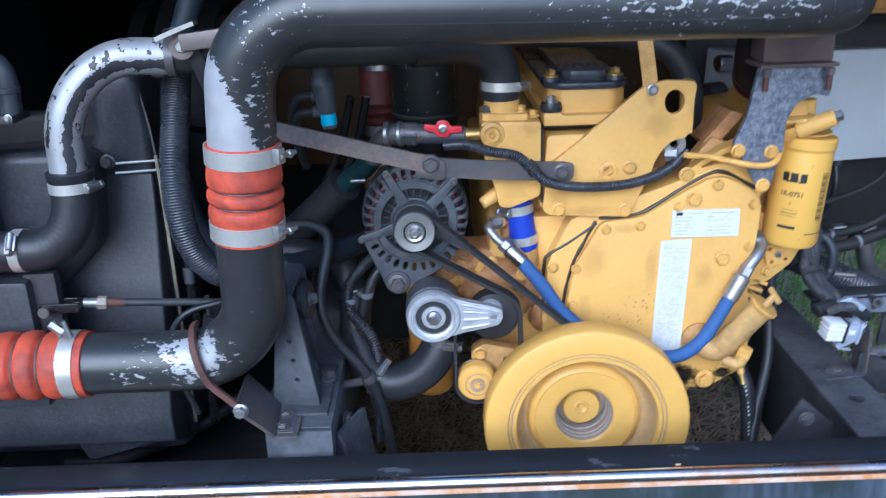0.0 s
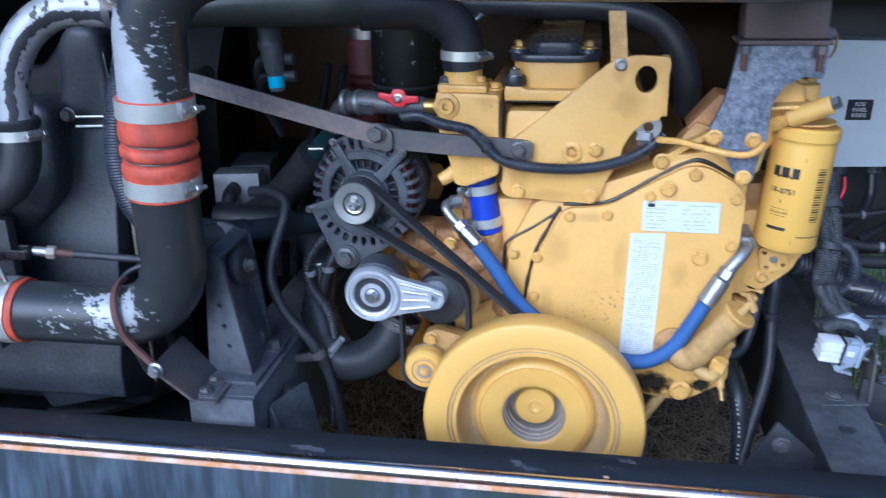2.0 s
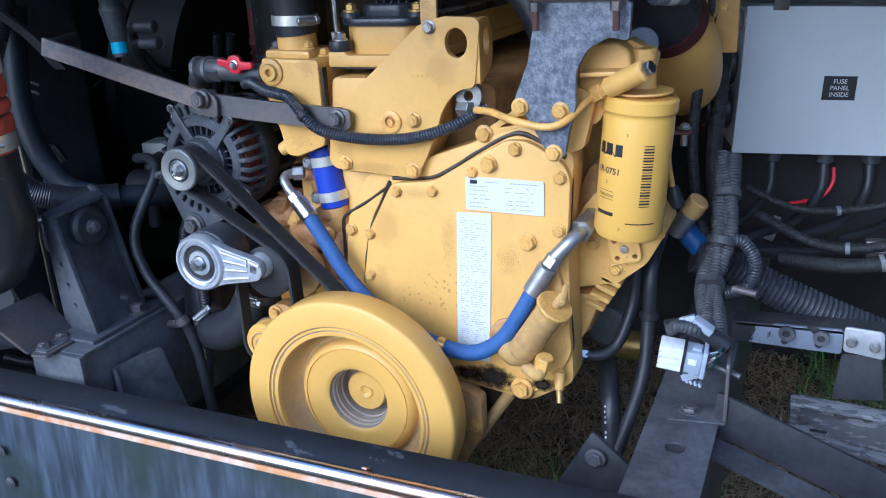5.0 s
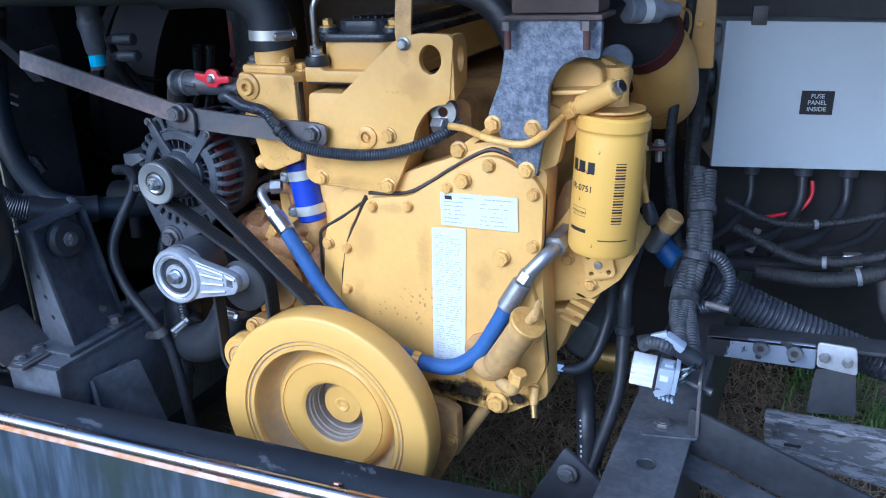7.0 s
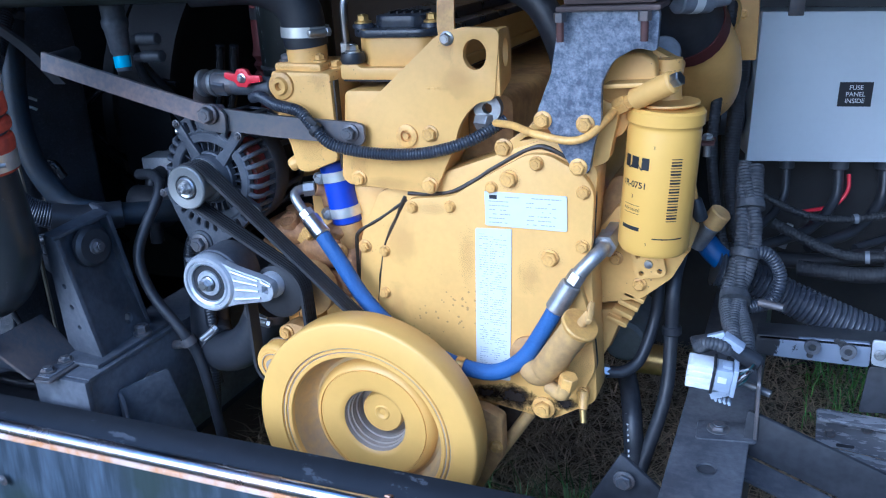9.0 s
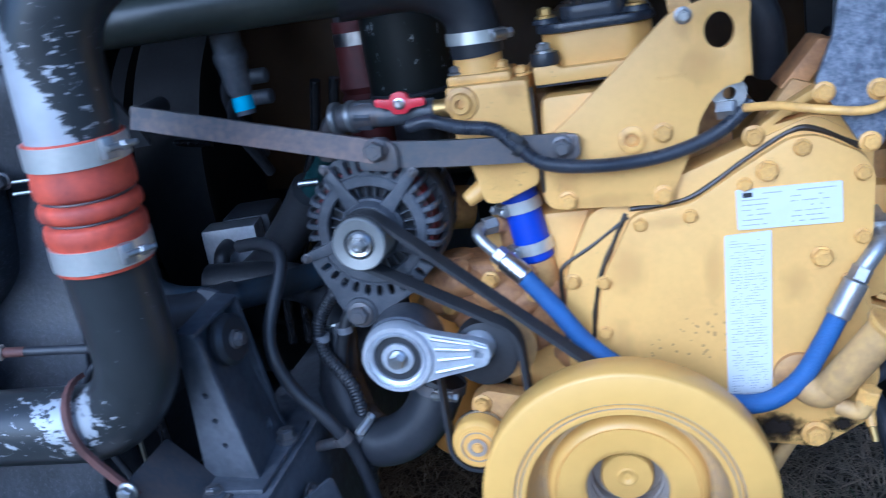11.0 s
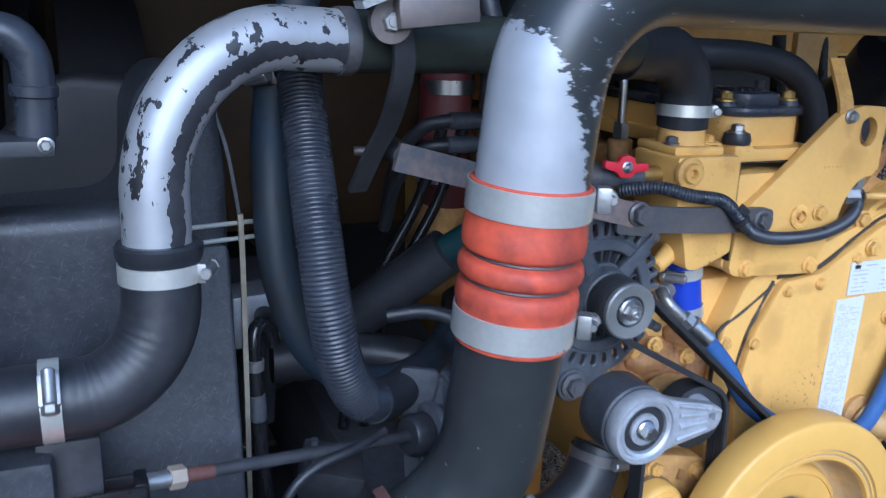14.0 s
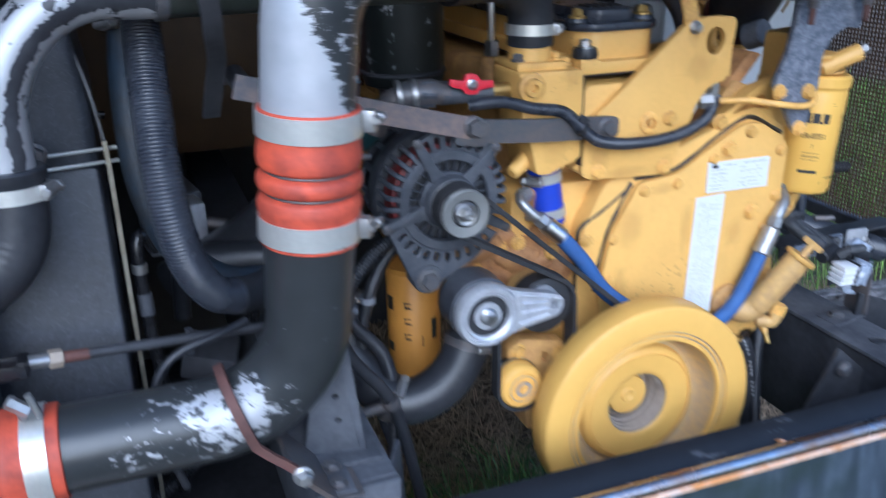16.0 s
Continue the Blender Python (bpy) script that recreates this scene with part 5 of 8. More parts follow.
part("cap_handle", box((0.030, 0.006, 0.008), along(c0 + u * 0.114, c1 + u) @ pose(0, 0, 0, 0, 0, 35), 0.002), WORN_YELLOW, can)
part("foot_flange", lathe([(0, 0), (0.024, 0), (0.024, 0.008), (0.018, 0.010), (0, 0.010)], front(0.374, 1.192, 0.857), 36), YELLOW_CAST, can)
part("elbow", tube([(0.374, 1.186, 0.857), (0.382, 1.172, 0.850), (0.394, 1.164, 0.850), (0.408, 1.158, 0.866), (0.420, 1.153, 0.884)], 0.0168, 24, 0.004), WORN_YELLOW, can)
part("side_elbow", tube([(0.405, 1.160, 0.835), (0.422, 1.150, 0.833), (0.428, 1.148, 0.845)], 0.0085, 14, 0.003), WORN_YELLOW, can)
part("drain_tap", rod((0.428, 1.150, 0.842), (0.432, 1.148, 0.858), 0.0105, 0.0105, 6, 0.001), YELLOW_BOLT, can)
tap = thing("drain_valve", (0.44, 1.18, 0.80), "small yellow brass drain valve", "valve")
part("body", rod((0.438, 1.188, 0.817), (0.440, 1.178, 0.800), 0.007, 0.005, 12), YELLOW_BOLT, tap)
part("nipple", rod((0.440, 1.178, 0.800), (0.442, 1.172, 0.786), 0.0042, 0.0035, 10), BRASS, tap)

# ---- charge-air pipe with orange couplings ----
air = thing("charge_air_pipe", (-0.22, 0.99, 1.0), "thick black charge-air pipe with flaking paint over bare metal", "pipe")
R = 0.0383


def bend(a, b, c, n=10):
    """A quarter bend from a to c that turns at the corner b."""
    a, b, c = Vector(a), Vector(b), Vector(c)
    out = []
    for i in range(n + 1):
        w = radians(90 * i / n)
        out.append(b + (a - b) * (1 - math.sin(w)) + (c - b) * (1 - math.cos(w)))
    return out


def run(*groups, step=0.008):
    """Straight and bent pieces joined into one even line of points."""
    pts = []
    for g in groups:
        for p in g:
            p = Vector(p)
            if not pts or (p - pts[-1]).length > 1e-4:
                pts.append(p)
    out = [pts[0]]
    for a, b in zip(pts, pts[1:]):
        k = max(1, round((b - a).length / step))
        out += [a.lerp(b, i / k) for i in range(1, k + 1)]
    return out


upper = run([(-0.222, 0.995, 1.172)], bend((-0.214, 0.990, 1.275), (-0.208, 0.987, 1.354), (-0.125, 0.990, 1.355)), bend((0.385, 0.996, 1.349), (0.465, 0.998, 1.348), (0.465, 1.08, 1.348)), [(0.465, 1.30, 1.348)])
part("upper_pipe", tube(upper, R, 40, raw=True), PIPE_FLAKE, air)
lower = run([(-0.224, 0.997, 1.112)], bend((-0.229, 1.010, 1.02), (-0.236, 1.026, 0.937), (-0.315, 1.026, 0.931)), [(-0.475, 1.026, 0.931)])
part("lower_pipe", tube(lower, R, 40, raw=True), PIPE_FLAKE, air)
part("weld_seam", tube([(-0.11, 0.955, 1.343), (0.1, 0.958, 1.339), (0.37, 0.961, 1.335)], 0.0015, 6, 0.03), PIPE_FLAKE, air)


def coupling(name, p, q, ridges, label):
    """An orange silicone hose with bulges, wire rings and two clamps."""
    t = thing(name, (Vector(p) + Vector(q)) / 2, label, "hose coupling", "orange hose couplings")
    h = (Vector(q) - Vector(p)).length
    prof = [(R + 0.0005, 0), (R + 0.003, 0.0008)]
    n = 70
    for i in range(n + 1):
        s = i / n
        y = 0.002 + s * (h - 0.004)
        g = 0.0
        for c, w, d in ridges:
            g += d * math.exp(-((s - c) / w) ** 2)
        prof.append((R + 0.0032 + g, y))
    prof += [(R + 0.003, h - 0.0008), (R + 0.0005, h)]
    part("silicone_sleeve", lathe(prof, along(p, q), 56), ORANGE, t)
    for c, w, d in ridges:
        if d < 0:
            m = along(p, q) @ Matrix.Translation((0, 0, 0.002 + c * (h - 0.004)))
            rr = R + 0.0036 + d * 0.8
            part("wire_ring", lathe([(rr + 0.0014 * math.cos(math.tau * i / 8), 0.0014 * math.sin(math.tau * i / 8)) for i in range(8)], m, 48, closed=True), DARK_STEEL, t)
    return t


A0, A1 = Vector((-0.2246, 0.9985, 1.1015)), Vector((-0.2186, 0.9929, 1.2155))
co = coupling("orange_hose_coupling", A0, A1, ((0.475, 0.060, 0.0022), (0.390, 0.020, -0.0068), (0.560, 0.020, -0.0068), (0.285, 0.070, 0.0018), (0.665, 0.080, 0.0014)), "orange ribbed silicone coupling with two wide steel clamps")
ax = A1 - A0
for s, scr in ((0.125, (0.80, -0.55, 0)), (0.900, (0.86, -0.45, 0))):
    c = A0 + ax * s
    b = band(co, c, ax, R + 0.0036, 0.020, 0.0014, CLAMP)
    d = Vector(scr).normalized()
    part("clamp_lug", box((0.010, 0.012, 0.018), Matrix.Translation(c + d * (R + 0.011)) @ d.to_track_quat("X", "Z").to_matrix().to_4x4(), 0.002), FITTING, b)
    t = Vector((0, 0, 1)).cross(d)
    q = c + d * (R + 0.017)
    part("t_bolt", rod(q - t * 0.004, q + t * 0.022, 0.0028, seg=10), FITTING, b)
    part("t_bolt_nut", rod(q + t * 0.008, q + t * 0.015, 0.0050, seg=6, bevel=0.001), FITTING, b)
B0, B1 = Vector((-0.445, 1.026, 0.931)), Vector((-0.60, 1.026, 0.932))
co2 = coupling("orange_hose_coupling", B0, B1, ((0.46, 0.07, 0.0028), (0.36, 0.022, -0.0075), (0.56, 0.022, -0.0075), (0.27, 0.05, 0.002), (0.66, 0.06, 0.002)), "orange ribbed silicone coupling on the horizontal pipe")
b = band(co2, B0.lerp(B1, 0.13), B1 - B0, R + 0.0036, 0.019, 0.0014, CLAMP)
for a in (0.0, 0.012):
    part("t_bolt", rod((-0.468 + a, 1.005, 0.978), (-0.474 + a, 1.005, 1.000), 0.0032, seg=10), FITTING, b)
part("t_bolt_nut", rod((-0.464, 1.005, 0.985), (-0.478, 1.005, 0.997), 0.006, seg=6), FITTING, b)
part("stub_pipe", tube([Vector((-0.585, 1.03, 0.932)), Vector((-0.70, 1.03, 0.934)), Vector((-0.80, 1.03, 0.936))], R, 32, raw=True), PIPE_FLAKE, air)

# rusty strap that holds the pipe's lower bend
ust = thing("rusty_pipe_strap", (-0.30, 1.0, 0.93), "rusty brown strap bolted round the pipe bend", "strap")
pts = []
for i in range(17):
    a = radians(100 - i * 13.5)
    c = Vector((-0.300 + 0.030 * (0.5 - 0.5 * math.sin(a)) - 0.010, 1.024, 0.936))
    pts.append(c + Vector((0, -0.0445 * math.cos(a), 0.0445 * math.sin(a))))
part("strap", strap(pts[:10] + [Vector((-0.279, 0.980, 0.910)), Vector((-0.264, 0.977, 0.898)), Vector((-0.246, 0.976, 0.880))], 0.0085, 0.005, (0.9, -0.1, 0.42), raw=True), RUST, ust)
bolt(ust, (-0.252, 0.974, 0.886), 0.0075, 0.010, FITTING)

# ---- coolant pipe, bare metal bend and rubber elbow ----
cool = thing("coolant_pipe", (-0.3, 1.11, 1.25), "bent metal coolant pipe with flaked black paint", "pipe")
SR = 0.0222
silver = run([(-0.4515, 1.073, 1.150)], bend((-0.451, 1.076, 1.205), (-0.446, 1.083, 1.302), (-0.360, 1.096, 1.301), 12), [(-0.318, 1.102, 1.299)])
part("bare_bend", tube(silver, SR, 32, raw=True), SMALL_FLAKE, cool)


def stripe(C, r, mid, half, seed):
    """What is left of the paint: a ragged strip along a pipe, centred on the inner side of its bend."""
    bm, rows, n = bmesh.new(), [], len(C)
    fine = [C[i].lerp(C[i + 1], k / 5) for i in range(n - 1) for k in range(5)]
    hub = Vector((-0.350, 1.10, 1.19))
    for i, c in enumerate(fine[:-1]):
        d = (fine[i + 1] - fine[i]).normalized()
        inw = (hub - c) - d * (hub - c).dot(d)
        inw.normalize()
        out = d.cross(inw)
        if out.y > 0:
            out = -out
        jit = 0.16 * noise.noise(Vector((i * 0.13, seed, 0))) + 0.10 * noise.noise(Vector((i * 0.55, seed, 3)))
        jit2 = 0.16 * noise.noise(Vector((i * 0.13, seed + 9, 0))) + 0.10 * noise.noise(Vector((i * 0.55, seed + 9, 3)))
        a0, a1 = mid - half + jit, mid + half + jit2
        rows.append([bm.verts.new(c + (inw * math.cos(a0 + (a1 - a0) * k / 8) + out * math.sin(a0 + (a1 - a0) * k / 8)) * (r + 0.0004)) for k in range(9)])
    for a, b in zip(rows, rows[1:]):
        for k in range(8):
            bm.faces.new((a[k], a[k + 1], b[k + 1], b[k]))
    return bm


part("paint_remnant", stripe(silver, SR, 1.28, 0.25, 2.0), BLACK_PAINT, cool, "ragged strip of black paint")
dark = run([(-0.318, 1.102, 1.299), (-0.06, 1.155, 1.295)], [(0.0, 1.185, 1.292)])
part("dark_run", tube(dark, SR, 28, raw=True), GREEN_PIPE, cool)
band(cool, (-0.316, 1.102, 1.299), (1, 0.1, 0), SR, 0.010, 0.002, DARK_STEEL)
sup = thing("pipe_support_bracket", (-0.31, 1.1, 1.29), "dark steel pipe bracket with bolt", "bracket")
part("arm", strap([(-0.318, 1.06, 1.324), (-0.295, 1.06, 1.333), (-0.272, 1.06, 1.341)], 0.020, 0.005, (0, 1, 0)), FITTING, sup)
part("eye", lathe([(0.006, 0), (0.0135, 0), (0.015, 0.003), (0.015, 0.010), (0.006, 0.010)], front(-0.293, 1.075, 1.314), 28, closed=True), DARK_STEEL, sup)
bolt(sup, (-0.293, 1.068, 1.314), 0.0072, 0.007, FITTING)
part("cross_arm", box((0.060, 0.014, 0.020), pose(-0.262, 1.060, 1.322, 0, -6, 0), 0.003), DARK_STEEL, sup)
part("strut", strap([(-0.284, 1.070, 1.312), (-0.277, 1.082, 1.285), (-0.275, 1.098, 1.262), (-0.271, 1.130, 1.234), (-0.273, 1.158, 1.208), (-0.276, 1.190, 1.172)], 0.017, 0.0045, (1, 0.2, 0)), BLACK_PAINT, sup, "long black strut")
elb = thing("coolant_elbow_hose", (-0.46, 1.08, 1.09), "thick black rubber elbow hose with clamps", "hose")
ep = run([(-0.4505, 1.0735, 1.168), (-0.4505, 1.073, 1.150)], bend((-0.4510, 1.071, 1.132), (-0.4515, 1.066, 1.073), (-0.506, 1.063, 1.072)), [(-0.64, 1.060, 1.070)], step=0.0022)
part("hose", tube(ep, lambda s: 0.0276 - 0.0018 * min(1.0, max(0.0, (s - 0.012) / 0.03)) + (0.00016 * math.sin(s * 230) if 0.2 < s < 0.52 else 0.0), 36, raw=True), RUBBER, elb)
part("hose_lip", lathe([(0.0222, -0.001), (0.0268, -0.001), (0.0284, 0.001), (0.0280, 0.008), (0.0262, 0.012)], along((-0.4505, 1.0736, 1.169), (-0.4505, 1.073, 1.150)), 40), RUBBER, elb)
band(elb, (-0.4505, 1.0728, 1.1505), (0.0, 0.03, 1), 0.0262, 0.0125, 0.0012, CLAMP, screw=(0.9, -0.3, 0))
band(elb, (-0.523, 1.063, 1.072), (1, 0, 0), 0.0262, 0.0125, 0.0012, CLAMP, screw=(0, -0.8, 0.6))
the = thing("thermostat_elbow_hose", (0.07, 1.22, 1.27), "black rubber elbow on the thermostat neck", "hose")
part("hose", tube(run([(-0.03, 1.175, 1.292)], bend((0.020, 1.195, 1.292), (0.086, 1.222, 1.294), (0.089, 1.224, 1.245)), [(0.090, 1.226, 1.214)]), 0.0265, 30, raw=True), RUBBER, the)
band(the, (0.090, 1.226, 1.231), (0.02, 0.02, 1), 0.0276, 0.012, 0.0014, CLAMP, screw=(0.8, -0.5, 0))

# ---- corrugated hoses on the left ----
corr = thing("corrugated_hose", (-0.32, 1.12, 1.13), "black corrugated flexible hose with blue-grey sheen", "hose")
part("hose", tube([(-0.329, 1.185, 1.310), (-0.331, 1.160, 1.255), (-0.333, 1.126, 1.196), (-0.333, 1.104, 1.15), (-0.329, 1.092, 1.10), (-0.319, 1.095, 1.055), (-0.299, 1.112, 1.017), (-0.272, 1.140, 0.998)], 0.0180, 28, pitch=0.0035, depth=0.0010), PLASTIC, corr)
part("end_cuff", tube([(-0.280, 1.132, 1.002), (-0.255, 1.158, 0.992), (-0.215, 1.195, 0.990)], 0.0190, 24), RUBBER, corr)
part("top_cuff", tube([(-0.329, 1.190, 1.318), (-0.330, 1.168, 1.272)], 0.0200, 24), RUBBER, corr)
bl = thing("faded_blue_hose", (-0.34, 1.25, 1.1), "faded blue-black hose hanging beside the tank", "hose")
part("hose", tube([(-0.31, 1.20, 1.36), (-0.344, 1.195, 1.26), (-0.351, 1.178, 1.15), (-0.340, 1.172, 1.08), (-0.314, 1.172, 1.03), (-0.270, 1.172, 1.00), (-0.20, 1.22, 0.985), (-0.12, 1.33, 0.975), (-0.06, 1.45, 0.97)], 0.016, 20), BLUE_OLD, bl)
band(bl, (-0.344, 1.1955, 1.262), (0.1, 0.3, 1), 0.0163, 0.010, 0.0012, DARK_STEEL, screw=(-0.8, -0.5, 0))

# ---- side tank of the cooler ----
tank = thing("cooler_side_tank", (-0.55, 1.25, 0.95), "weathered black plastic cooler side tank with scratches", "tank")
ol = [(-0.385, 0.70), (-0.385, 1.21), (-0.394, 1.268), (-0.432, 1.276), (-0.456, 1.250), (-0.462, 1.165), (-0.72, 1.150), (-0.72, 0.70)]
part("tank_body", plate(rounded(ol, 0.03, 6), 0.16, front(0, 1.345, 0), bevel=0.018, seg=4), TANK, tank)
# tank shoulder in the wall's black: the recess's shade is in its colour
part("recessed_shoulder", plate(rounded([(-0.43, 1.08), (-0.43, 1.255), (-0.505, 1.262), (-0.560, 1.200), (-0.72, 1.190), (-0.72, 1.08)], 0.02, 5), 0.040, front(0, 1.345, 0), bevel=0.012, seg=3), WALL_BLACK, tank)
part("upper_bulge", plate(rounded([(-0.446, 1.165), (-0.452, 1.05), (-0.52, 0.985), (-0.70, 0.985), (-0.70, 1.176), (-0.465, 1.178)], 0.02, 5), 0.05, front(0, 1.185, 0), bevel=0.014, seg=3), TANK, tank)
part("lower_bulge", plate([(1.1885, 1.120), (1.1840, 1.135), (1.172, 1.07), (1.148, 0.96), (1.112, 0.80), (1.112, 0.76), (1.188, 0.72)], 0.319, Matrix(((0, 0, 1, -0.705), (1, 0, 0, 0), (0, 1, 0, 0), (0, 0, 0, 1))), bevel=0.005, seg=3), TANK, tank)
part("side_lip", box((0.16, 0.07, 0.18), pose(-0.605, 1.095, 0.94, 0, 0, 0), 0.008), TANK, tank)
part("bottom_flap", plate(rounded([(-0.44, 0.86), (-0.40, 0.84), (-0.41, 0.75), (-0.52, 0.72), (-0.56, 0.80)], 0.01), 0.04, front(0, 1.17, 0), bevel=0.005), TANK, tank)
part("edge_strip", strap([(-0.3775, 1.179, 1.16), (-0.3765, 1.180, 1.10), (-0.376, 1.182, 0.90), (-0.376, 1.182, 0.75)], 0.0042, 0.0040, (1, 0, 0)), EDGE_METAL, tank, "dull brassy metal edge strip")
part("edge_seal", strap([(-0.398, 1.20, 1.258), (-0.385, 1.188, 1.21), (-0.3768, 1.181, 1.15)], 0.003, 0.003, (1, 0, 0)), RUBBER, tank, "black rubber edge seal")
for z, x in ((1.150, -0.345), (1.137, -0.348)):
    part("wire_guide", tube([(-0.43, 1.165, z + 0.004), (x - 0.012, 1.195, z), (x - 0.003, 1.200, z - 0.001), (x - 0.001, 1.208, z - 0.006)], 0.0020, 8, 0.004), CLAMP, tank)
bolt(tank, (-0.437, 1.166, 1.157), 0.008, 0.012, DARK_STEEL)
part("flat_box", box((0.16, 0.10, 0.200), pose(-0.655, 1.11, 1.085), 0.006), TANK, tank)

el = thing("black_elbow_fitting", (-0.53, 1.10, 1.24), "black plastic elbow on a bolted bracket above the tank", "fitting")
part("elbow", tube([(-0.518, 1.10, 1.238), (-0.517, 1.10, 1.272), (-0.521, 1.10, 1.292), (-0.540, 1.10, 1.302), (-0.62, 1.10, 1.302)], 0.0125, 20, 0.004), PLASTIC, el)
part("collar", rod((-0.5175, 1.10, 1.262), (-0.5172, 1.10, 1.270), 0.0145, seg=24, bevel=0.001), PLASTIC, el)
part("bracket", box((0.075, 0.05, 0.010), Matrix.Translation((-0.545, 1.10, 1.233)), 0.002), BLACK_PAINT, el)
part("bracket_leg", box((0.010, 0.045, 0.050), Matrix.Translation((-0.570, 1.115, 1.206)), 0.002), BLACK_PAINT, el)
bolt(el, (-0.513, 1.076, 1.235), 0.004, 0.004, FITTING)

# tie rod with clevis
rodt = thing("tie_rod", (-0.38, 1.12, 0.97), "slim black tie rod with clevis and pin", "rod")
ra, rb = Vector((-0.463, 1.085, 0.9895)), Vector((-0.228, 1.142, 0.958))
ru = (rb - ra).normalized()
part("rod", rod(ra, rb, 0.0052, seg=14), BLACK_PAINT, rodt)
part("end_bush", lathe([(0, 0), (0.016, 0), (0.019, 0.004), (0.019, 0.018), (0.014, 0.024), (0, 0.024)], along(rb - ru * 0.018, rb + ru), 28), RUBBER, rodt)
part("jam_nut", hexa(0.0088, 0.012, along(ra + ru * 0.012, rb)), DUSTY, rodt)
part("clevis_neck", rod(ra - ru * 0.006, ra + ru * 0.012, 0.0065, seg=14), FITTING, rodt)
for s in (-1, 1):
    part("clevis_fork", box((0.050, 0.0045, 0.013), Matrix.Translation(ra + Vector((-0.030, 0.010 * s - 0.006, 0.0))), 0.002), GLOSS_RUBBER, rodt, "glossy black fork arm")
part("clevis_yoke", box((0.010, 0.0245, 0.015), Matrix.Translation(ra + Vector((-0.008, -0.003, 0.0))), 0.003), GLOSS_RUBBER, rodt)
part("rust_collar", rod(ra + ru * 0.024, ra + ru * 0.046, 0.0056, seg=14), RUST, rodt, "rusted length of rod")
part("clevis_pin", rod((-0.509, 1.056, 0.988), (-0.509, 1.100, 0.988), 0.0075, seg=18, bevel=0.001), DARK_STEEL, rodt)
lug = thing("mounting_lug", (-0.57, 1.11, 0.95), "black painted steel mounting lug", "bracket")
part("lug", box((0.042, 0.018, 0.082), Matrix.Translation((-0.516, 1.085, 0.994)), 0.004), BLACK_PAINT, lug)

# lines and a bracket behind the pipe bend
dl = thing("drain_hose", (-0.362, 1.20, 0.95), "black hose with crimped fitting beside the tank", "hose")
part("hose", tube([(-0.343, 1.225, 1.028), (-0.352, 1.218, 1.050), (-0.363, 1.21, 1.044), (-0.364, 1.206, 1.01), (-0.362, 1.202, 0.95), (-0.356, 1.20, 0.86), (-0.352, 1.20, 0.74)], 0.0068, 16), GLOSS_RUBBER, dl)
part("crimp", lathe([(0.0068, 0), (0.0082, 0.001), (0.0082, 0.010), (0.0068, 0.011)], along((-0.364, 1.206, 1.012), (-0.3635, 1.205, 1.030)), 20), FITTING, dl)
part("sleeve", lathe([(0.0068, 0), (0.0080, 0.001), (0.0080, 0.024), (0.0068, 0.025)], along((-0.3625, 1.203, 0.965), (-0.3635, 1.205, 1.000)), 20), DARK_CAST, dl)
sc2 = thing("sensor_cable", (-0.34, 1.11, 0.95), "thin black cable sagging behind the pipe", "cable")
part("cable", tube([(-0.27, 1.13, 0.974), (-0.302, 1.115, 0.970), (-0.335, 1.108, 0.964), (-0.356, 1.104, 0.950), (-0.367, 1.102, 0.925), (-0.366, 1.105, 0.87), (-0.35, 1.12, 0.80)], 0.0042, 12), RUBBER, sc2)
bb = thing("bush_bracket", (-0.24, 1.15, 0.96), "dusty steel bracket holding the tie rod bush", "bracket")
part("bush_cup", lathe([(0.008, 0), (0.026, 0), (0.028, 0.003), (0.028, 0.007), (0.008, 0.007)], along(rb + ru * 0.002, rb + ru), 32, closed=True), FRAME, bb)
part("upright", slab((-0.236, 1.165, 0.90), (-0.205, 1.150, 0.90), (-0.212, 1.150, 1.012), (-0.243, 1.165, 1.014), 0.006), FRAME, bb)
part("ledge", box((0.055, 0.050, 0.030), pose(-0.306, 1.170, 0.920, 8, 14, -14), 0.004), BLACK_PAINT, bb)
part("stub", rod((-0.326, 1.150, 0.938), (-0.326, 1.150, 0.966), 0.0036, seg=12), DARK_CAST, bb)

# ---- frame and brackets at the left of the engine ----
railL = thing("chassis_rail", (-0.2, 1.2, 0.76), "dusty black steel chassis rail beside the engine", "chassis rail", "chassis rails")
part("rail", box((0.080, 1.40, 0.17), Matrix.Translation((-0.192, 1.72, 0.741)), 0.006), FRAME, railL)
part("top_lip", box((0.083, 1.40, 0.005), Matrix.Translation((-0.192, 1.72, 0.8285)), 0.001), FRAME, railL)
part("end_plate", box((0.086, 0.010, 0.19), Matrix.Translation((-0.192, 1.016, 0.735)), 0.002), FRAME, railL)
brk = thing("engine_mount_bracket", (-0.19, 1.1, 0.9), "folded black steel mount bracket with holes", "bracket")


part("front_flange", slab((-0.233, 1.074, 0.832), (-0.169, 1.066, 0.832), (-0.190, 1.048, 1.000), (-0.212, 1.052, 1.008), 0.006, [(0.037, 0.045, 0.0036), (0.035, 0.075, 0.0036), (0.033, 0.105, 0.0036)]), FRAME, brk)
part("web", slab((-0.169, 1.066, 0.832), (-0.180, 1.175, 0.832), (-0.186, 1.142, 1.010), (-0.198, 1.052, 1.006), 0.006, [(0.070, 0.030, 0.008)]), FRAME, brk)
part("rear_flange", slab((-0.180, 1.175, 0.832), (-0.236, 1.182, 0.832), (-0.214, 1.146, 1.008), (-0.186, 1.142, 1.012), 0.006), FRAME, brk)
part("top_cap", slab((-0.212, 1.052, 1.008), (-0.192, 1.049, 1.006), (-0.186, 1.142, 1.012), (-0.212, 1.146, 1.014), 0.005), FRAME, brk)
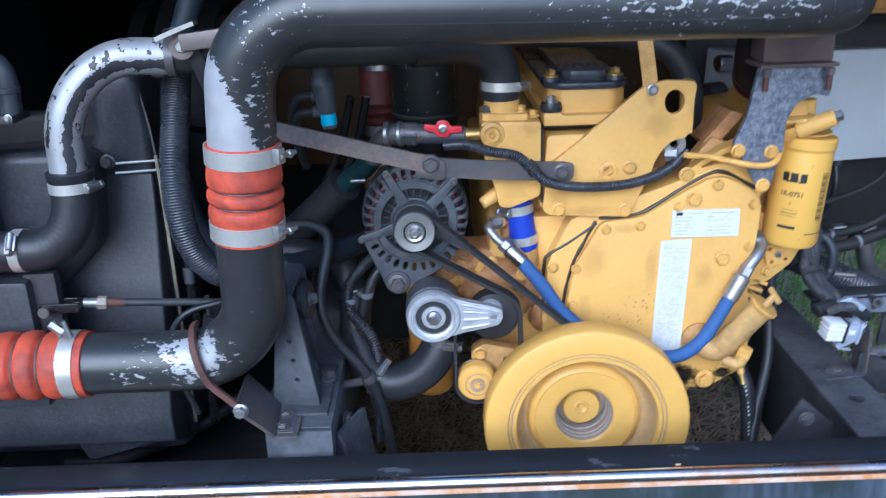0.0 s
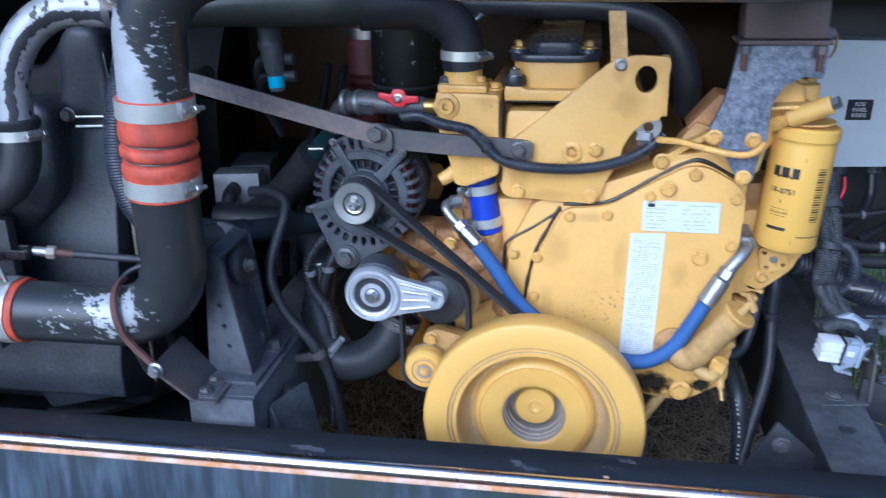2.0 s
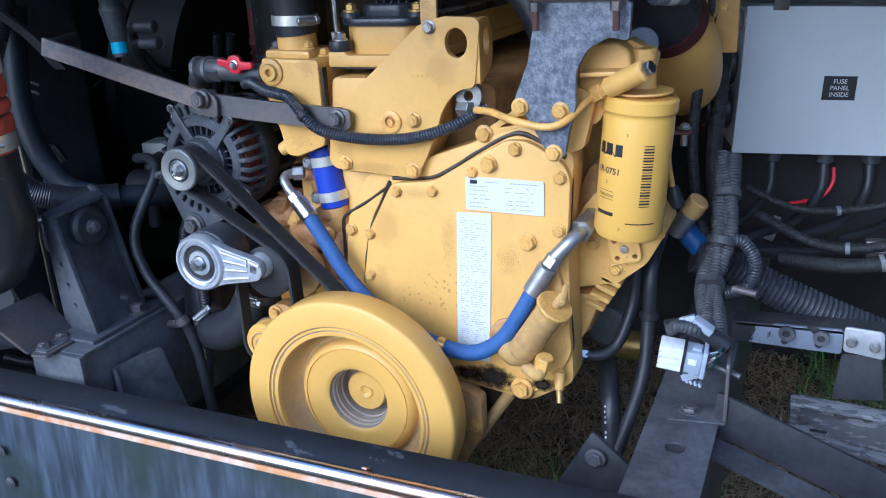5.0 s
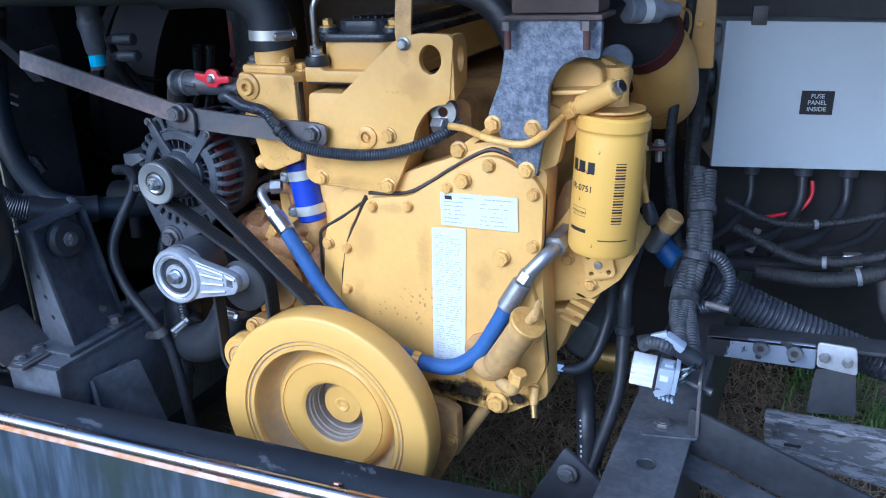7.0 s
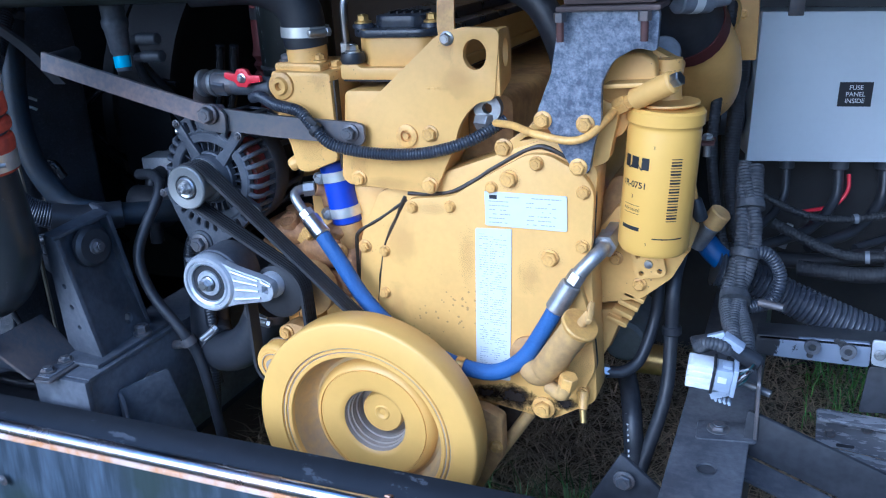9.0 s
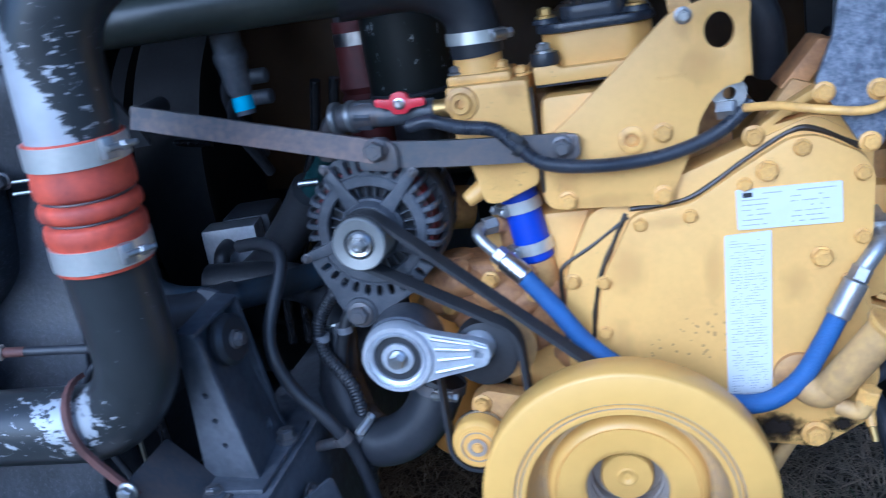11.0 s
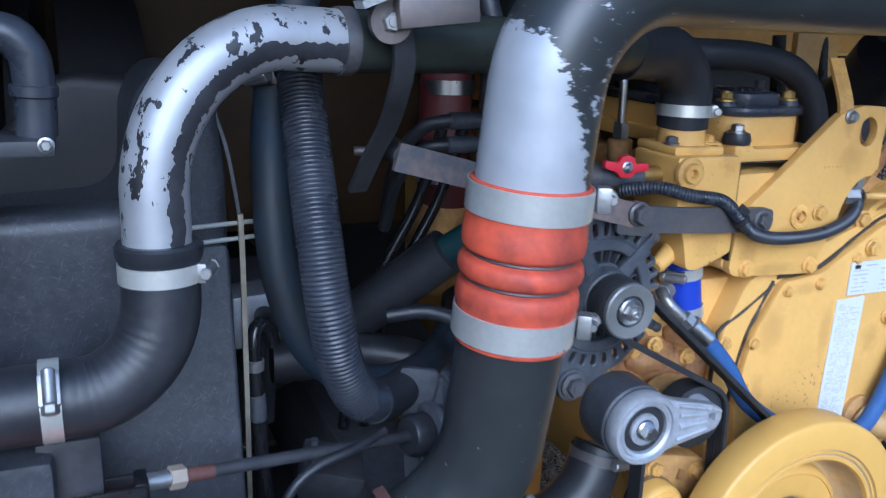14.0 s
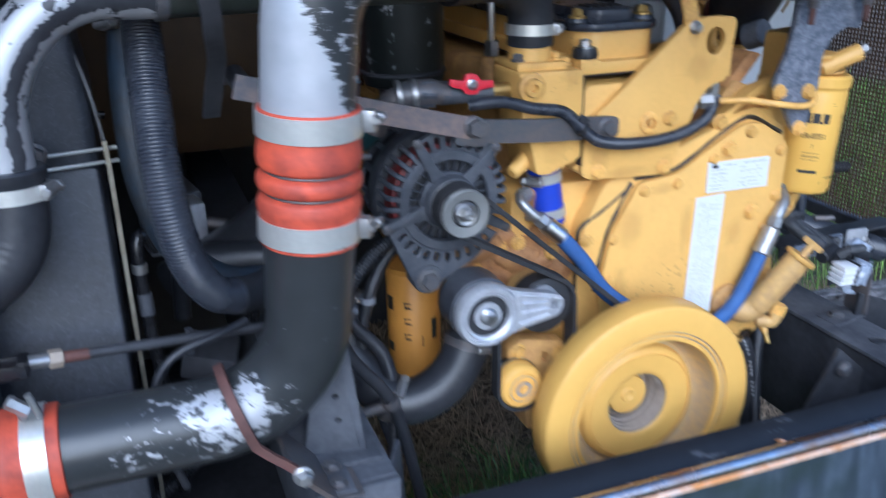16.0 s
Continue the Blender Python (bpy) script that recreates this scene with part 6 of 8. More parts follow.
part("rubber_mount", lathe([(0, 0), (0.024, 0), (0.027, 0.003), (0.027, 0.010), (0.022, 0.014), (0, 0.014)], along((-0.189, 1.100, 0.978), (-0.169, 1.097, 0.980)), 28), RUBBER, brk)
bolt(brk, (-0.176, 1.098, 0.979), 0.0078, 0.010, DARK_STEEL, (1, -0.12, 0.08))
part("foot", box((0.085, 0.14, 0.006), Matrix.Translation((-0.200, 1.115, 0.834)), 0.002), FRAME, brk)
bolt(brk, (-0.166, 1.140, 0.837), 0.010, 0.014, DARK_STEEL, (0, 0, 1))
pad = thing("bolted_pad", (-0.2, 1.04, 0.835), "small dusty steel pad with two bolts", "plate")
part("pad", box((0.030, 0.055, 0.004), Matrix.Translation((-0.212, 1.030, 0.834)), 0.001), FRAME, pad)
for y in (1.015, 1.045):
    bolt(pad, (-0.212, y, 0.836), 0.0085, 0.006, DARK_STEEL, (0, 0, 1))
leg = thing("pipe_bracket", (-0.25, 1.03, 0.85), "dark sloping steel bracket plate under the pipe bend", "bracket")
part("sloping_plate", slab((-0.216, 0.993, 0.835), (-0.221, 1.075, 0.836), (-0.250, 1.068, 0.897), (-0.258, 0.972, 0.890), 0.005), DARK_STEEL, leg)
part("turned_foot", slab((-0.216, 0.993, 0.8345), (-0.190, 0.996, 0.8345), (-0.192, 1.076, 0.8345), (-0.221, 1.075, 0.8345), 0.004), DARK_STEEL, leg)
gus = thing("gusset_bracket", (-0.12, 1.1, 0.76), "dark triangular steel gusset on the chassis rail", "bracket")
part("gusset", slab((-0.148, 1.062, 0.66), (-0.100, 1.150, 0.66), (-0.148, 1.140, 0.800), (-0.148, 1.062, 0.793), 0.005), FRAME, gus)
part("gusset_lip", slab((-0.150, 1.060, 0.66), (-0.112, 1.040, 0.66), (-0.142, 1.052, 0.780), (-0.150, 1.060, 0.793), 0.005), FRAME, gus)
bolt(gus, (-0.143, 1.118, 0.782), 0.010, 0.009, DARK_STEEL, (1, -0.2, 0.1))

# ---- coolant outlet under the tensioner ----
wel = thing("lower_coolant_hose", (-0.03, 1.19, 0.80), "dark grey moulded coolant elbow hose with clamp", "hose")
part("hose", tube(run([(0.004, 1.200, 0.872)], bend((-0.010, 1.195, 0.845), (-0.035, 1.188, 0.792), (-0.088, 1.200, 0.796)), [(-0.115, 1.22, 0.815), (-0.135, 1.25, 0.85)]), 0.0285, 30, raw=True), RUBBER, wel)
band(wel, (0.000, 1.199, 0.865), (0.25, 0.1, 0.95), 0.0288, 0.012, 0.0012, DARK_STEEL, screw=(0.3, -1, 0))
band(wel, (-0.098, 1.205, 0.802), (-0.85, 0.3, 0.5), 0.0288, 0.010, 0.0012, DARK_STEEL, screw=(-0.3, -0.4, 0.9))
wel2 = thing("rear_coolant_hose", (-0.13, 1.28, 0.9), "black coolant hose with clamp behind the bracket", "hose")
part("hose", tube([(-0.138, 1.25, 0.845), (-0.135, 1.27, 0.90), (-0.155, 1.30, 0.945), (-0.22, 1.33, 0.96), (-0.32, 1.34, 0.962)], 0.024, 22), RUBBER, wel2)
band(wel2, (-0.138, 1.278, 0.912), (-0.15, 0.2, 1), 0.0245, 0.011, 0.0012, STEEL, screw=(0.7, -0.7, 0.2))

# black hoses that loop down between bracket and alternator
hA = thing("loom_hose", (-0.13, 1.2, 0.85), "thin black hose looping down past the bracket", "hose", "thin black hoses")
part("hose", tube([(-0.225, 1.25, 1.032), (-0.185, 1.235, 1.036), (-0.160, 1.212, 1.020), (-0.173, 1.168, 0.950), (-0.158, 1.160, 0.894), (-0.120, 1.163, 0.840), (-0.100, 1.170, 0.790), (-0.082, 1.165, 0.70), (-0.07, 1.16, 0.62)], 0.0075, 14), RUBBER, hA)
part("p_clip", lathe([(0.009, -0.006), (0.0105, -0.006), (0.0105, 0.006), (0.009, 0.006)], along((-0.112, 1.166, 0.822), (-0.104, 1.169, 0.803)), 20, closed=True), DARK_STEEL, hA)
part("clip_post", rod((-0.160, 1.185, 0.800), (-0.118, 1.170, 0.815), 0.0065, seg=12), DARK_STEEL, hA)
hB = thing("loom_hose", (-0.1, 1.22, 0.9), "black split-loom hose behind the alternator", "hose", "thin black hoses")
part("hose", tube([(-0.055, 1.25, 1.0), (-0.095, 1.24, 0.985), (-0.135, 1.235, 0.945), (-0.138, 1.225, 0.905), (-0.105, 1.21, 0.86), (-0.098, 1.20, 0.80), (-0.105, 1.19, 0.70)], 0.0085, 14, pitch=0.004, depth=0.0008), RUBBER, hB)
hC = thing("loom_hose", (-0.1, 1.24, 0.9), "second black loom hose behind the alternator", "hose", "thin black hoses")
part("hose", tube([(-0.05, 1.255, 1.0), (-0.088, 1.25, 0.965), (-0.112, 1.24, 0.925), (-0.125, 1.235, 0.87), (-0.12, 1.22, 0.82), (-0.10, 1.2, 0.74)], 0.0075, 14), RUBBER, hC)
for t, c in ((hB, (-0.1385, 1.23, 0.918)), (hC, (-0.113, 1.241, 0.922))):
    part("tape_ring", rod(Vector(c) - Vector((0, 0, 0.004)), Vector(c) + Vector((0, 0, 0.004)), 0.010, seg=14), PLUG_GREY, t, "pale tape ring")

# ---- bypass valve with the red handle ----
val = thing("bypass_valve", (-0.03, 1.22, 1.16), "small coolant valve with red wing handle", "valve")
part("handle", plate(rounded([(-0.026, 0.006), (-0.010, 0.004), (-0.008, 0.010), (0.0, 0.0125), (0.008, 0.010), (0.010, 0.004), (0.026, 0.005), (0.027, -0.003), (0.010, -0.006), (0.007, -0.011), (-0.007, -0.011), (-0.010, -0.006), (-0.026, -0.002)], 0.003), 0.007, front(0.008, 1.208, 1.178) @ pose(0, 0, 0, 0, 0, -4), bevel=0.0015), RED, val, "red painted wing handle")
bolt(val, (0.008, 1.201, 1.178), 0.0048, 0.005, STEEL)
part("body", rod((-0.022, 1.225, 1.165), (0.040, 1.222, 1.165), 0.012, bevel=0.002), DARK_CAST, val)
part("brass_end", rod((0.034, 1.222, 1.165), (0.066, 1.22, 1.165), 0.010, 0.009), BRASS, val)
for x in (-0.048, -0.066):
    part("collar_ring", rod((x, 1.2285, 1.1675), (x - 0.006, 1.2295, 1.167), 0.0175, seg=24, bevel=0.001), FITTING, val)
part("elbow", tube([(-0.012, 1.226, 1.166), (-0.04, 1.228, 1.168), (-0.068, 1.232, 1.164), (-0.085, 1.242, 1.148), (-0.092, 1.25, 1.125)], lambda s: 0.0155 if 0.15 < s < 0.5 else 0.0135, 20), DARK_STEEL, val)
part("nut_ring", hexa(0.0165, 0.018, along((-0.045, 1.228, 1.168), (-0.02, 1.226, 1.166))), DARK_CAST, val)
tl = thing("teal_hose", (-0.14, 1.28, 1.1), "old teal heater hose with black sleeve", "hose")
part("hose", tube([(-0.090, 1.25, 1.135), (-0.105, 1.27, 1.112), (-0.135, 1.298, 1.083), (-0.16, 1.33, 1.05)], 0.0155, 20), TEAL, tl)
part("sleeve", tube([(-0.140, 1.300, 1.078), (-0.185, 1.335, 1.03), (-0.25, 1.37, 0.97), (-0.33, 1.40, 0.92)], 0.026, 20), RUBBER, tl)

# engine harness over the lifting plate
har = thing("wiring_conduit", (0.18, 1.17, 1.11), "black corrugated wiring conduit strung across the engine", "cable")
part("conduit", tube([(0.012, 1.215, 1.152), (0.040, 1.190, 1.158), (0.070, 1.176, 1.151), (0.105, 1.170, 1.145), (0.125, 1.165, 1.128), (0.150, 1.164, 1.108), (0.200, 1.172, 1.098), (0.260, 1.175, 1.100), (0.310, 1.186, 1.113), (0.345, 1.212, 1.132)], 0.0072, 16, pitch=0.0034, depth=0.0012), PLASTIC, har)
part("tie_wrap", lathe([(0.0076, -0.003), (0.0088, -0.003), (0.0088, 0.003), (0.0076, 0.003)], along((0.128, 1.165, 1.125), (0.138, 1.164, 1.116)), 18, closed=True), BELT, har)
part("tie_tail", box((0.014, 0.003, 0.008), pose(0.126, 1.160, 1.136, 0, 40, 0), 0.001), BELT, har)

# ---- blue hoses ----
bs = thing("blue_bypass_hose", (0.113, 1.215, 1.03), "short bright blue silicone hose with steel clamps", "hose")
p0, p1 = Vector((0.1110, 1.228, 1.072)), Vector((0.1230, 1.228, 0.992))
part("hose", rod(p0, p1, 0.0195, seg=32, bevel=0.002), BLUE_SIL, bs)
band(bs, p0.lerp(p1, 0.22), p1 - p0, 0.0200, 0.0125, 0.0016, CLAMP, screw=(-0.8, -0.5, 0))
band(bs, p0.lerp(p1, 0.80), p1 - p0, 0.0200, 0.0125, 0.0016, CLAMP, screw=(-0.8, -0.5, 0))
part("outlet_stub", tube([(0.1225, 1.228, 0.996), (0.126, 1.230, 0.975), (0.126, 1.24, 0.945), (0.105, 1.26, 0.92), (0.08, 1.30, 0.91)], 0.0176, 22), YELLOW_CAST, bs)
bh = thing("blue_braided_hose", (0.25, 1.17, 0.9), "long blue braided oil hose with crimped steel ends", "hose")
part("hose", tube([(0.108, 1.179, 0.9965), (0.140, 1.171, 0.958), (0.170, 1.168, 0.915), (0.210, 1.160, 0.884), (0.262, 1.158, 0.858), (0.302, 1.160, 0.844), (0.340, 1.163, 0.842), (0.372, 1.167, 0.862), (0.395, 1.170, 0.898), (0.412, 1.173, 0.930)], 0.0098, 20), BLUE, bh)
part("sleeve_ring", lathe([(0.0098, -0.005), (0.0112, -0.005), (0.0112, 0.005), (0.0098, 0.005)], along((0.296, 1.160, 0.8455), (0.31, 1.160, 0.843)), 24, closed=True), BRASS, bh)
part("sleeve_ring", lathe([(0.0098, -0.006), (0.0112, -0.006), (0.0112, 0.006), (0.0098, 0.006)], along((0.248, 1.158, 0.865), (0.262, 1.158, 0.858)), 24, closed=True), DARK_STEEL, bh)
part("crimp", rod((0.094, 1.184, 1.009), (0.115, 1.177, 0.990), 0.0112, seg=24, bevel=0.0015), STEEL, bh)
part("crimp_collar", rod((0.086, 1.1865, 1.0165), (0.094, 1.184, 1.009), 0.0098, seg=6, bevel=0.001), FITTING, bh)
part("elbow_pipe", tube([(0.090, 1.185, 1.012), (0.076, 1.190, 1.025), (0.069, 1.195, 1.034), (0.071, 1.204, 1.038), (0.082, 1.216, 1.038)], 0.0062, 16, 0.003), FITTING, bh)
part("swivel_nut", hexa(0.0095, 0.014, along((0.074, 1.209, 1.038), (0.10, 1.224, 1.038))), FITTING, bh)
part("brass_elbow", tube([(0.086, 1.216, 1.037), (0.094, 1.228, 1.030), (0.094, 1.236, 1.008)], 0.0085, 14, 0.004), CAST_BROWN, bh)
part("crimp", rod((0.409, 1.172, 0.925), (0.428, 1.177, 0.958), 0.0122, seg=10, bevel=0.0015), FITTING, bh)
part("crimp_step", rod((0.428, 1.177, 0.958), (0.435, 1.180, 0.970), 0.0100, seg=6, bevel=0.001), FITTING, bh)
part("elbow_pipe", tube([(0.433, 1.179, 0.967), (0.448, 1.186, 0.984), (0.457, 1.198, 0.993), (0.458, 1.215, 0.995)], 0.0085, 16, 0.003), FITTING, bh)
part("swivel_nut", hexa(0.0140, 0.020, along((0.4575, 1.205, 0.994), (0.459, 1.235, 0.998))), FITTING, bh)
part("adapter", rod((0.459, 1.224, 0.9965), (0.461, 1.262, 1.000), 0.0115, seg=6, bevel=0.001), FITTING, bh)

# casting under the alternator
cas = thing("oil_cooler_casting", (0.08, 1.28, 0.94), "rough yellow-brown cast oil cooler housing", "casting")
part("body", plate(rounded([(-0.01, 0.985), (0.06, 0.992), (0.13, 0.985), (0.165, 0.95), (0.15, 0.89), (0.07, 0.90), (0.0, 0.93)], 0.015), 0.07, front(0, 1.30, 0), bevel=0.010, seg=3), CAST_BROWN, cas)
part("round_boss", lathe([(0, 0), (0.018, 0), (0.018, 0.006), (0.012, 0.008), (0, 0.008)], Matrix.Translation((0.03, 1.262, 0.99)), 26), CAST_BROWN, cas)
part("side_boss", tube([(0.06, 1.24, 0.94), (0.10, 1.225, 0.945), (0.14, 1.235, 0.96)], 0.016, 18), CAST_BROWN, cas)
for x, z in ((0.055, 0.967), (0.145, 0.955), (0.12, 0.905), (0.02, 0.945)):
    bolt(cas, (x, 1.229, z), 0.0085, 0.009, YELLOW_BOLT)



def lump(c, r, seed):
    """A rough knob of a sand casting."""
    bm = bmesh.new()
    bmesh.ops.create_icosphere(bm, subdivisions=3, radius=1)
    for v in bm.verts:
        k = 1 + 0.16 * noise.noise(v.co * 1.7 + Vector((seed, 0, 0))) + 0.05 * noise.noise(v.co * 6 + Vector((0, seed, 0)))
        v.co = Vector((v.co.x * r[0], v.co.y * r[1], v.co.z * r[2])) * k + Vector(c)
    return bm


for k, (c, r) in enumerate((((0.030, 1.235, 0.972), (0.032, 0.022, 0.020)), ((0.082, 1.232, 0.955), (0.034, 0.022, 0.024)), ((0.135, 1.230, 0.935), (0.028, 0.022, 0.034)), ((0.055, 1.236, 0.925), (0.036, 0.02, 0.018)),
                            ((0.100, 1.228, 0.905), (0.030, 0.02, 0.022)), ((0.150, 1.232, 0.885), (0.022, 0.02, 0.026)), ((0.005, 1.240, 0.950), (0.022, 0.02, 0.018)), ((0.112, 1.224, 0.982), (0.018, 0.018, 0.012)))):
    part("casting_knob", lump(c, r, 3.7 * k + 1), CAST_BROWN, cas)
part("core_plug", lathe([(0, 0), (0.007, 0), (0.009, 0.0035), (0.0125, 0.004), (0.0135, 0), (0.0135, -0.01)], along((0.036, 1.225, 0.988), (0.034, 1.205, 1.02)), 26), CAST_BROWN, cas)
for x, z in ((0.072, 0.978), (0.118, 0.958), (0.150, 0.915), (0.088, 0.928)):
    bolt(cas, (x, 1.212, z), 0.0075, 0.008, YELLOW_BOLT)

# second, lower filter canister
of = thing("oil_filter", (-0.045, 1.33, 0.83), "yellow spin-on oil filter canister with black pictograms", "filter")
part("canister", lathe([(0, 0.705), (0.031, 0.705), (0.0365, 0.712), (0.0365, 0.905), (0.034, 0.909), (0.0375, 0.911), (0.0375, 0.918), (0, 0.918)], Matrix.Translation((-0.021, 1.345, 0)), 44), FILTER_SHADE, of)


def filter_mark(a, z, w, h):
    """Print that wraps the can: a short strip at angle a (0 faces the viewer)."""
    bm = bmesh.new()
    rows = []
    for k in range(5):
        b = radians(a - 90) + (k / 4 - 0.5) * w / 0.0367
        rows.append([bm.verts.new((-0.021 + 0.0367 * math.cos(b), 1.345 + 0.0367 * math.sin(b), z + s * h / 2)) for s in (-1, 1)])
    for p, q in zip(rows, rows[1:]):
        bm.faces.new((p[0], q[0], q[1], p[1]))
    return part("pictogram", bm, PRINT_BLACK, of)


for z in (0.868, 0.845, 0.822):
    filter_mark(-32, z + 0.004, 0.010, 0.0016)
    filter_mark(-30, z - 0.003, 0.0055, 0.0028)
    filter_mark(-36, z - 0.001, 0.0014, 0.008)
    filter_mark(-26, z - 0.0035, 0.0025, 0.0025)
filter_mark(-78, 0.868, 0.016, 0.020)
filter_mark(-78, 0.803, 0.014, 0.013)
filter_mark(0, 0.815, 0.0014, 0.016)
filter_mark(30, 0.83, 0.010, 0.03)

# ---- things deep in the bay ----
rh = thing("red_hose_riser", (-0.09, 1.42, 1.2), "dirty dark-red ribbed hose with bright clamps", "hose")
part("hose", lathe([(0, 0), (0.030, 0), (0.031, 0.05), (0.034, 0.06), (0.029, 0.066), (0.034, 0.074), (0.029, 0.08), (0.034, 0.088), (0.031, 0.10), (0.030, 0.17), (0, 0.17)], Matrix.Translation((-0.090, 1.430, 1.09)), 36), DARK_RED, rh)
band(rh, (-0.088, 1.430, 1.238), (0, 0, 1), 0.031, 0.016, 0.0012, STEEL)
band(rh, (-0.092, 1.430, 1.135), (0, 0, 1), 0.031, 0.016, 0.0012, STEEL)
part("upper_pipe", rod((-0.088, 1.43, 1.25), (-0.086, 1.43, 1.42), 0.029, seg=30), BLACK_PAINT, rh)
part("lower_elbow", tube([(-0.090, 1.43, 1.10), (-0.092, 1.435, 1.05), (-0.08, 1.47, 1.0), (0.0, 1.52, 0.98)], 0.031, 22), YELLOW_CAST, rh, "dirty yellow cast elbow")
fk = thing("black_riser_canister", (-0.015, 1.37, 1.26), "black riser canister with chipped paint", "pipe")
part("riser", lathe([(0, 1.150), (0.040, 1.150), (0.050, 1.154), (0.0525, 1.163), (0.0525, 1.42), (0, 1.42)], Matrix.Translation((-0.015, 1.375, 0)), 44), BIG_FLAKE, fk)
part("base_seam", lathe([(0.052, 1.166), (0.0545, 1.168), (0.0545, 1.171), (0.052, 1.173)], Matrix.Translation((-0.015, 1.375, 0)), 44, closed=True), BLACK_PAINT, fk)
part("base_stub", rod((-0.015, 1.375, 1.10), (-0.015, 1.375, 1.152), 0.032, seg=28), BLACK_PAINT, fk)
fan = thing("fan_shroud", (-0.62, 1.6, 1.0), "black cooling fan shroud and housing", "shroud")
part("shroud_ring", lathe([(0.30, 0), (0.33, 0), (0.33, 0.03), (0.31, 0.10), (0.30, 0.10)], Matrix.Translation((-0.50, 1.85, 1.02)) @ pose(0, 0, 0, 0, 90, 0), 56, closed=True), BELT, fan)
part("shroud_back", lathe([(0, 0.10), (0.305, 0.10), (0.31, 0.13), (0, 0.13)], Matrix.Translation((-0.66, 1.85, 1.02)) @ pose(0, 0, 0, 0, 90, 0), 56), BELT, fan)
part("shroud_rim", tube([(-0.56, 1.55, 0.80), (-0.62, 1.55, 0.85), (-0.652, 1.55, 0.91), (-0.658, 1.55, 0.975), (-0.622, 1.55, 1.042), (-0.556, 1.55, 1.096), (-0.47, 1.55, 1.12), (-0.38, 1.55, 1.11)], 0.0055, 12, 0.01), GLOSS_RUBBER, fan)
for z in (1.02, 0.985):
    part("shroud_strut", tube([(-0.80, 1.62, z + 0.12), (-0.62, 1.56, z + 0.01), (-0.50, 1.54, z - 0.06)], 0.004, 10, 0.02), GLOSS_RUBBER, fan)
gp = thing("hydraulic_pump", (-0.31, 1.42, 1.0), "small aluminium hydraulic pump block with black fittings", "pump")
part("body", box((0.075, 0.05, 0.06), pose(-0.316, 1.425, 0.986, 0, 0, 10), 0.004), ALUMINIUM, gp)
part("rear_body", box((0.07, 0.10, 0.07), pose(-0.316, 1.50, 0.983, 0, 0, 10), 0.008), DARK_CAST, gp)
part("fitting", tube([(-0.315, 1.40, 0.992), (-0.315, 1.375, 0.985), (-0.318, 1.37, 0.95), (-0.322, 1.37, 0.88)], 0.011, 14), RUBBER, gp)
part("side_fitting", rod((-0.275, 1.42, 0.985), (-0.235, 1.415, 0.975), 0.009, seg=12), DARK_STEEL, gp)
cn = thing("sensor_connector", (-0.145, 1.16, 1.24), "grey capped connector with blue tape, hanging on its lead", "connector")
part("shell", lathe([(0, 0), (0.009, 0), (0.0095, 0.020), (0.012, 0.024), (0.0145, 0.05), (0.0165, 0.055), (0.0165, 0.062), (0.0145, 0.065), (0.0155, 0.11), (0, 0.11)], along((-0.140, 1.165, 1.192), (-0.150, 1.172, 1.30)), 26), DARK_CAST, cn)
part("blue_tape", lathe([(0.0096, 0), (0.0102, 0), (0.0102, 0.014), (0.0096, 0.014)], along((-0.1404, 1.1653, 1.1965), (-0.150, 1.172, 1.30)), 26, closed=True), mat("bright_blue_tape", (0.05, 0.42, 0.66), 0.4, amount=0.3), cn, "bright blue tape band")
part("lead", tube([(-0.155, 1.175, 1.30), (-0.17, 1.19, 1.35), (-0.2, 1.25, 1.42), (-0.2, 1.3, 1.60)], 0.009, 12), RUBBER, cn)

# ---- hanger on the engine's other side ----
hg = thing("engine_hanger", (0.45, 1.17, 1.2), "scuffed blue-grey steel hanger plate bolted to the engine", "bracket")
ho = [(0.420, 1.252), (0.410, 1.19), (0.394, 1.150), (0.412, 1.126), (0.430, 1.094), (0.440, 1.083), (0.450, 1.090), (0.455, 1.12), (0.462, 1.142), (0.462, 1.182), (0.474, 1.204), (0.496, 1.216), (0.516, 1.212), (0.518, 1.252)]
hp = part("hanger_plate", plate(rounded(ho, 0.006), 0.010, front(0, 1.176, 0), bevel=0.0012), BLUEGREY, hg)
for x, z in ((0.401, 1.143), (0.446, 1.140), (0.4385, 1.094)):
    bolt(hp, (x, 1.166, z), 0.0076, 0.0075, YELLOW_BOLT)
part("top_flange", box((0.102, 0.060, 0.005), Matrix.Translation((0.469, 1.187, 1.2545)), 0.0015), BROWN_RUBBER, hg)
part("rubber_block", box((0.092, 0.050, 0.045), Matrix.Translation((0.469, 1.190, 1.280)), 0.005), BROWN_RUBBER, hg)
part("upper_beam", box((0.13, 0.11, 0.03), Matrix.Translation((0.461, 1.21, 1.318)), 0.004), BLACK_PAINT, hg)
for x in (0.424, 0.506):
    part("hanger_stud", rod((x, 1.152, 1.247), (x, 1.152, 1.224), 0.0038, seg=12), RUST, hg)
    part("stud_nut", rod((x, 1.152, 1.252), (x, 1.152, 1.243), 0.0066, seg=6), DARK_STEEL, hg)
sen = thing("pressure_sensor", (0.55, 1.31, 1.25), "grey cylindrical pressure sensor with white label", "sensor")
part("barrel", rod((0.515, 1.29, 1.250), (0.545, 1.325, 1.247), 0.0145, seg=26, bevel=0.002), PLUG_GREY, sen)
part("neck", rod((0.545, 1.325, 1.247), (0.562, 1.346, 1.246), 0.010, 0.0075, 20), PLUG_GREY, sen)
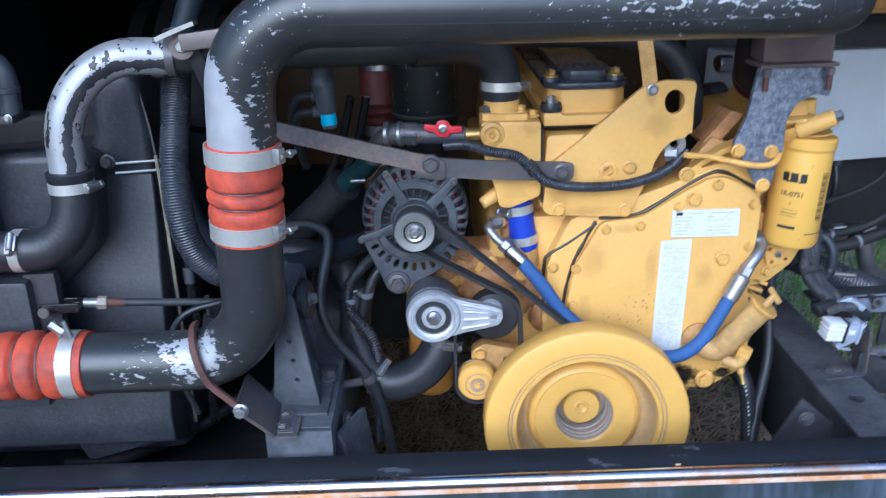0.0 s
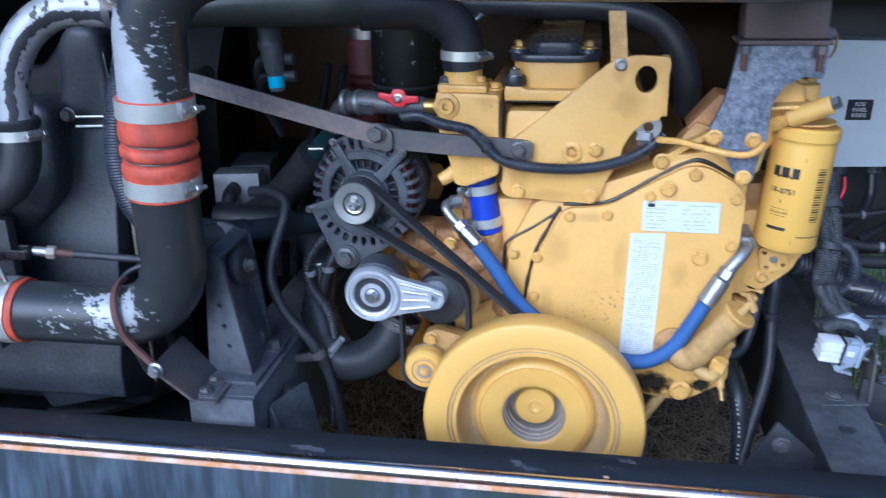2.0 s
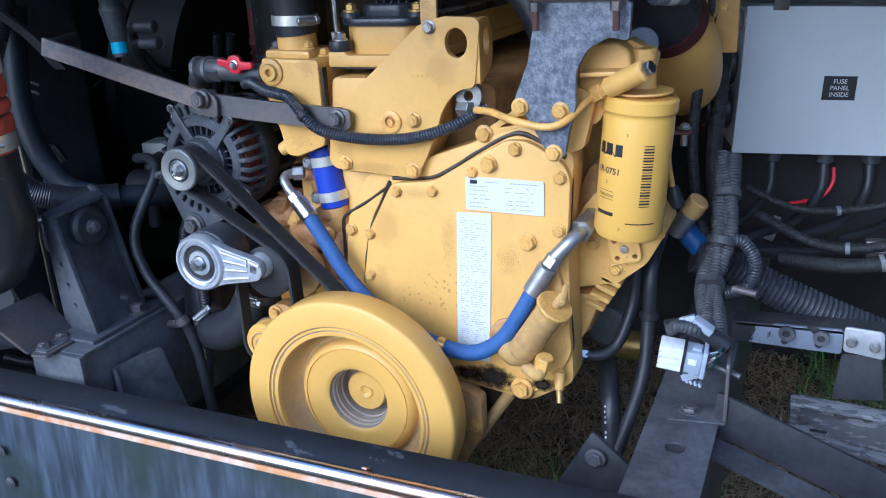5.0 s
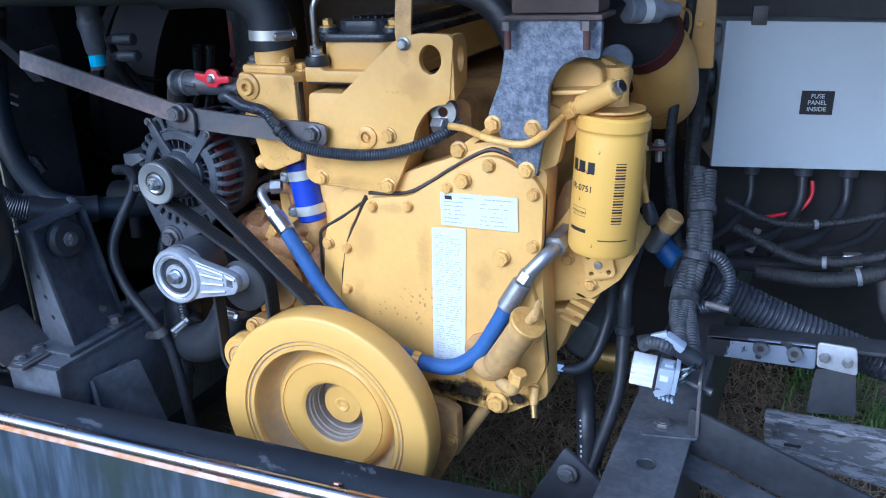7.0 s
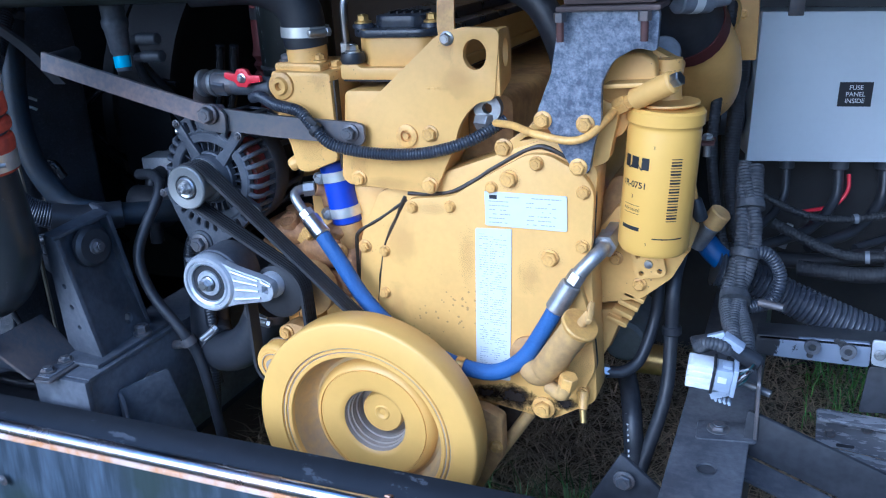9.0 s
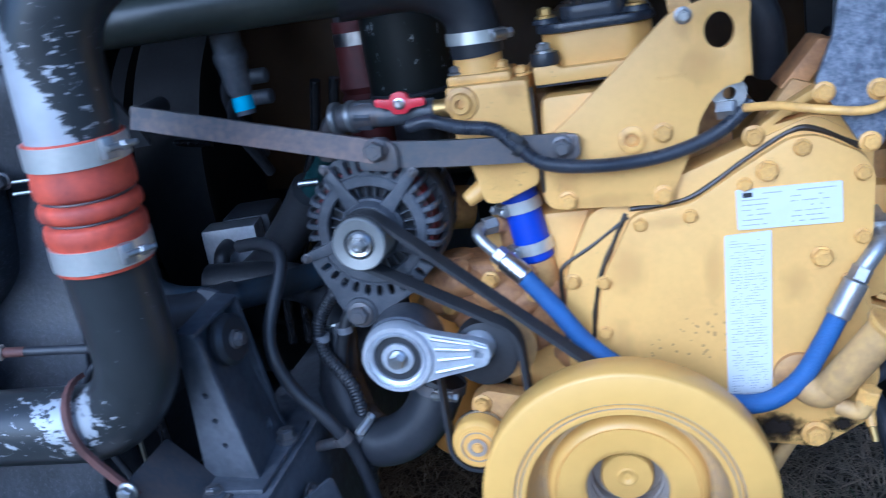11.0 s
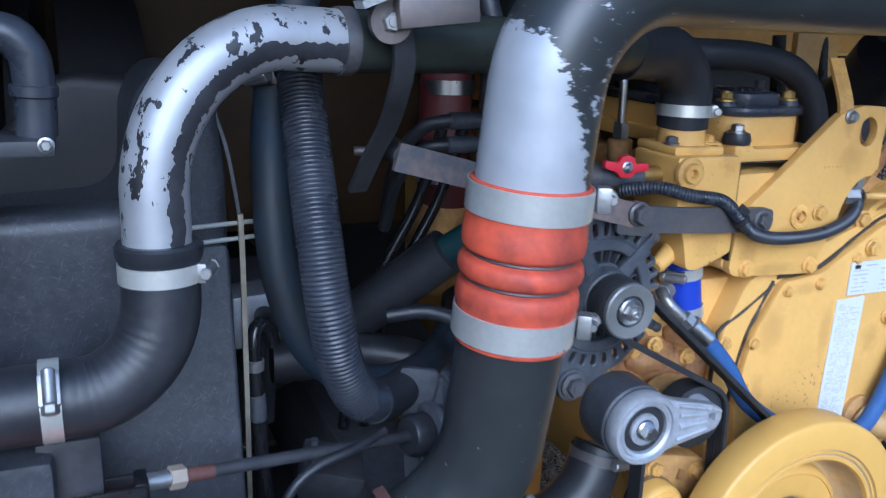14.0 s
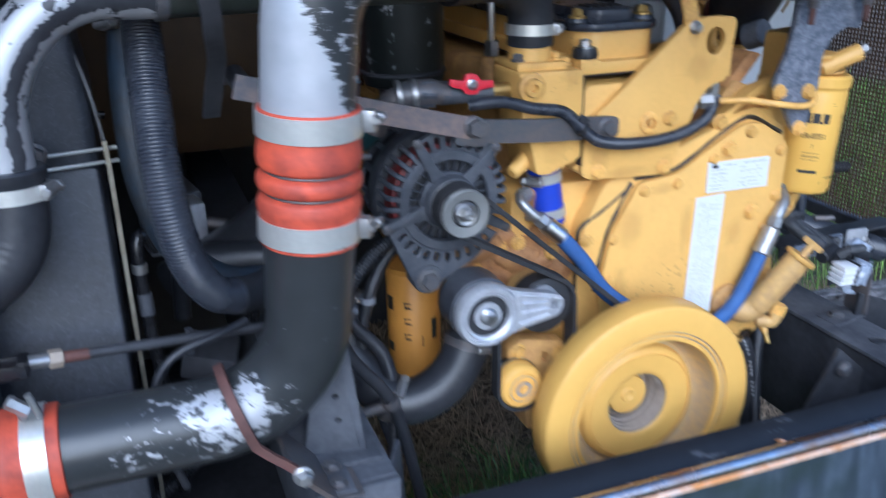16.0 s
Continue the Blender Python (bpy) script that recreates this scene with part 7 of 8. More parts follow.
part("label_band", lathe([(0.0146, 0), (0.0150, 0), (0.0150, 0.012), (0.0146, 0.012)], along((0.526, 1.303, 1.249), (0.562, 1.346, 1.246)), 26, closed=True), WHITE_LABEL, sen)
part("lead", tube([(0.561, 1.345, 1.246), (0.573, 1.36, 1.243), (0.575, 1.365, 1.225), (0.570, 1.37, 1.210)], 0.0016, 8), BRASS, sen)
tb = thing("intake_tube", (0.50, 1.42, 1.2), "black intake tube with dark red seal and yellow elbow", "pipe")
part("black_tube", tube([(0.49, 1.32, 1.28), (0.50, 1.36, 1.24), (0.515, 1.40, 1.21)], 0.045, 26), RUBBER, tb)
part("red_seal", tube([(0.513, 1.395, 1.214), (0.518, 1.41, 1.203)], 0.047, 26), DARK_RED, tb)
part("yellow_elbow", tube([(0.517, 1.408, 1.205), (0.53, 1.45, 1.17), (0.525, 1.52, 1.12), (0.50, 1.62, 1.09)], 0.043, 26), YELLOW, tb)
part("steel_cap", rod((0.492, 1.345, 1.182), (0.500, 1.318, 1.192), 0.019, seg=26, bevel=0.002), PLUG_GREY, tb)

yb = thing("body_cross_beam", (0.45, 1.72, 1.33), "faded yellow body beam across the top of the bay", "beam")
part("beam", box((1.02, 0.04, 0.150), Matrix.Translation((0.46, 1.72, 1.345)), 0.004), YELLOW_BEAM, yb)
part("beam_lip", box((1.02, 0.05, 0.006), Matrix.Translation((0.46, 1.705, 1.268)), 0.002), YELLOW_BEAM, yb)
part("drop_panel", box((0.085, 0.012, 0.15), Matrix.Translation((0.546, 1.50, 1.232)), 0.003), YELLOW_BEAM, yb)
for x in (0.522, 0.570):
    bolt(yb, (x, 1.494, 1.215), 0.005, 0.004, YELLOW_BOLT)

# ---- fuse enclosure ----
BX0, BX1, BZ0, BZ1, BYF = 0.565, 0.98, 0.992, 1.214, 1.70
fb = thing("fuse_box", (0.77, 1.75, 1.10), "light grey steel fuse enclosure with black plate", "enclosure")
part("case", box((BX1 - BX0 - 0.008, 0.12, BZ1 - BZ0 - 0.008), Matrix.Translation(((BX0 + BX1) / 2, BYF + 0.066, (BZ0 + BZ1) / 2)), 0.003), BOX_GREY, fb)
door = part("door", box((BX1 - BX0, 0.012, BZ1 - BZ0), Matrix.Translation(((BX0 + BX1) / 2, BYF + 0.004, (BZ0 + BZ1) / 2)), 0.002), BOX_GREY, fb)
sg = part("plate", box((0.048, 0.001, 0.036), Matrix.Translation((0.711, BYF - 0.0028, 1.095)), 0), PRINT_BLACK, fb, "black plate with white lettering")
for k, s in enumerate(("FUSE", "PANEL", "INSIDE")):
    text_part("lettering", s, 0.0095, front(0.711, BYF - 0.0036, 1.1048 - 0.0098 * k), PRINT_WHITE, sg)
part("latch", box((0.022, 0.008, 0.028), Matrix.Translation((0.612, BYF - 0.002, 1.222)), 0.002), DARK_STEEL, fb)
part("cable_gland", rod((0.535, 1.74, 1.19), (0.566, 1.74, 1.19), 0.016, seg=8, bevel=0.002), STEEL, fb)
for z in (1.12, 1.05):
    part("round_plug", rod((0.525, 1.76, z), (0.566, 1.76, z), 0.030, 0.032, 24, 0.003), RUBBER, fb)
for i, (x, r) in enumerate(((0.64, 0.012), (0.72, 0.015), (0.79, 0.016), (0.86, 0.012))):
    part("gland", rod((x, 1.745, BZ0 - 0.022), (x, 1.745, BZ0), r, seg=10, bevel=0.002), DARK_CAST, fb)
    part("cable", tube([(x, 1.745, BZ0 - 0.02), (x - 0.005, 1.73, BZ0 - 0.07), (x - 0.05, 1.70, BZ0 - 0.11), (x - 0.13, 1.66, BZ0 - 0.125)], r * 0.55, 10), RUBBER, fb)
part("red_cable", tube([(0.735, 1.74, BZ0 - 0.03), (0.735, 1.735, BZ0 - 0.055), (0.715, 1.73, BZ0 - 0.078), (0.66, 1.72, BZ0 - 0.088)], 0.0032, 10), RED, fb, "red cable")
fb.matrix_basis = pose(0.759, 1.786, 1.078, 0, 2.5, 17)
bp = thing("wiring_board", (0.85, 1.80, 0.98), "black mounting board with small screw holes behind the wiring", "board")
part("board", box((0.62, 0.02, 0.50), Matrix.Translation((0.83, 1.86, 1.02)), 0.004), WALL_BLACK, bp)
for k in range(16):
    part("screw_hole", lathe([(0.002, 0), (0.0042, 0), (0.0042, 0.0008), (0.002, 0.0008)], front(0.60 + 0.056 * (k % 8), 1.8485, 0.86 + 0.05 * (k // 8)), 10, closed=True), BELT, bp)
part("relay", box((0.018, 0.014, 0.030), pose(0.634, 1.842, 0.800, 0, 18, 0), 0.002), PLUG_GREY, bp)
part("relay_tab", box((0.012, 0.004, 0.014), pose(0.641, 1.842, 0.822, 0, 18, 0), 0.001), FITTING, bp)
fit = thing("hydraulic_coupling", (0.82, 1.65, 0.85), "bright steel hydraulic coupling with black hose", "fitting")
part("nut", rod((0.776, 1.65, 0.848), (0.803, 1.65, 0.850), 0.017, seg=6, bevel=0.002), FITTING, fit)
part("sleeve", rod((0.803, 1.65, 0.850), (0.832, 1.65, 0.851), 0.0175, seg=20, bevel=0.002), RUBBER, fit)
part("collar", rod((0.832, 1.65, 0.851), (0.858, 1.65, 0.852), 0.017, seg=6, bevel=0.002), FITTING, fit)
part("elbow", tube([(0.836, 1.645, 0.84), (0.842, 1.64, 0.815), (0.850, 1.64, 0.785), (0.872, 1.65, 0.755), (0.91, 1.66, 0.74)], 0.017, 18), DARK_STEEL, fit)
part("hose", tube([(0.778, 1.65, 0.848), (0.74, 1.65, 0.845), (0.68, 1.66, 0.83), (0.61, 1.68, 0.82)], 0.012, 14), RUBBER, fit)

# ---- right chassis rail, cross beam and wiring ----
rr = thing("chassis_rail", (0.59, 1.2, 0.75), "dusty black steel chassis rail with grey scuffed top", "chassis rail", "chassis rails")
part("rail", box((0.074, 1.40, 0.17), Matrix.Translation((0.585, 1.72, 0.695)), 0.006), BLACK_PAINT, rr)
part("rail_top", box((0.078, 1.40, 0.006), Matrix.Translation((0.585, 1.72, 0.783)), 0.0015), GREY_DUST, rr)
part("hole_rim", lathe([(0, 0.0005), (0.009, 0.0005), (0.0105, 0.002), (0.0105, 0)], Matrix.Translation((0.586, 1.118, 0.786)), 22), BLACK_PAINT, rr)
part("front_web", slab((0.425, 1.10, 0.66), (0.556, 1.10, 0.66), (0.551, 1.10, 0.756), (0.500, 1.10, 0.800), 0.006), BLACK_PAINT, rr)
bolt(rr, (0.505, 1.094, 0.772), 0.009, 0.007, DARK_STEEL)
part("top_clip", slab((0.568, 1.175, 0.788), (0.632, 1.185, 0.788), (0.630, 1.225, 0.788), (0.566, 1.215, 0.788), 0.004), GREY_DUST, rr)
part("clip_side", slab((0.632, 1.185, 0.788), (0.630, 1.225, 0.788), (0.630, 1.225, 0.87), (0.632, 1.185, 0.86), 0.004), DARK_STEEL, rr)
bolt(rr, (0.590, 1.200, 0.788), 0.010, 0.006, DARK_STEEL, (0, 0, 1))
bm_t = thing("cross_beam", (0.72, 1.36, 0.83), "black steel cross beam with worn holes and pale plate", "beam")
part("beam", slab((0.619, 1.36, 0.809), (0.748, 1.36, 0.808), (0.748, 1.36, 0.8405), (0.617, 1.36, 0.8355), 0.006), WORN_BEAM, bm_t)
part("flange", slab((0.617, 1.36, 0.836), (0.866, 1.36, 0.843), (0.866, 1.4, 0.843), (0.617, 1.4, 0.836), 0.005), BLACK_PAINT, bm_t)
for cc in ((0.683, 1.353, 0.832), (0.723, 1.353, 0.831)):
    part("bushing", lathe([(0.0045, 0), (0.0095, 0), (0.0095, 0.005), (0.0045, 0.005)], front(*cc), 18, closed=True), GREY_DUST, bm_t)
    part("bushing_core", lathe([(0, 0), (0.0045, 0), (0.0045, 0.001), (0, 0.001)], front(*cc), 14), BELT, bm_t)
for k, cc in enumerate(((0.71, 1.355, 0.841), (0.716, 1.355, 0.838), (0.681, 1.355, 0.818), (0.721, 1.355, 0.82))):
    part("paint_patch", lathe([(0, 0), (0.004 + 0.001 * (k % 2), 0), (0.0035, 0.0005), (0, 0.0006)], front(*cc), 9), BELT, bm_t, "patch of old black paint")
part("pale_plate", slab((0.749, 1.352, 0.816), (0.796, 1.352, 0.811), (0.792, 1.352, 0.847), (0.748, 1.352, 0.849), 0.004), ALUMINIUM, bm_t)
bolt(bm_t, (0.757, 1.348, 0.832), 0.0060, 0.005, FITTING, washer=1.1)
bolt(bm_t, (0.783, 1.348, 0.829), 0.0060, 0.005, FITTING, washer=1.1)
part("drop_plate", slab((0.743, 1.37, 0.74), (0.802, 1.37, 0.746), (0.795, 1.37, 0.805), (0.749, 1.37, 0.805), 0.005), BLACK_PAINT, bm_t)
ch = thing("grey_channel", (0.78, 1.36, 0.72), "weathered grey steel channel section", "beam")
part("web", slab((0.697, 1.36, 0.693), (0.899, 1.36, 0.67), (0.892, 1.36, 0.735), (0.695, 1.36, 0.742), 0.005), WORN_CHANNEL, ch)
part("top_flange", slab((0.695, 1.338, 0.743), (0.892, 1.338, 0.736), (0.892, 1.36, 0.736), (0.695, 1.36, 0.743), 0.005), WORN_CHANNEL, ch)
part("bottom_flange", slab((0.697, 1.338, 0.693), (0.899, 1.338, 0.67), (0.899, 1.36, 0.67), (0.697, 1.36, 0.693), 0.005), WORN_CHANNEL, ch)
part("slot", slab((0.721, 1.354, 0.701), (0.742, 1.354, 0.701), (0.742, 1.354, 0.697), (0.721, 1.354, 0.697), 0.001, bevel=0), BELT, ch)
for cc in ((0.754, 1.354, 0.727), (0.786, 1.354, 0.728), (0.713, 1.354, 0.714)):
    bolt(ch, cc, 0.0062, 0.0025, DARK_STEEL, washer=1.1)
dg = thing("diagonal_brace", (0.72, 1.2, 0.74), "black steel diagonal brace angled off the rail", "beam")
part("upper_leaf", slab((0.616, 1.19, 0.770), (1.05, 1.19, 0.605), (1.05, 1.19, 0.658), (0.620, 1.19, 0.823), 0.006), BLACK_PAINT, dg)
part("lower_leaf", slab((0.616, 1.150, 0.766), (1.05, 1.150, 0.601), (1.05, 1.188, 0.604), (0.616, 1.188, 0.769), 0.005), GREY_DUST, dg)

cg = thing("corrugated_duct", (0.70, 1.45, 0.83), "wide black corrugated duct running under the wiring", "hose")
part("duct", tube([(0.56, 1.40, 0.905), (0.60, 1.41, 0.892), (0.65, 1.42, 0.866), (0.74, 1.43, 0.826), (0.82, 1.44, 0.795), (0.95, 1.46, 0.745)], 0.0235, 26, pitch=0.007, depth=0.0035), PLASTIC, cg)
wr = thing("taped_wiring_loom", (0.6, 1.25, 0.9), "taped black wiring loom with white and grey plugs", "wiring")
spine = spline([(0.592, 1.41, 1.04), (0.600, 1.37, 0.985), (0.597, 1.345, 0.935), (0.592, 1.315, 0.900), (0.601, 1.26, 0.880), (0.612, 1.222, 0.862)], 0.012)
for nm, turn, r0 in (("main_loom", 0.0, 0.0100), ("side_loom", 2.1, 0.0090), ("back_loom", 4.2, 0.0088)):
    pts = []
    for i, c in enumerate(spine):
        a = turn + 5.2 * i / (len(spine) - 1)
        pts.append(c + Vector((math.cos(a), 0.5 * math.sin(a), 0.35 * math.sin(a))) * 0.0088)
    part(nm, tube(pts, lambda t, r0=r0, turn=turn: r0 * (1 + 0.10 * noise.noise(Vector((t * 22, turn, 0)))), 14, pitch=0.0042, depth=0.0011), LOOM_TAPE, wr)
for k in (4, 9, 14):
    if k < len(spine) - 1:
        part("tape_wrap", tube([spine[k] - Vector((0, 0, 0.0)), spine[k].lerp(spine[k + 1], 0.8)], 0.0178, 18, 0.003), LOOM_TAPE, wr)
part("loop_conduit", tube([(0.604, 1.35, 0.95), (0.625, 1.355, 0.945), (0.640, 1.355, 0.918), (0.632, 1.345, 0.890), (0.605, 1.32, 0.888)], 0.0085, 14, pitch=0.004, depth=0.0012), PLASTIC, wr)
part("black_boot", rod((0.556, 1.212, 0.882), (0.586, 1.22, 0.890), 0.011, 0.009, 14, 0.002), RUBBER, wr)
part("black_boot", rod((0.600, 1.21, 0.880), (0.628, 1.23, 0.862), 0.010, 0.009, 14, 0.002), RUBBER, wr)
rng = random.Random(11)
PM = pose(0.583, 1.182, 0.866, 6, 7, 5)
pg = part("plug", box((0.026, 0.022, 0.030), PM @ Matrix.Translation((-0.012, 0, 0)), 0.002), PLUG_WHITE, wr, "white ribbed plug")
for j in range(4):
    part("plug_rib", box((0.030, 0.025, 0.0056), PM @ Matrix.Translation((-0.013, 0, -0.0114 + 0.0076 * j)), 0.0014), PLUG_WHITE, pg)
mate = part("plug", box((0.018, 0.024, 0.027), PM @ Matrix.Translation((0.010, 0, 0)), 0.002), PLUG_PALE, wr, "pale blue-grey plug")
part("plug_flange", box((0.005, 0.027, 0.034), PM @ Matrix.Translation((0.0215, 0, 0)), 0.0012), PLUG_PALE, mate)
part("plug_window", box((0.009, 0.002, 0.007), PM @ Matrix.Translation((0.009, -0.0125, 0.002)), 0.0005), PLUG_WHITE, mate)
for z in (-0.0165, 0.0165):
    part("plug_latch", box((0.010, 0.010, 0.004), PM @ Matrix.Translation((0.012, -0.004, z)), 0.001), PLUG_PALE, mate)
part("cable_tie", box((0.0034, 0.0275, 0.0345), PM @ Matrix.Translation((-0.0005, 0, 0)), 0.001), BELT, wr, "black cable tie")
part("coil_boot", tube([(0.566, 1.19, 0.893), (0.575, 1.178, 0.904), (0.590, 1.176, 0.903), (0.598, 1.186, 0.895)], 0.0072, 14, pitch=0.0036, depth=0.0010), LOOM_TAPE, wr)
part("boot", rod((0.596, 1.190, 0.899), (0.626, 1.200, 0.876), 0.0088, 0.0102, 16, 0.002), RUBBER, wr)
part("grey_clip", box((0.024, 0.012, 0.009), pose(0.601, 1.184, 0.905, 10, 32, 0), 0.0015), PLUG_PALE, wr, "broken grey clip")
part("grey_clip", box((0.018, 0.012, 0.010), pose(0.584, 1.186, 0.908, -14, -18, 10), 0.0015), PLUG_PALE, wr)
part("lower_clip", box((0.026, 0.014, 0.009), pose(0.592, 1.192, 0.841, 0, -22, 0), 0.0015), PLUG_PALE, wr)
for k in range(4):
    part("clip_tooth", box((0.0030, 0.010, 0.005), pose(0.586 + 0.0048 * k, 1.190, 0.833 - 0.001 * k, 0, -22, 0), 0.0006), PLUG_PALE, wr)
for k in range(10):
    a = PM @ Vector((0.023, rng.uniform(-0.010, 0.004), -0.012 + 0.0026 * k))
    b = Vector((0.621 + rng.uniform(-0.004, 0.003), 1.192, 0.872 + rng.uniform(-0.008, 0.008)))
    mid = a.lerp(b, 0.5) + Vector((rng.uniform(0, 0.004), -0.006, rng.uniform(-0.006, 0.008)))
    part("thin_wire", tube([a, mid, b], 0.0011, 6), (DARK_RED, PLUG_WHITE, TEAL, PRINT_BLACK, PLUG_GREY)[k % 5], wr)
part("stud_rod", rod((0.605, 1.215, 0.845), (0.642, 1.205, 0.838), 0.0045, seg=10), DARK_STEEL, wr)
part("stud_rod", rod((0.62, 1.30, 0.905), (0.648, 1.29, 0.905), 0.0045, seg=10), DARK_STEEL, wr)

# cables and hoses beneath the enclosure
for k, (pts, r, lab) in enumerate((
        ([(0.56, 1.50, 1.30), (0.555, 1.48, 1.20), (0.545, 1.46, 1.10), (0.545, 1.45, 1.03), (0.560, 1.43, 0.95), (0.585, 1.40, 0.89)], 0.007, "black loom running down beside the enclosure"),
        ([(0.57, 1.60, 1.30), (0.565, 1.58, 1.15), (0.56, 1.56, 1.0), (0.575, 1.52, 0.90)], 0.011, "black cable running down beside the enclosure"),
        ([(0.62, 1.62, 0.90), (0.72, 1.60, 0.865), (0.82, 1.60, 0.88), (0.90, 1.62, 0.93), (0.97, 1.65, 1.02)], 0.008, "black corrugated cable under the enclosure"),
        ([(0.66, 1.60, 0.84), (0.76, 1.58, 0.845), (0.88, 1.60, 0.87), (1.0, 1.62, 0.86)], 0.0115, "thick black cable under the enclosure"),
        ([(0.60, 1.66, 0.93), (0.68, 1.66, 0.90), (0.78, 1.68, 0.905), (0.88, 1.70, 0.94), (0.92, 1.72, 1.0)], 0.006, "thin black cable under the enclosure"))):
    t = thing("cable_run", pts[0], lab, "cable", "cables in the bay")
    part("cable", tube(pts, r, 14, pitch=0.004, depth=0.0005), BELT, t)
    part("cable_tie", lathe([(r, -0.003), (r + 0.0015, -0.003), (r + 0.0015, 0.003), (r, 0.003)], along(spline(pts, 0.01)[14], spline(pts, 0.01)[15]), 16, closed=True), PLUG_GREY, t)

hr = thing("printed_hydraulic_hose", (0.48, 1.25, 0.7), "thick black hydraulic hose with pale printed line", "hose")
hp_pts = [(0.462, 1.33, 0.770), (0.472, 1.30, 0.762), (0.482, 1.268, 0.735), (0.487, 1.25, 0.68), (0.480, 1.23, 0.60), (0.46, 1.20, 0.50)]
part("hose", tube(hp_pts, 0.0125, 18), RUBBER, hr)
for k, p in enumerate(spline(hp_pts, 0.0065)[6:40]):
    if k % 5 != 4:
        part("print_bar", box((0.0022, 0.001, 0.0042), pose(p.x - 0.004, p.y - 0.0124, p.z, 15, 0, 0), 0), PRINT_WHITE, hr)
hr2 = thing("drain_hose", (0.53, 1.3, 0.75), "black drain hose hanging beside the rail", "hose")
part("hose", tube([(0.524, 1.36, 0.95), (0.521, 1.31, 0.915), (0.521, 1.30, 0.851), (0.519, 1.28, 0.776), (0.498, 1.25, 0.69), (0.47, 1.2, 0.58)], 0.0085, 14), RUBBER, hr2)
part("hose_clip", rod((0.521, 1.303, 0.862), (0.5215, 1.302, 0.850), 0.012, seg=16, bevel=0.002), RUBBER, hr2)
hr3 = thing("drain_hose", (0.5, 1.3, 0.8), "black hose with brass end turning under the pump", "hose")
part("hose", tube([(0.448, 1.262, 0.808), (0.470, 1.27, 0.808), (0.487, 1.285, 0.822), (0.500, 1.305, 0.87), (0.504, 1.31, 0.925), (0.508, 1.33, 0.97)], 0.0075, 14), RUBBER, hr3)
part("end_nut", rod((0.436, 1.258, 0.812), (0.452, 1.264, 0.808), 0.0085, seg=6, bevel=0.001), STEEL, hr3)
bq = thing("blue_fuel_hose", (0.57, 1.42, 0.96), "old blue hose with yellow-taped steel end", "hose")
part("hose", tube([(0.545, 1.415, 0.935), (0.562, 1.41, 0.918), (0.59, 1.42, 0.895)], 0.015, 18), FUEL_BLUE, bq)
part("end_fitting", rod((0.534, 1.395, 0.936), (0.554, 1.388, 0.968), 0.0122, seg=16, bevel=0.002), FITTING, bq)
part("yellow_tape", rod((0.553, 1.389, 0.967), (0.566, 1.385, 0.987), 0.0138, seg=18, bevel=0.002), WORN_YELLOW, bq)
ex = thing("exhaust_canister", (0.50, 1.55, 0.80), "dull grey canister with brass band under the engine", "canister")
part("body", rod((0.443, 1.40, 0.783), (0.443, 1.52, 0.783), 0.030, seg=32, bevel=0.005), CANISTER_GREY, ex)
part("brass_band", rod((0.452, 1.44, 0.742), (0.50, 1.44, 0.742), 0.022, seg=32, bevel=0.003), BRASS, ex)

# more hoses and fittings deep in the bay
for k, o in enumerate((0.0, 0.024)):
    sh = thing("shiny_thin_hose", (-0.18 + o, 1.36, 1.05), "thin glossy black hose behind the alternator", "hose", "thin black hoses")
    part("hose", tube([(-0.128 + o, 1.35, 1.20), (-0.150 + o, 1.36, 1.12), (-0.195 + o, 1.365, 1.03), (-0.225 + o, 1.36, 0.95), (-0.235 + o, 1.36, 0.86)], 0.0065, 12), GLOSS_RUBBER, sh)
for z, y in ((1.223, 1.236), (1.200, 1.240)):
    sf = thing("hose_fitting", (-0.155, y, z), "grey crimped hose fitting with black hose", "fitting", "grey hose fittings")
    part("crimp", rod((-0.172, y, z), (-0.140, y, z), 0.0082, seg=16, bevel=0.0015), DARK_CAST, sf)
    part("hose", tube([(-0.170, y, z), (-0.192, y + 0.01, z - 0.006), (-0.206, y + 0.04, z - 0.04), (-0.200, y + 0.09, z - 0.10)], 0.0065, 12), RUBBER, sf)
tp = thing("overhead_hose", (0.3, 1.32, 1.27), "black rubber hose arching over the valve cover", "hose")
part("hose", tube([(0.06, 1.36, 1.285), (0.18, 1.335, 1.283), (0.28, 1.33, 1.278), (0.345, 1.325, 1.255), (0.378, 1.325, 1.20), (0.385, 1.34, 1.14)], 0.0180, 20), RUBBER, tp)
dip = thing("dipstick_tube", (0.088, 1.33, 1.20), "bright bent steel tube with hexagon nut", "tube")
part("rod", tube([(0.088, 1.33, 1.180), (0.087, 1.33, 1.235), (0.088, 1.332, 1.256), (0.098, 1.34, 1.270), (0.125, 1.36, 1.274)], 0.0048, 12, 0.004), STEEL, dip)
part("nut", rod((0.088, 1.33, 1.186), (0.088, 1.33, 1.205), 0.0095, seg=6, bevel=0.001), STEEL, dip)
part("foot_boss", rod((0.088, 1.33, 1.14), (0.088, 1.33, 1.186), 0.014, seg=20, bevel=0.002), YELLOW_CAST, dip)
fh2 = thing("floor_conduit", (-0.45, 1.25, 0.67), "black ribbed conduit lying along the frame", "cable")
part("conduit", tube([(-0.62, 1.26, 0.635), (-0.53, 1.25, 0.645), (-0.445, 1.25, 0.677), (-0.37, 1.25, 0.714), (-0.32, 1.26, 0.75)], 0.009, 14, pitch=0.004, depth=0.001), RUBBER, fh2)
cr = thing("cross_plate", (-0.45, 1.25, 0.62), "dusty black steel plate below the cooler", "plate")
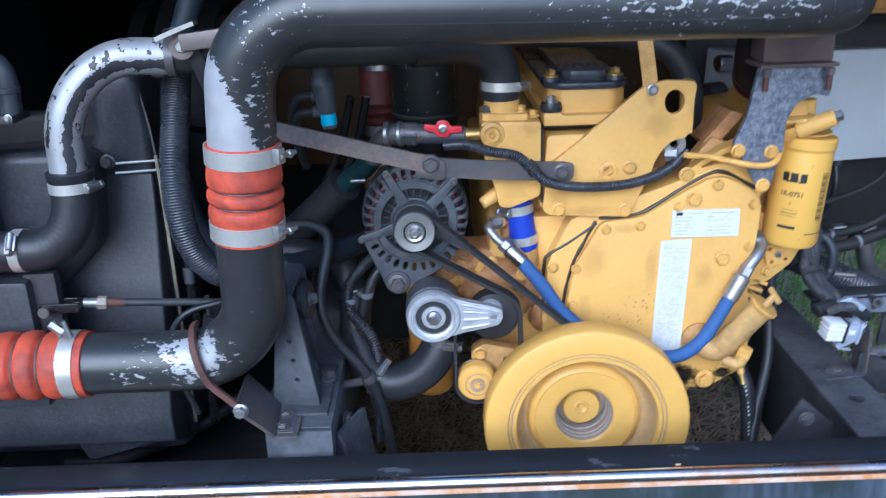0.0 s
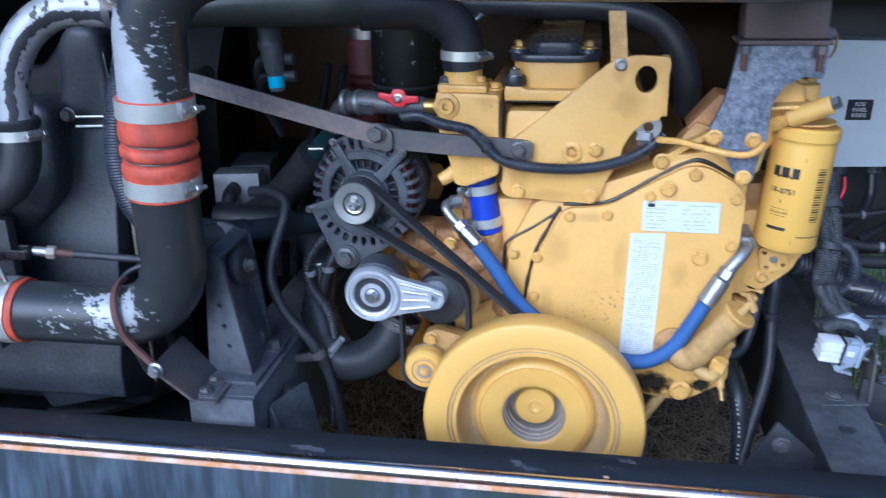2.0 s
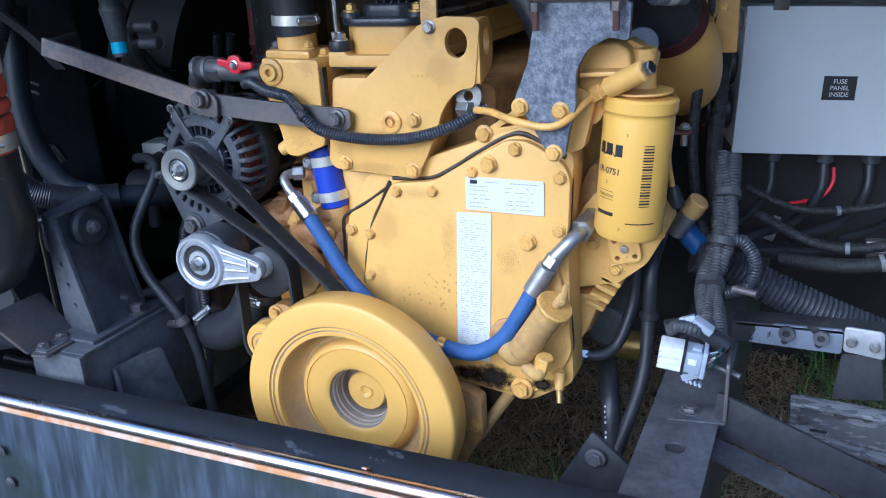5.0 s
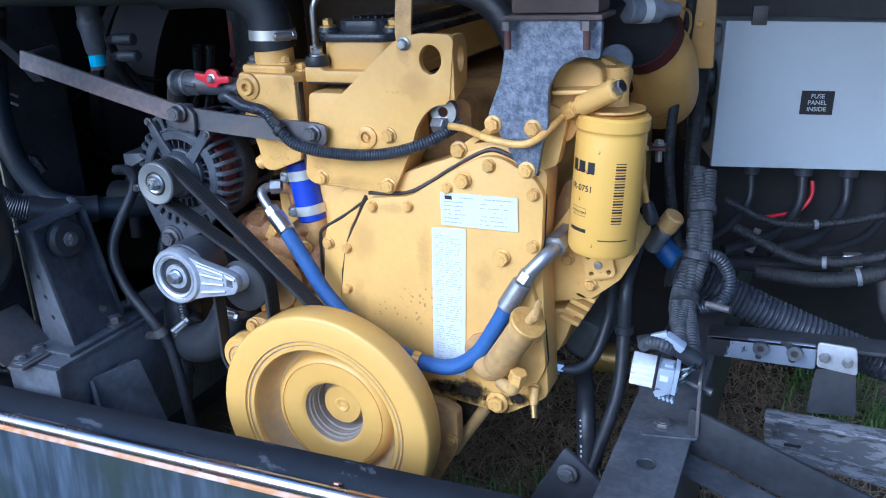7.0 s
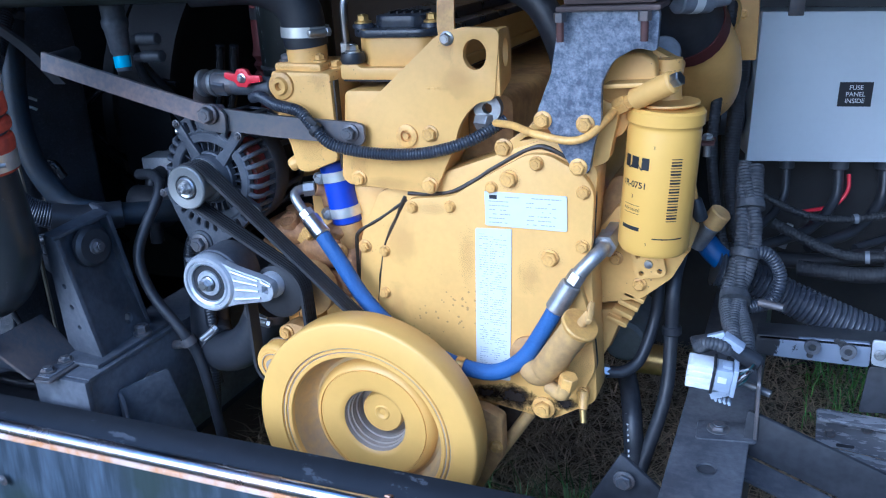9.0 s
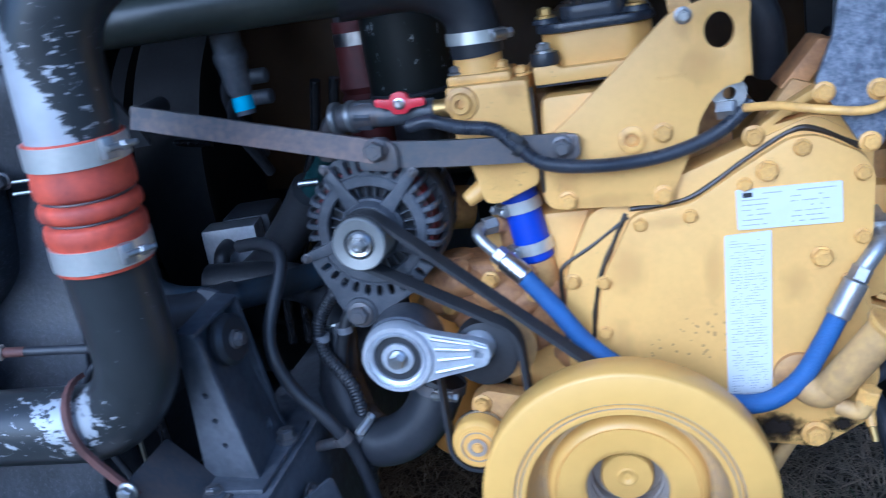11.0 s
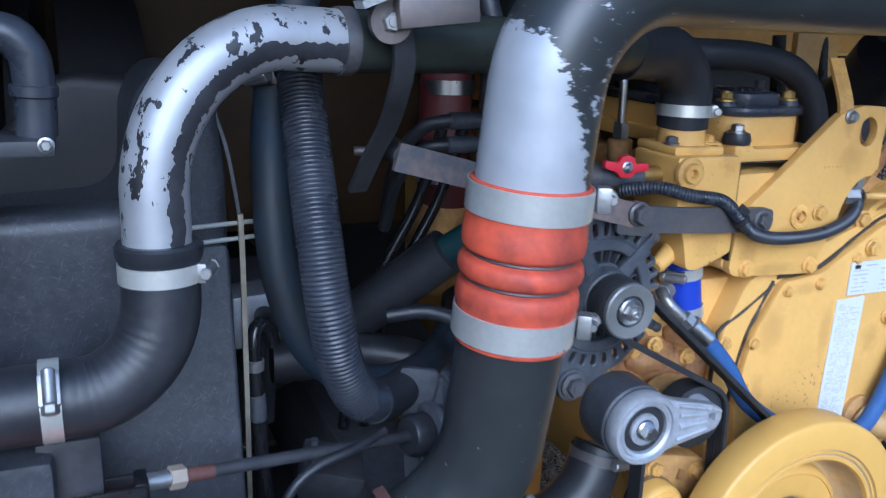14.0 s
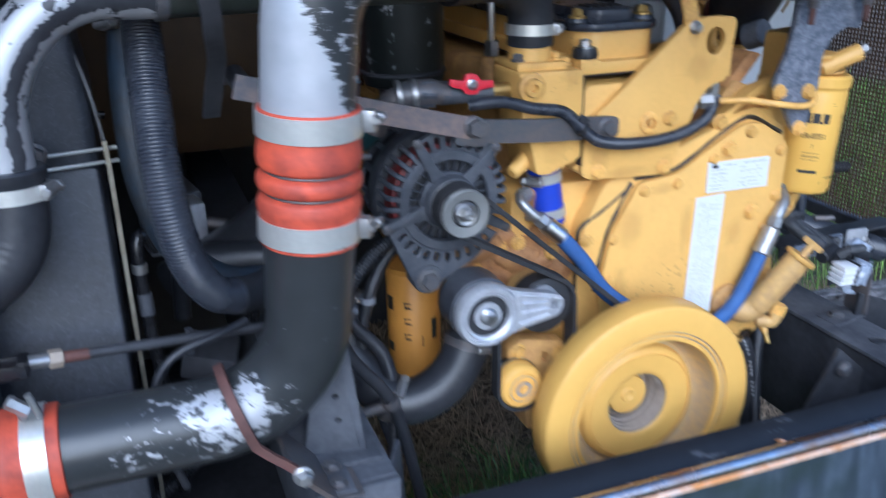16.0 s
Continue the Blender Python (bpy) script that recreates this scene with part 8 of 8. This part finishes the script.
part("plate", slab((-0.75, 1.06, 0.60), (-0.22, 1.06, 0.60), (-0.22, 1.75, 0.64), (-0.75, 1.75, 0.64), 0.006), BLACK_PAINT, cr)

# ---- bumper ----
bu = thing("rear_bumper", (0.1, 0.89, 0.7), "weathered black steel bumper with worn chrome edge", "bumper")
part("inner_lip", box((2.6, 0.036, 0.007), pose(0.1, 0.984, 0.790, 28), 0.0015), LIP, bu)
part("back_flange", box((2.6, 0.006, 0.08), pose(0.1, 0.9975, 0.757), 0.0015), BLACK_PAINT, bu)
part("chrome_edge", tube([Vector((-1.2, 0.959, 0.782)), Vector((0.1, 0.959, 0.782)), Vector((1.4, 0.959, 0.782))], 0.0095, 20, raw=True), CHROME, bu)
part("rust_line", box((2.6, 0.004, 0.006), pose(0.1, 0.9505, 0.7745, -20), 0.001), RUST_EDGE, bu, "orange rust line")
part("face", box((2.6, 0.010, 0.30), pose(0.1, 0.948, 0.626, -3), 0.003), BUMPER, bu)
for x, z in ((-0.245, 0.715), (-0.240, 0.668), (0.47, 0.72)):
    bolt(bu, (x, 0.941, z), 0.006, 0.003, DARK_STEEL)
part("rust_chip", box((0.006, 0.002, 0.010), pose(0.2885, 0.968, 0.7905, 60), 0.0005), RUST_EDGE, bu, "flake of rust")
sgn = thing("bumper_badge", (0.20, 0.94, 0.68), "yellow badge plate with dark lettering bars on the bumper", "sign")
bd = part("badge", box((0.30, 0.003, 0.062), pose(0.188, 0.9385, 0.676, -3), 0.001), FILTER_YELLOW, sgn)
part("badge_oval", lathe([(0, 0), (0.018, 0), (0.018, 0.0008), (0, 0.0008)], front(0.078, 0.9366, 0.680) @ Matrix.Diagonal((1, 0.7, 1, 1)), 32), PRINT_BLACK, bd)
for k in range(8):
    part("badge_bar", box((0.013, 0.001, 0.024), pose(0.115 + 0.021 * k, 0.9362, 0.679, -3), 0), PRINT_BLACK, bd)
bolt(sgn, (0.046, 0.937, 0.700), 0.0035, 0.002, DARK_STEEL)

# ---- grass ----
def tufts(name, label, material, count, area, seed, hgt, flat=1.0):
    rng = random.Random(seed)
    verts, faces = [], []
    for _ in range(count):
        x, y = rng.uniform(area[0], area[1]), rng.uniform(area[2], area[3])
        a, h, lean = rng.uniform(0, math.tau), rng.uniform(*hgt), rng.uniform(0.2, 1.1)
        w = rng.uniform(0.0012, 0.0030)
        d = Vector((math.cos(a), math.sin(a), 0))
        s = Vector((-d.y, d.x, 0)) * w
        p = Vector((x, y, GROUND + (0.0 if flat == 1.0 else 0.02 * noise.noise(Vector((x * 1.7, y * 1.7, 0))) + 0.006)))
        q, t = p + d * h * lean * 0.35 + Vector((0, 0, h * 0.65 * flat)), p + d * h * (lean if flat == 1.0 else 1.0) + Vector((0, 0, h * (1.05 - lean * 0.45) * flat))
        i = len(verts)
        verts += [p - s, p + s, q + s * 0.8, q - s * 0.8, t]
        faces += [(i, i + 1, i + 2, i + 3), (i + 3, i + 2, i + 4)]
    me = bpy.data.meshes.new(name)
    me.from_pydata(verts, [], faces)
    me.materials.append(material)
    ob = new(name, me)
    return tagged(ob, label, "grass", kind="stuff")


def leaf(name, c1, c2):
    m = mat(name, c1, 0.6, dark=c2, amount=0.9, scale=3, fine=40, bump=0)
    n, l = m.node_tree.nodes, m.node_tree.links
    info = n.new("ShaderNodeNewGeometry")
    hs = n.new("ShaderNodeHueSaturation")
    mr = n.new("ShaderNodeMapRange")
    mr.inputs["To Min"].default_value, mr.inputs["To Max"].default_value = 0.5, 1.5
    l.new(info.outputs["Random Per Island"], mr.inputs["Value"])
    l.new(mr.outputs["Result"], hs.inputs["Value"])
    p = n["Principled BSDF"]
    src = p.inputs["Base Color"].links[0].from_socket
    l.new(src, hs.inputs["Color"])
    l.new(hs.outputs["Color"], p.inputs["Base Color"])
    return m


tufts("grass", "green grass blades growing under the engine", leaf("grass_blade", (0.075, 0.17, 0.03), (0.12, 0.15, 0.045)), 5200, (-0.3, 0.60, 1.0, 1.75), 3, (0.05, 0.20))
tufts("grass_clump", "fresh green grass clump beside the engine", leaf("fresh_blade", (0.085, 0.19, 0.03), (0.12, 0.17, 0.04)), 1500, (0.24, 0.52, 1.06, 1.45), 21, (0.11, 0.24))
tufts("straw", "dry straw lying between the grass", leaf("straw_blade", (0.55, 0.40, 0.23), (0.24, 0.16, 0.09)), 42000, (-0.6, 1.8, 1.0, 3.4), 5, (0.03, 0.13), flat=0.25)
tufts("lawn", "green lawn around the parked coach", leaf("lawn_tuft", (0.07, 0.13, 0.02), (0.13, 0.14, 0.05)), 26000, (-3.0, 3.5, -2.5, 0.9), 12, (0.05, 0.10))
tufts("lawn", "sunlit lawn beside the coach", leaf("lawn_blade", (0.12, 0.24, 0.03), (0.20, 0.24, 0.06)), 26000, (0.7, 4.6, 2.3, 6.0), 8, (0.06, 0.14))

# ---- perforated side grille ----
gr = tagged(new("side_grille"), "brown perforated metal side grille with daylight behind", "grille", kind="structure")
gr.location = (1.33, 1.85, 0.92)
bm = bmesh.new()
x0, y0, y1, z0, z1 = 1.33, 1.02, 2.66, 0.62, 1.25
for axis in (0, 1):
    span = (z1 - z0) if axis == 0 else (y1 - y0)
    n = int(span / 0.0105)
    for i in range(n + 1):
        c = (z0 if axis == 0 else y0) + span * i / n
        w = 0.0019
        a = [(x0, y0, c - w), (x0, y1, c - w), (x0, y1, c + w), (x0, y0, c + w)] if axis == 0 else [(x0 + 0.001, c - w, z0), (x0 + 0.001, c + w, z0), (x0 + 0.001, c + w, z1), (x0 + 0.001, c - w, z1)]
        v = [bm.verts.new(p) for p in a] + [bm.verts.new((p[0] + 0.0015, p[1], p[2])) for p in a]
        for f in ((0, 1, 2, 3), (7, 6, 5, 4), (0, 4, 5, 1), (1, 5, 6, 2), (2, 6, 7, 3), (3, 7, 4, 0)):
            bm.faces.new([v[k] for k in f])
part("mesh", bm, MESH_BROWN, gr)
for z in (z0 - 0.012, z1 + 0.0):
    part("frame", box((0.03, y1 - y0, 0.03), Matrix.Translation((x0, (y0 + y1) / 2, z)), 0.003), BLACK_PAINT, gr)
for y in (y0, y1):
    part("frame", box((0.028, 0.03, z1 - z0), Matrix.Translation((x0, y, (z0 + z1) / 2)), 0.003), BLACK_PAINT, gr)
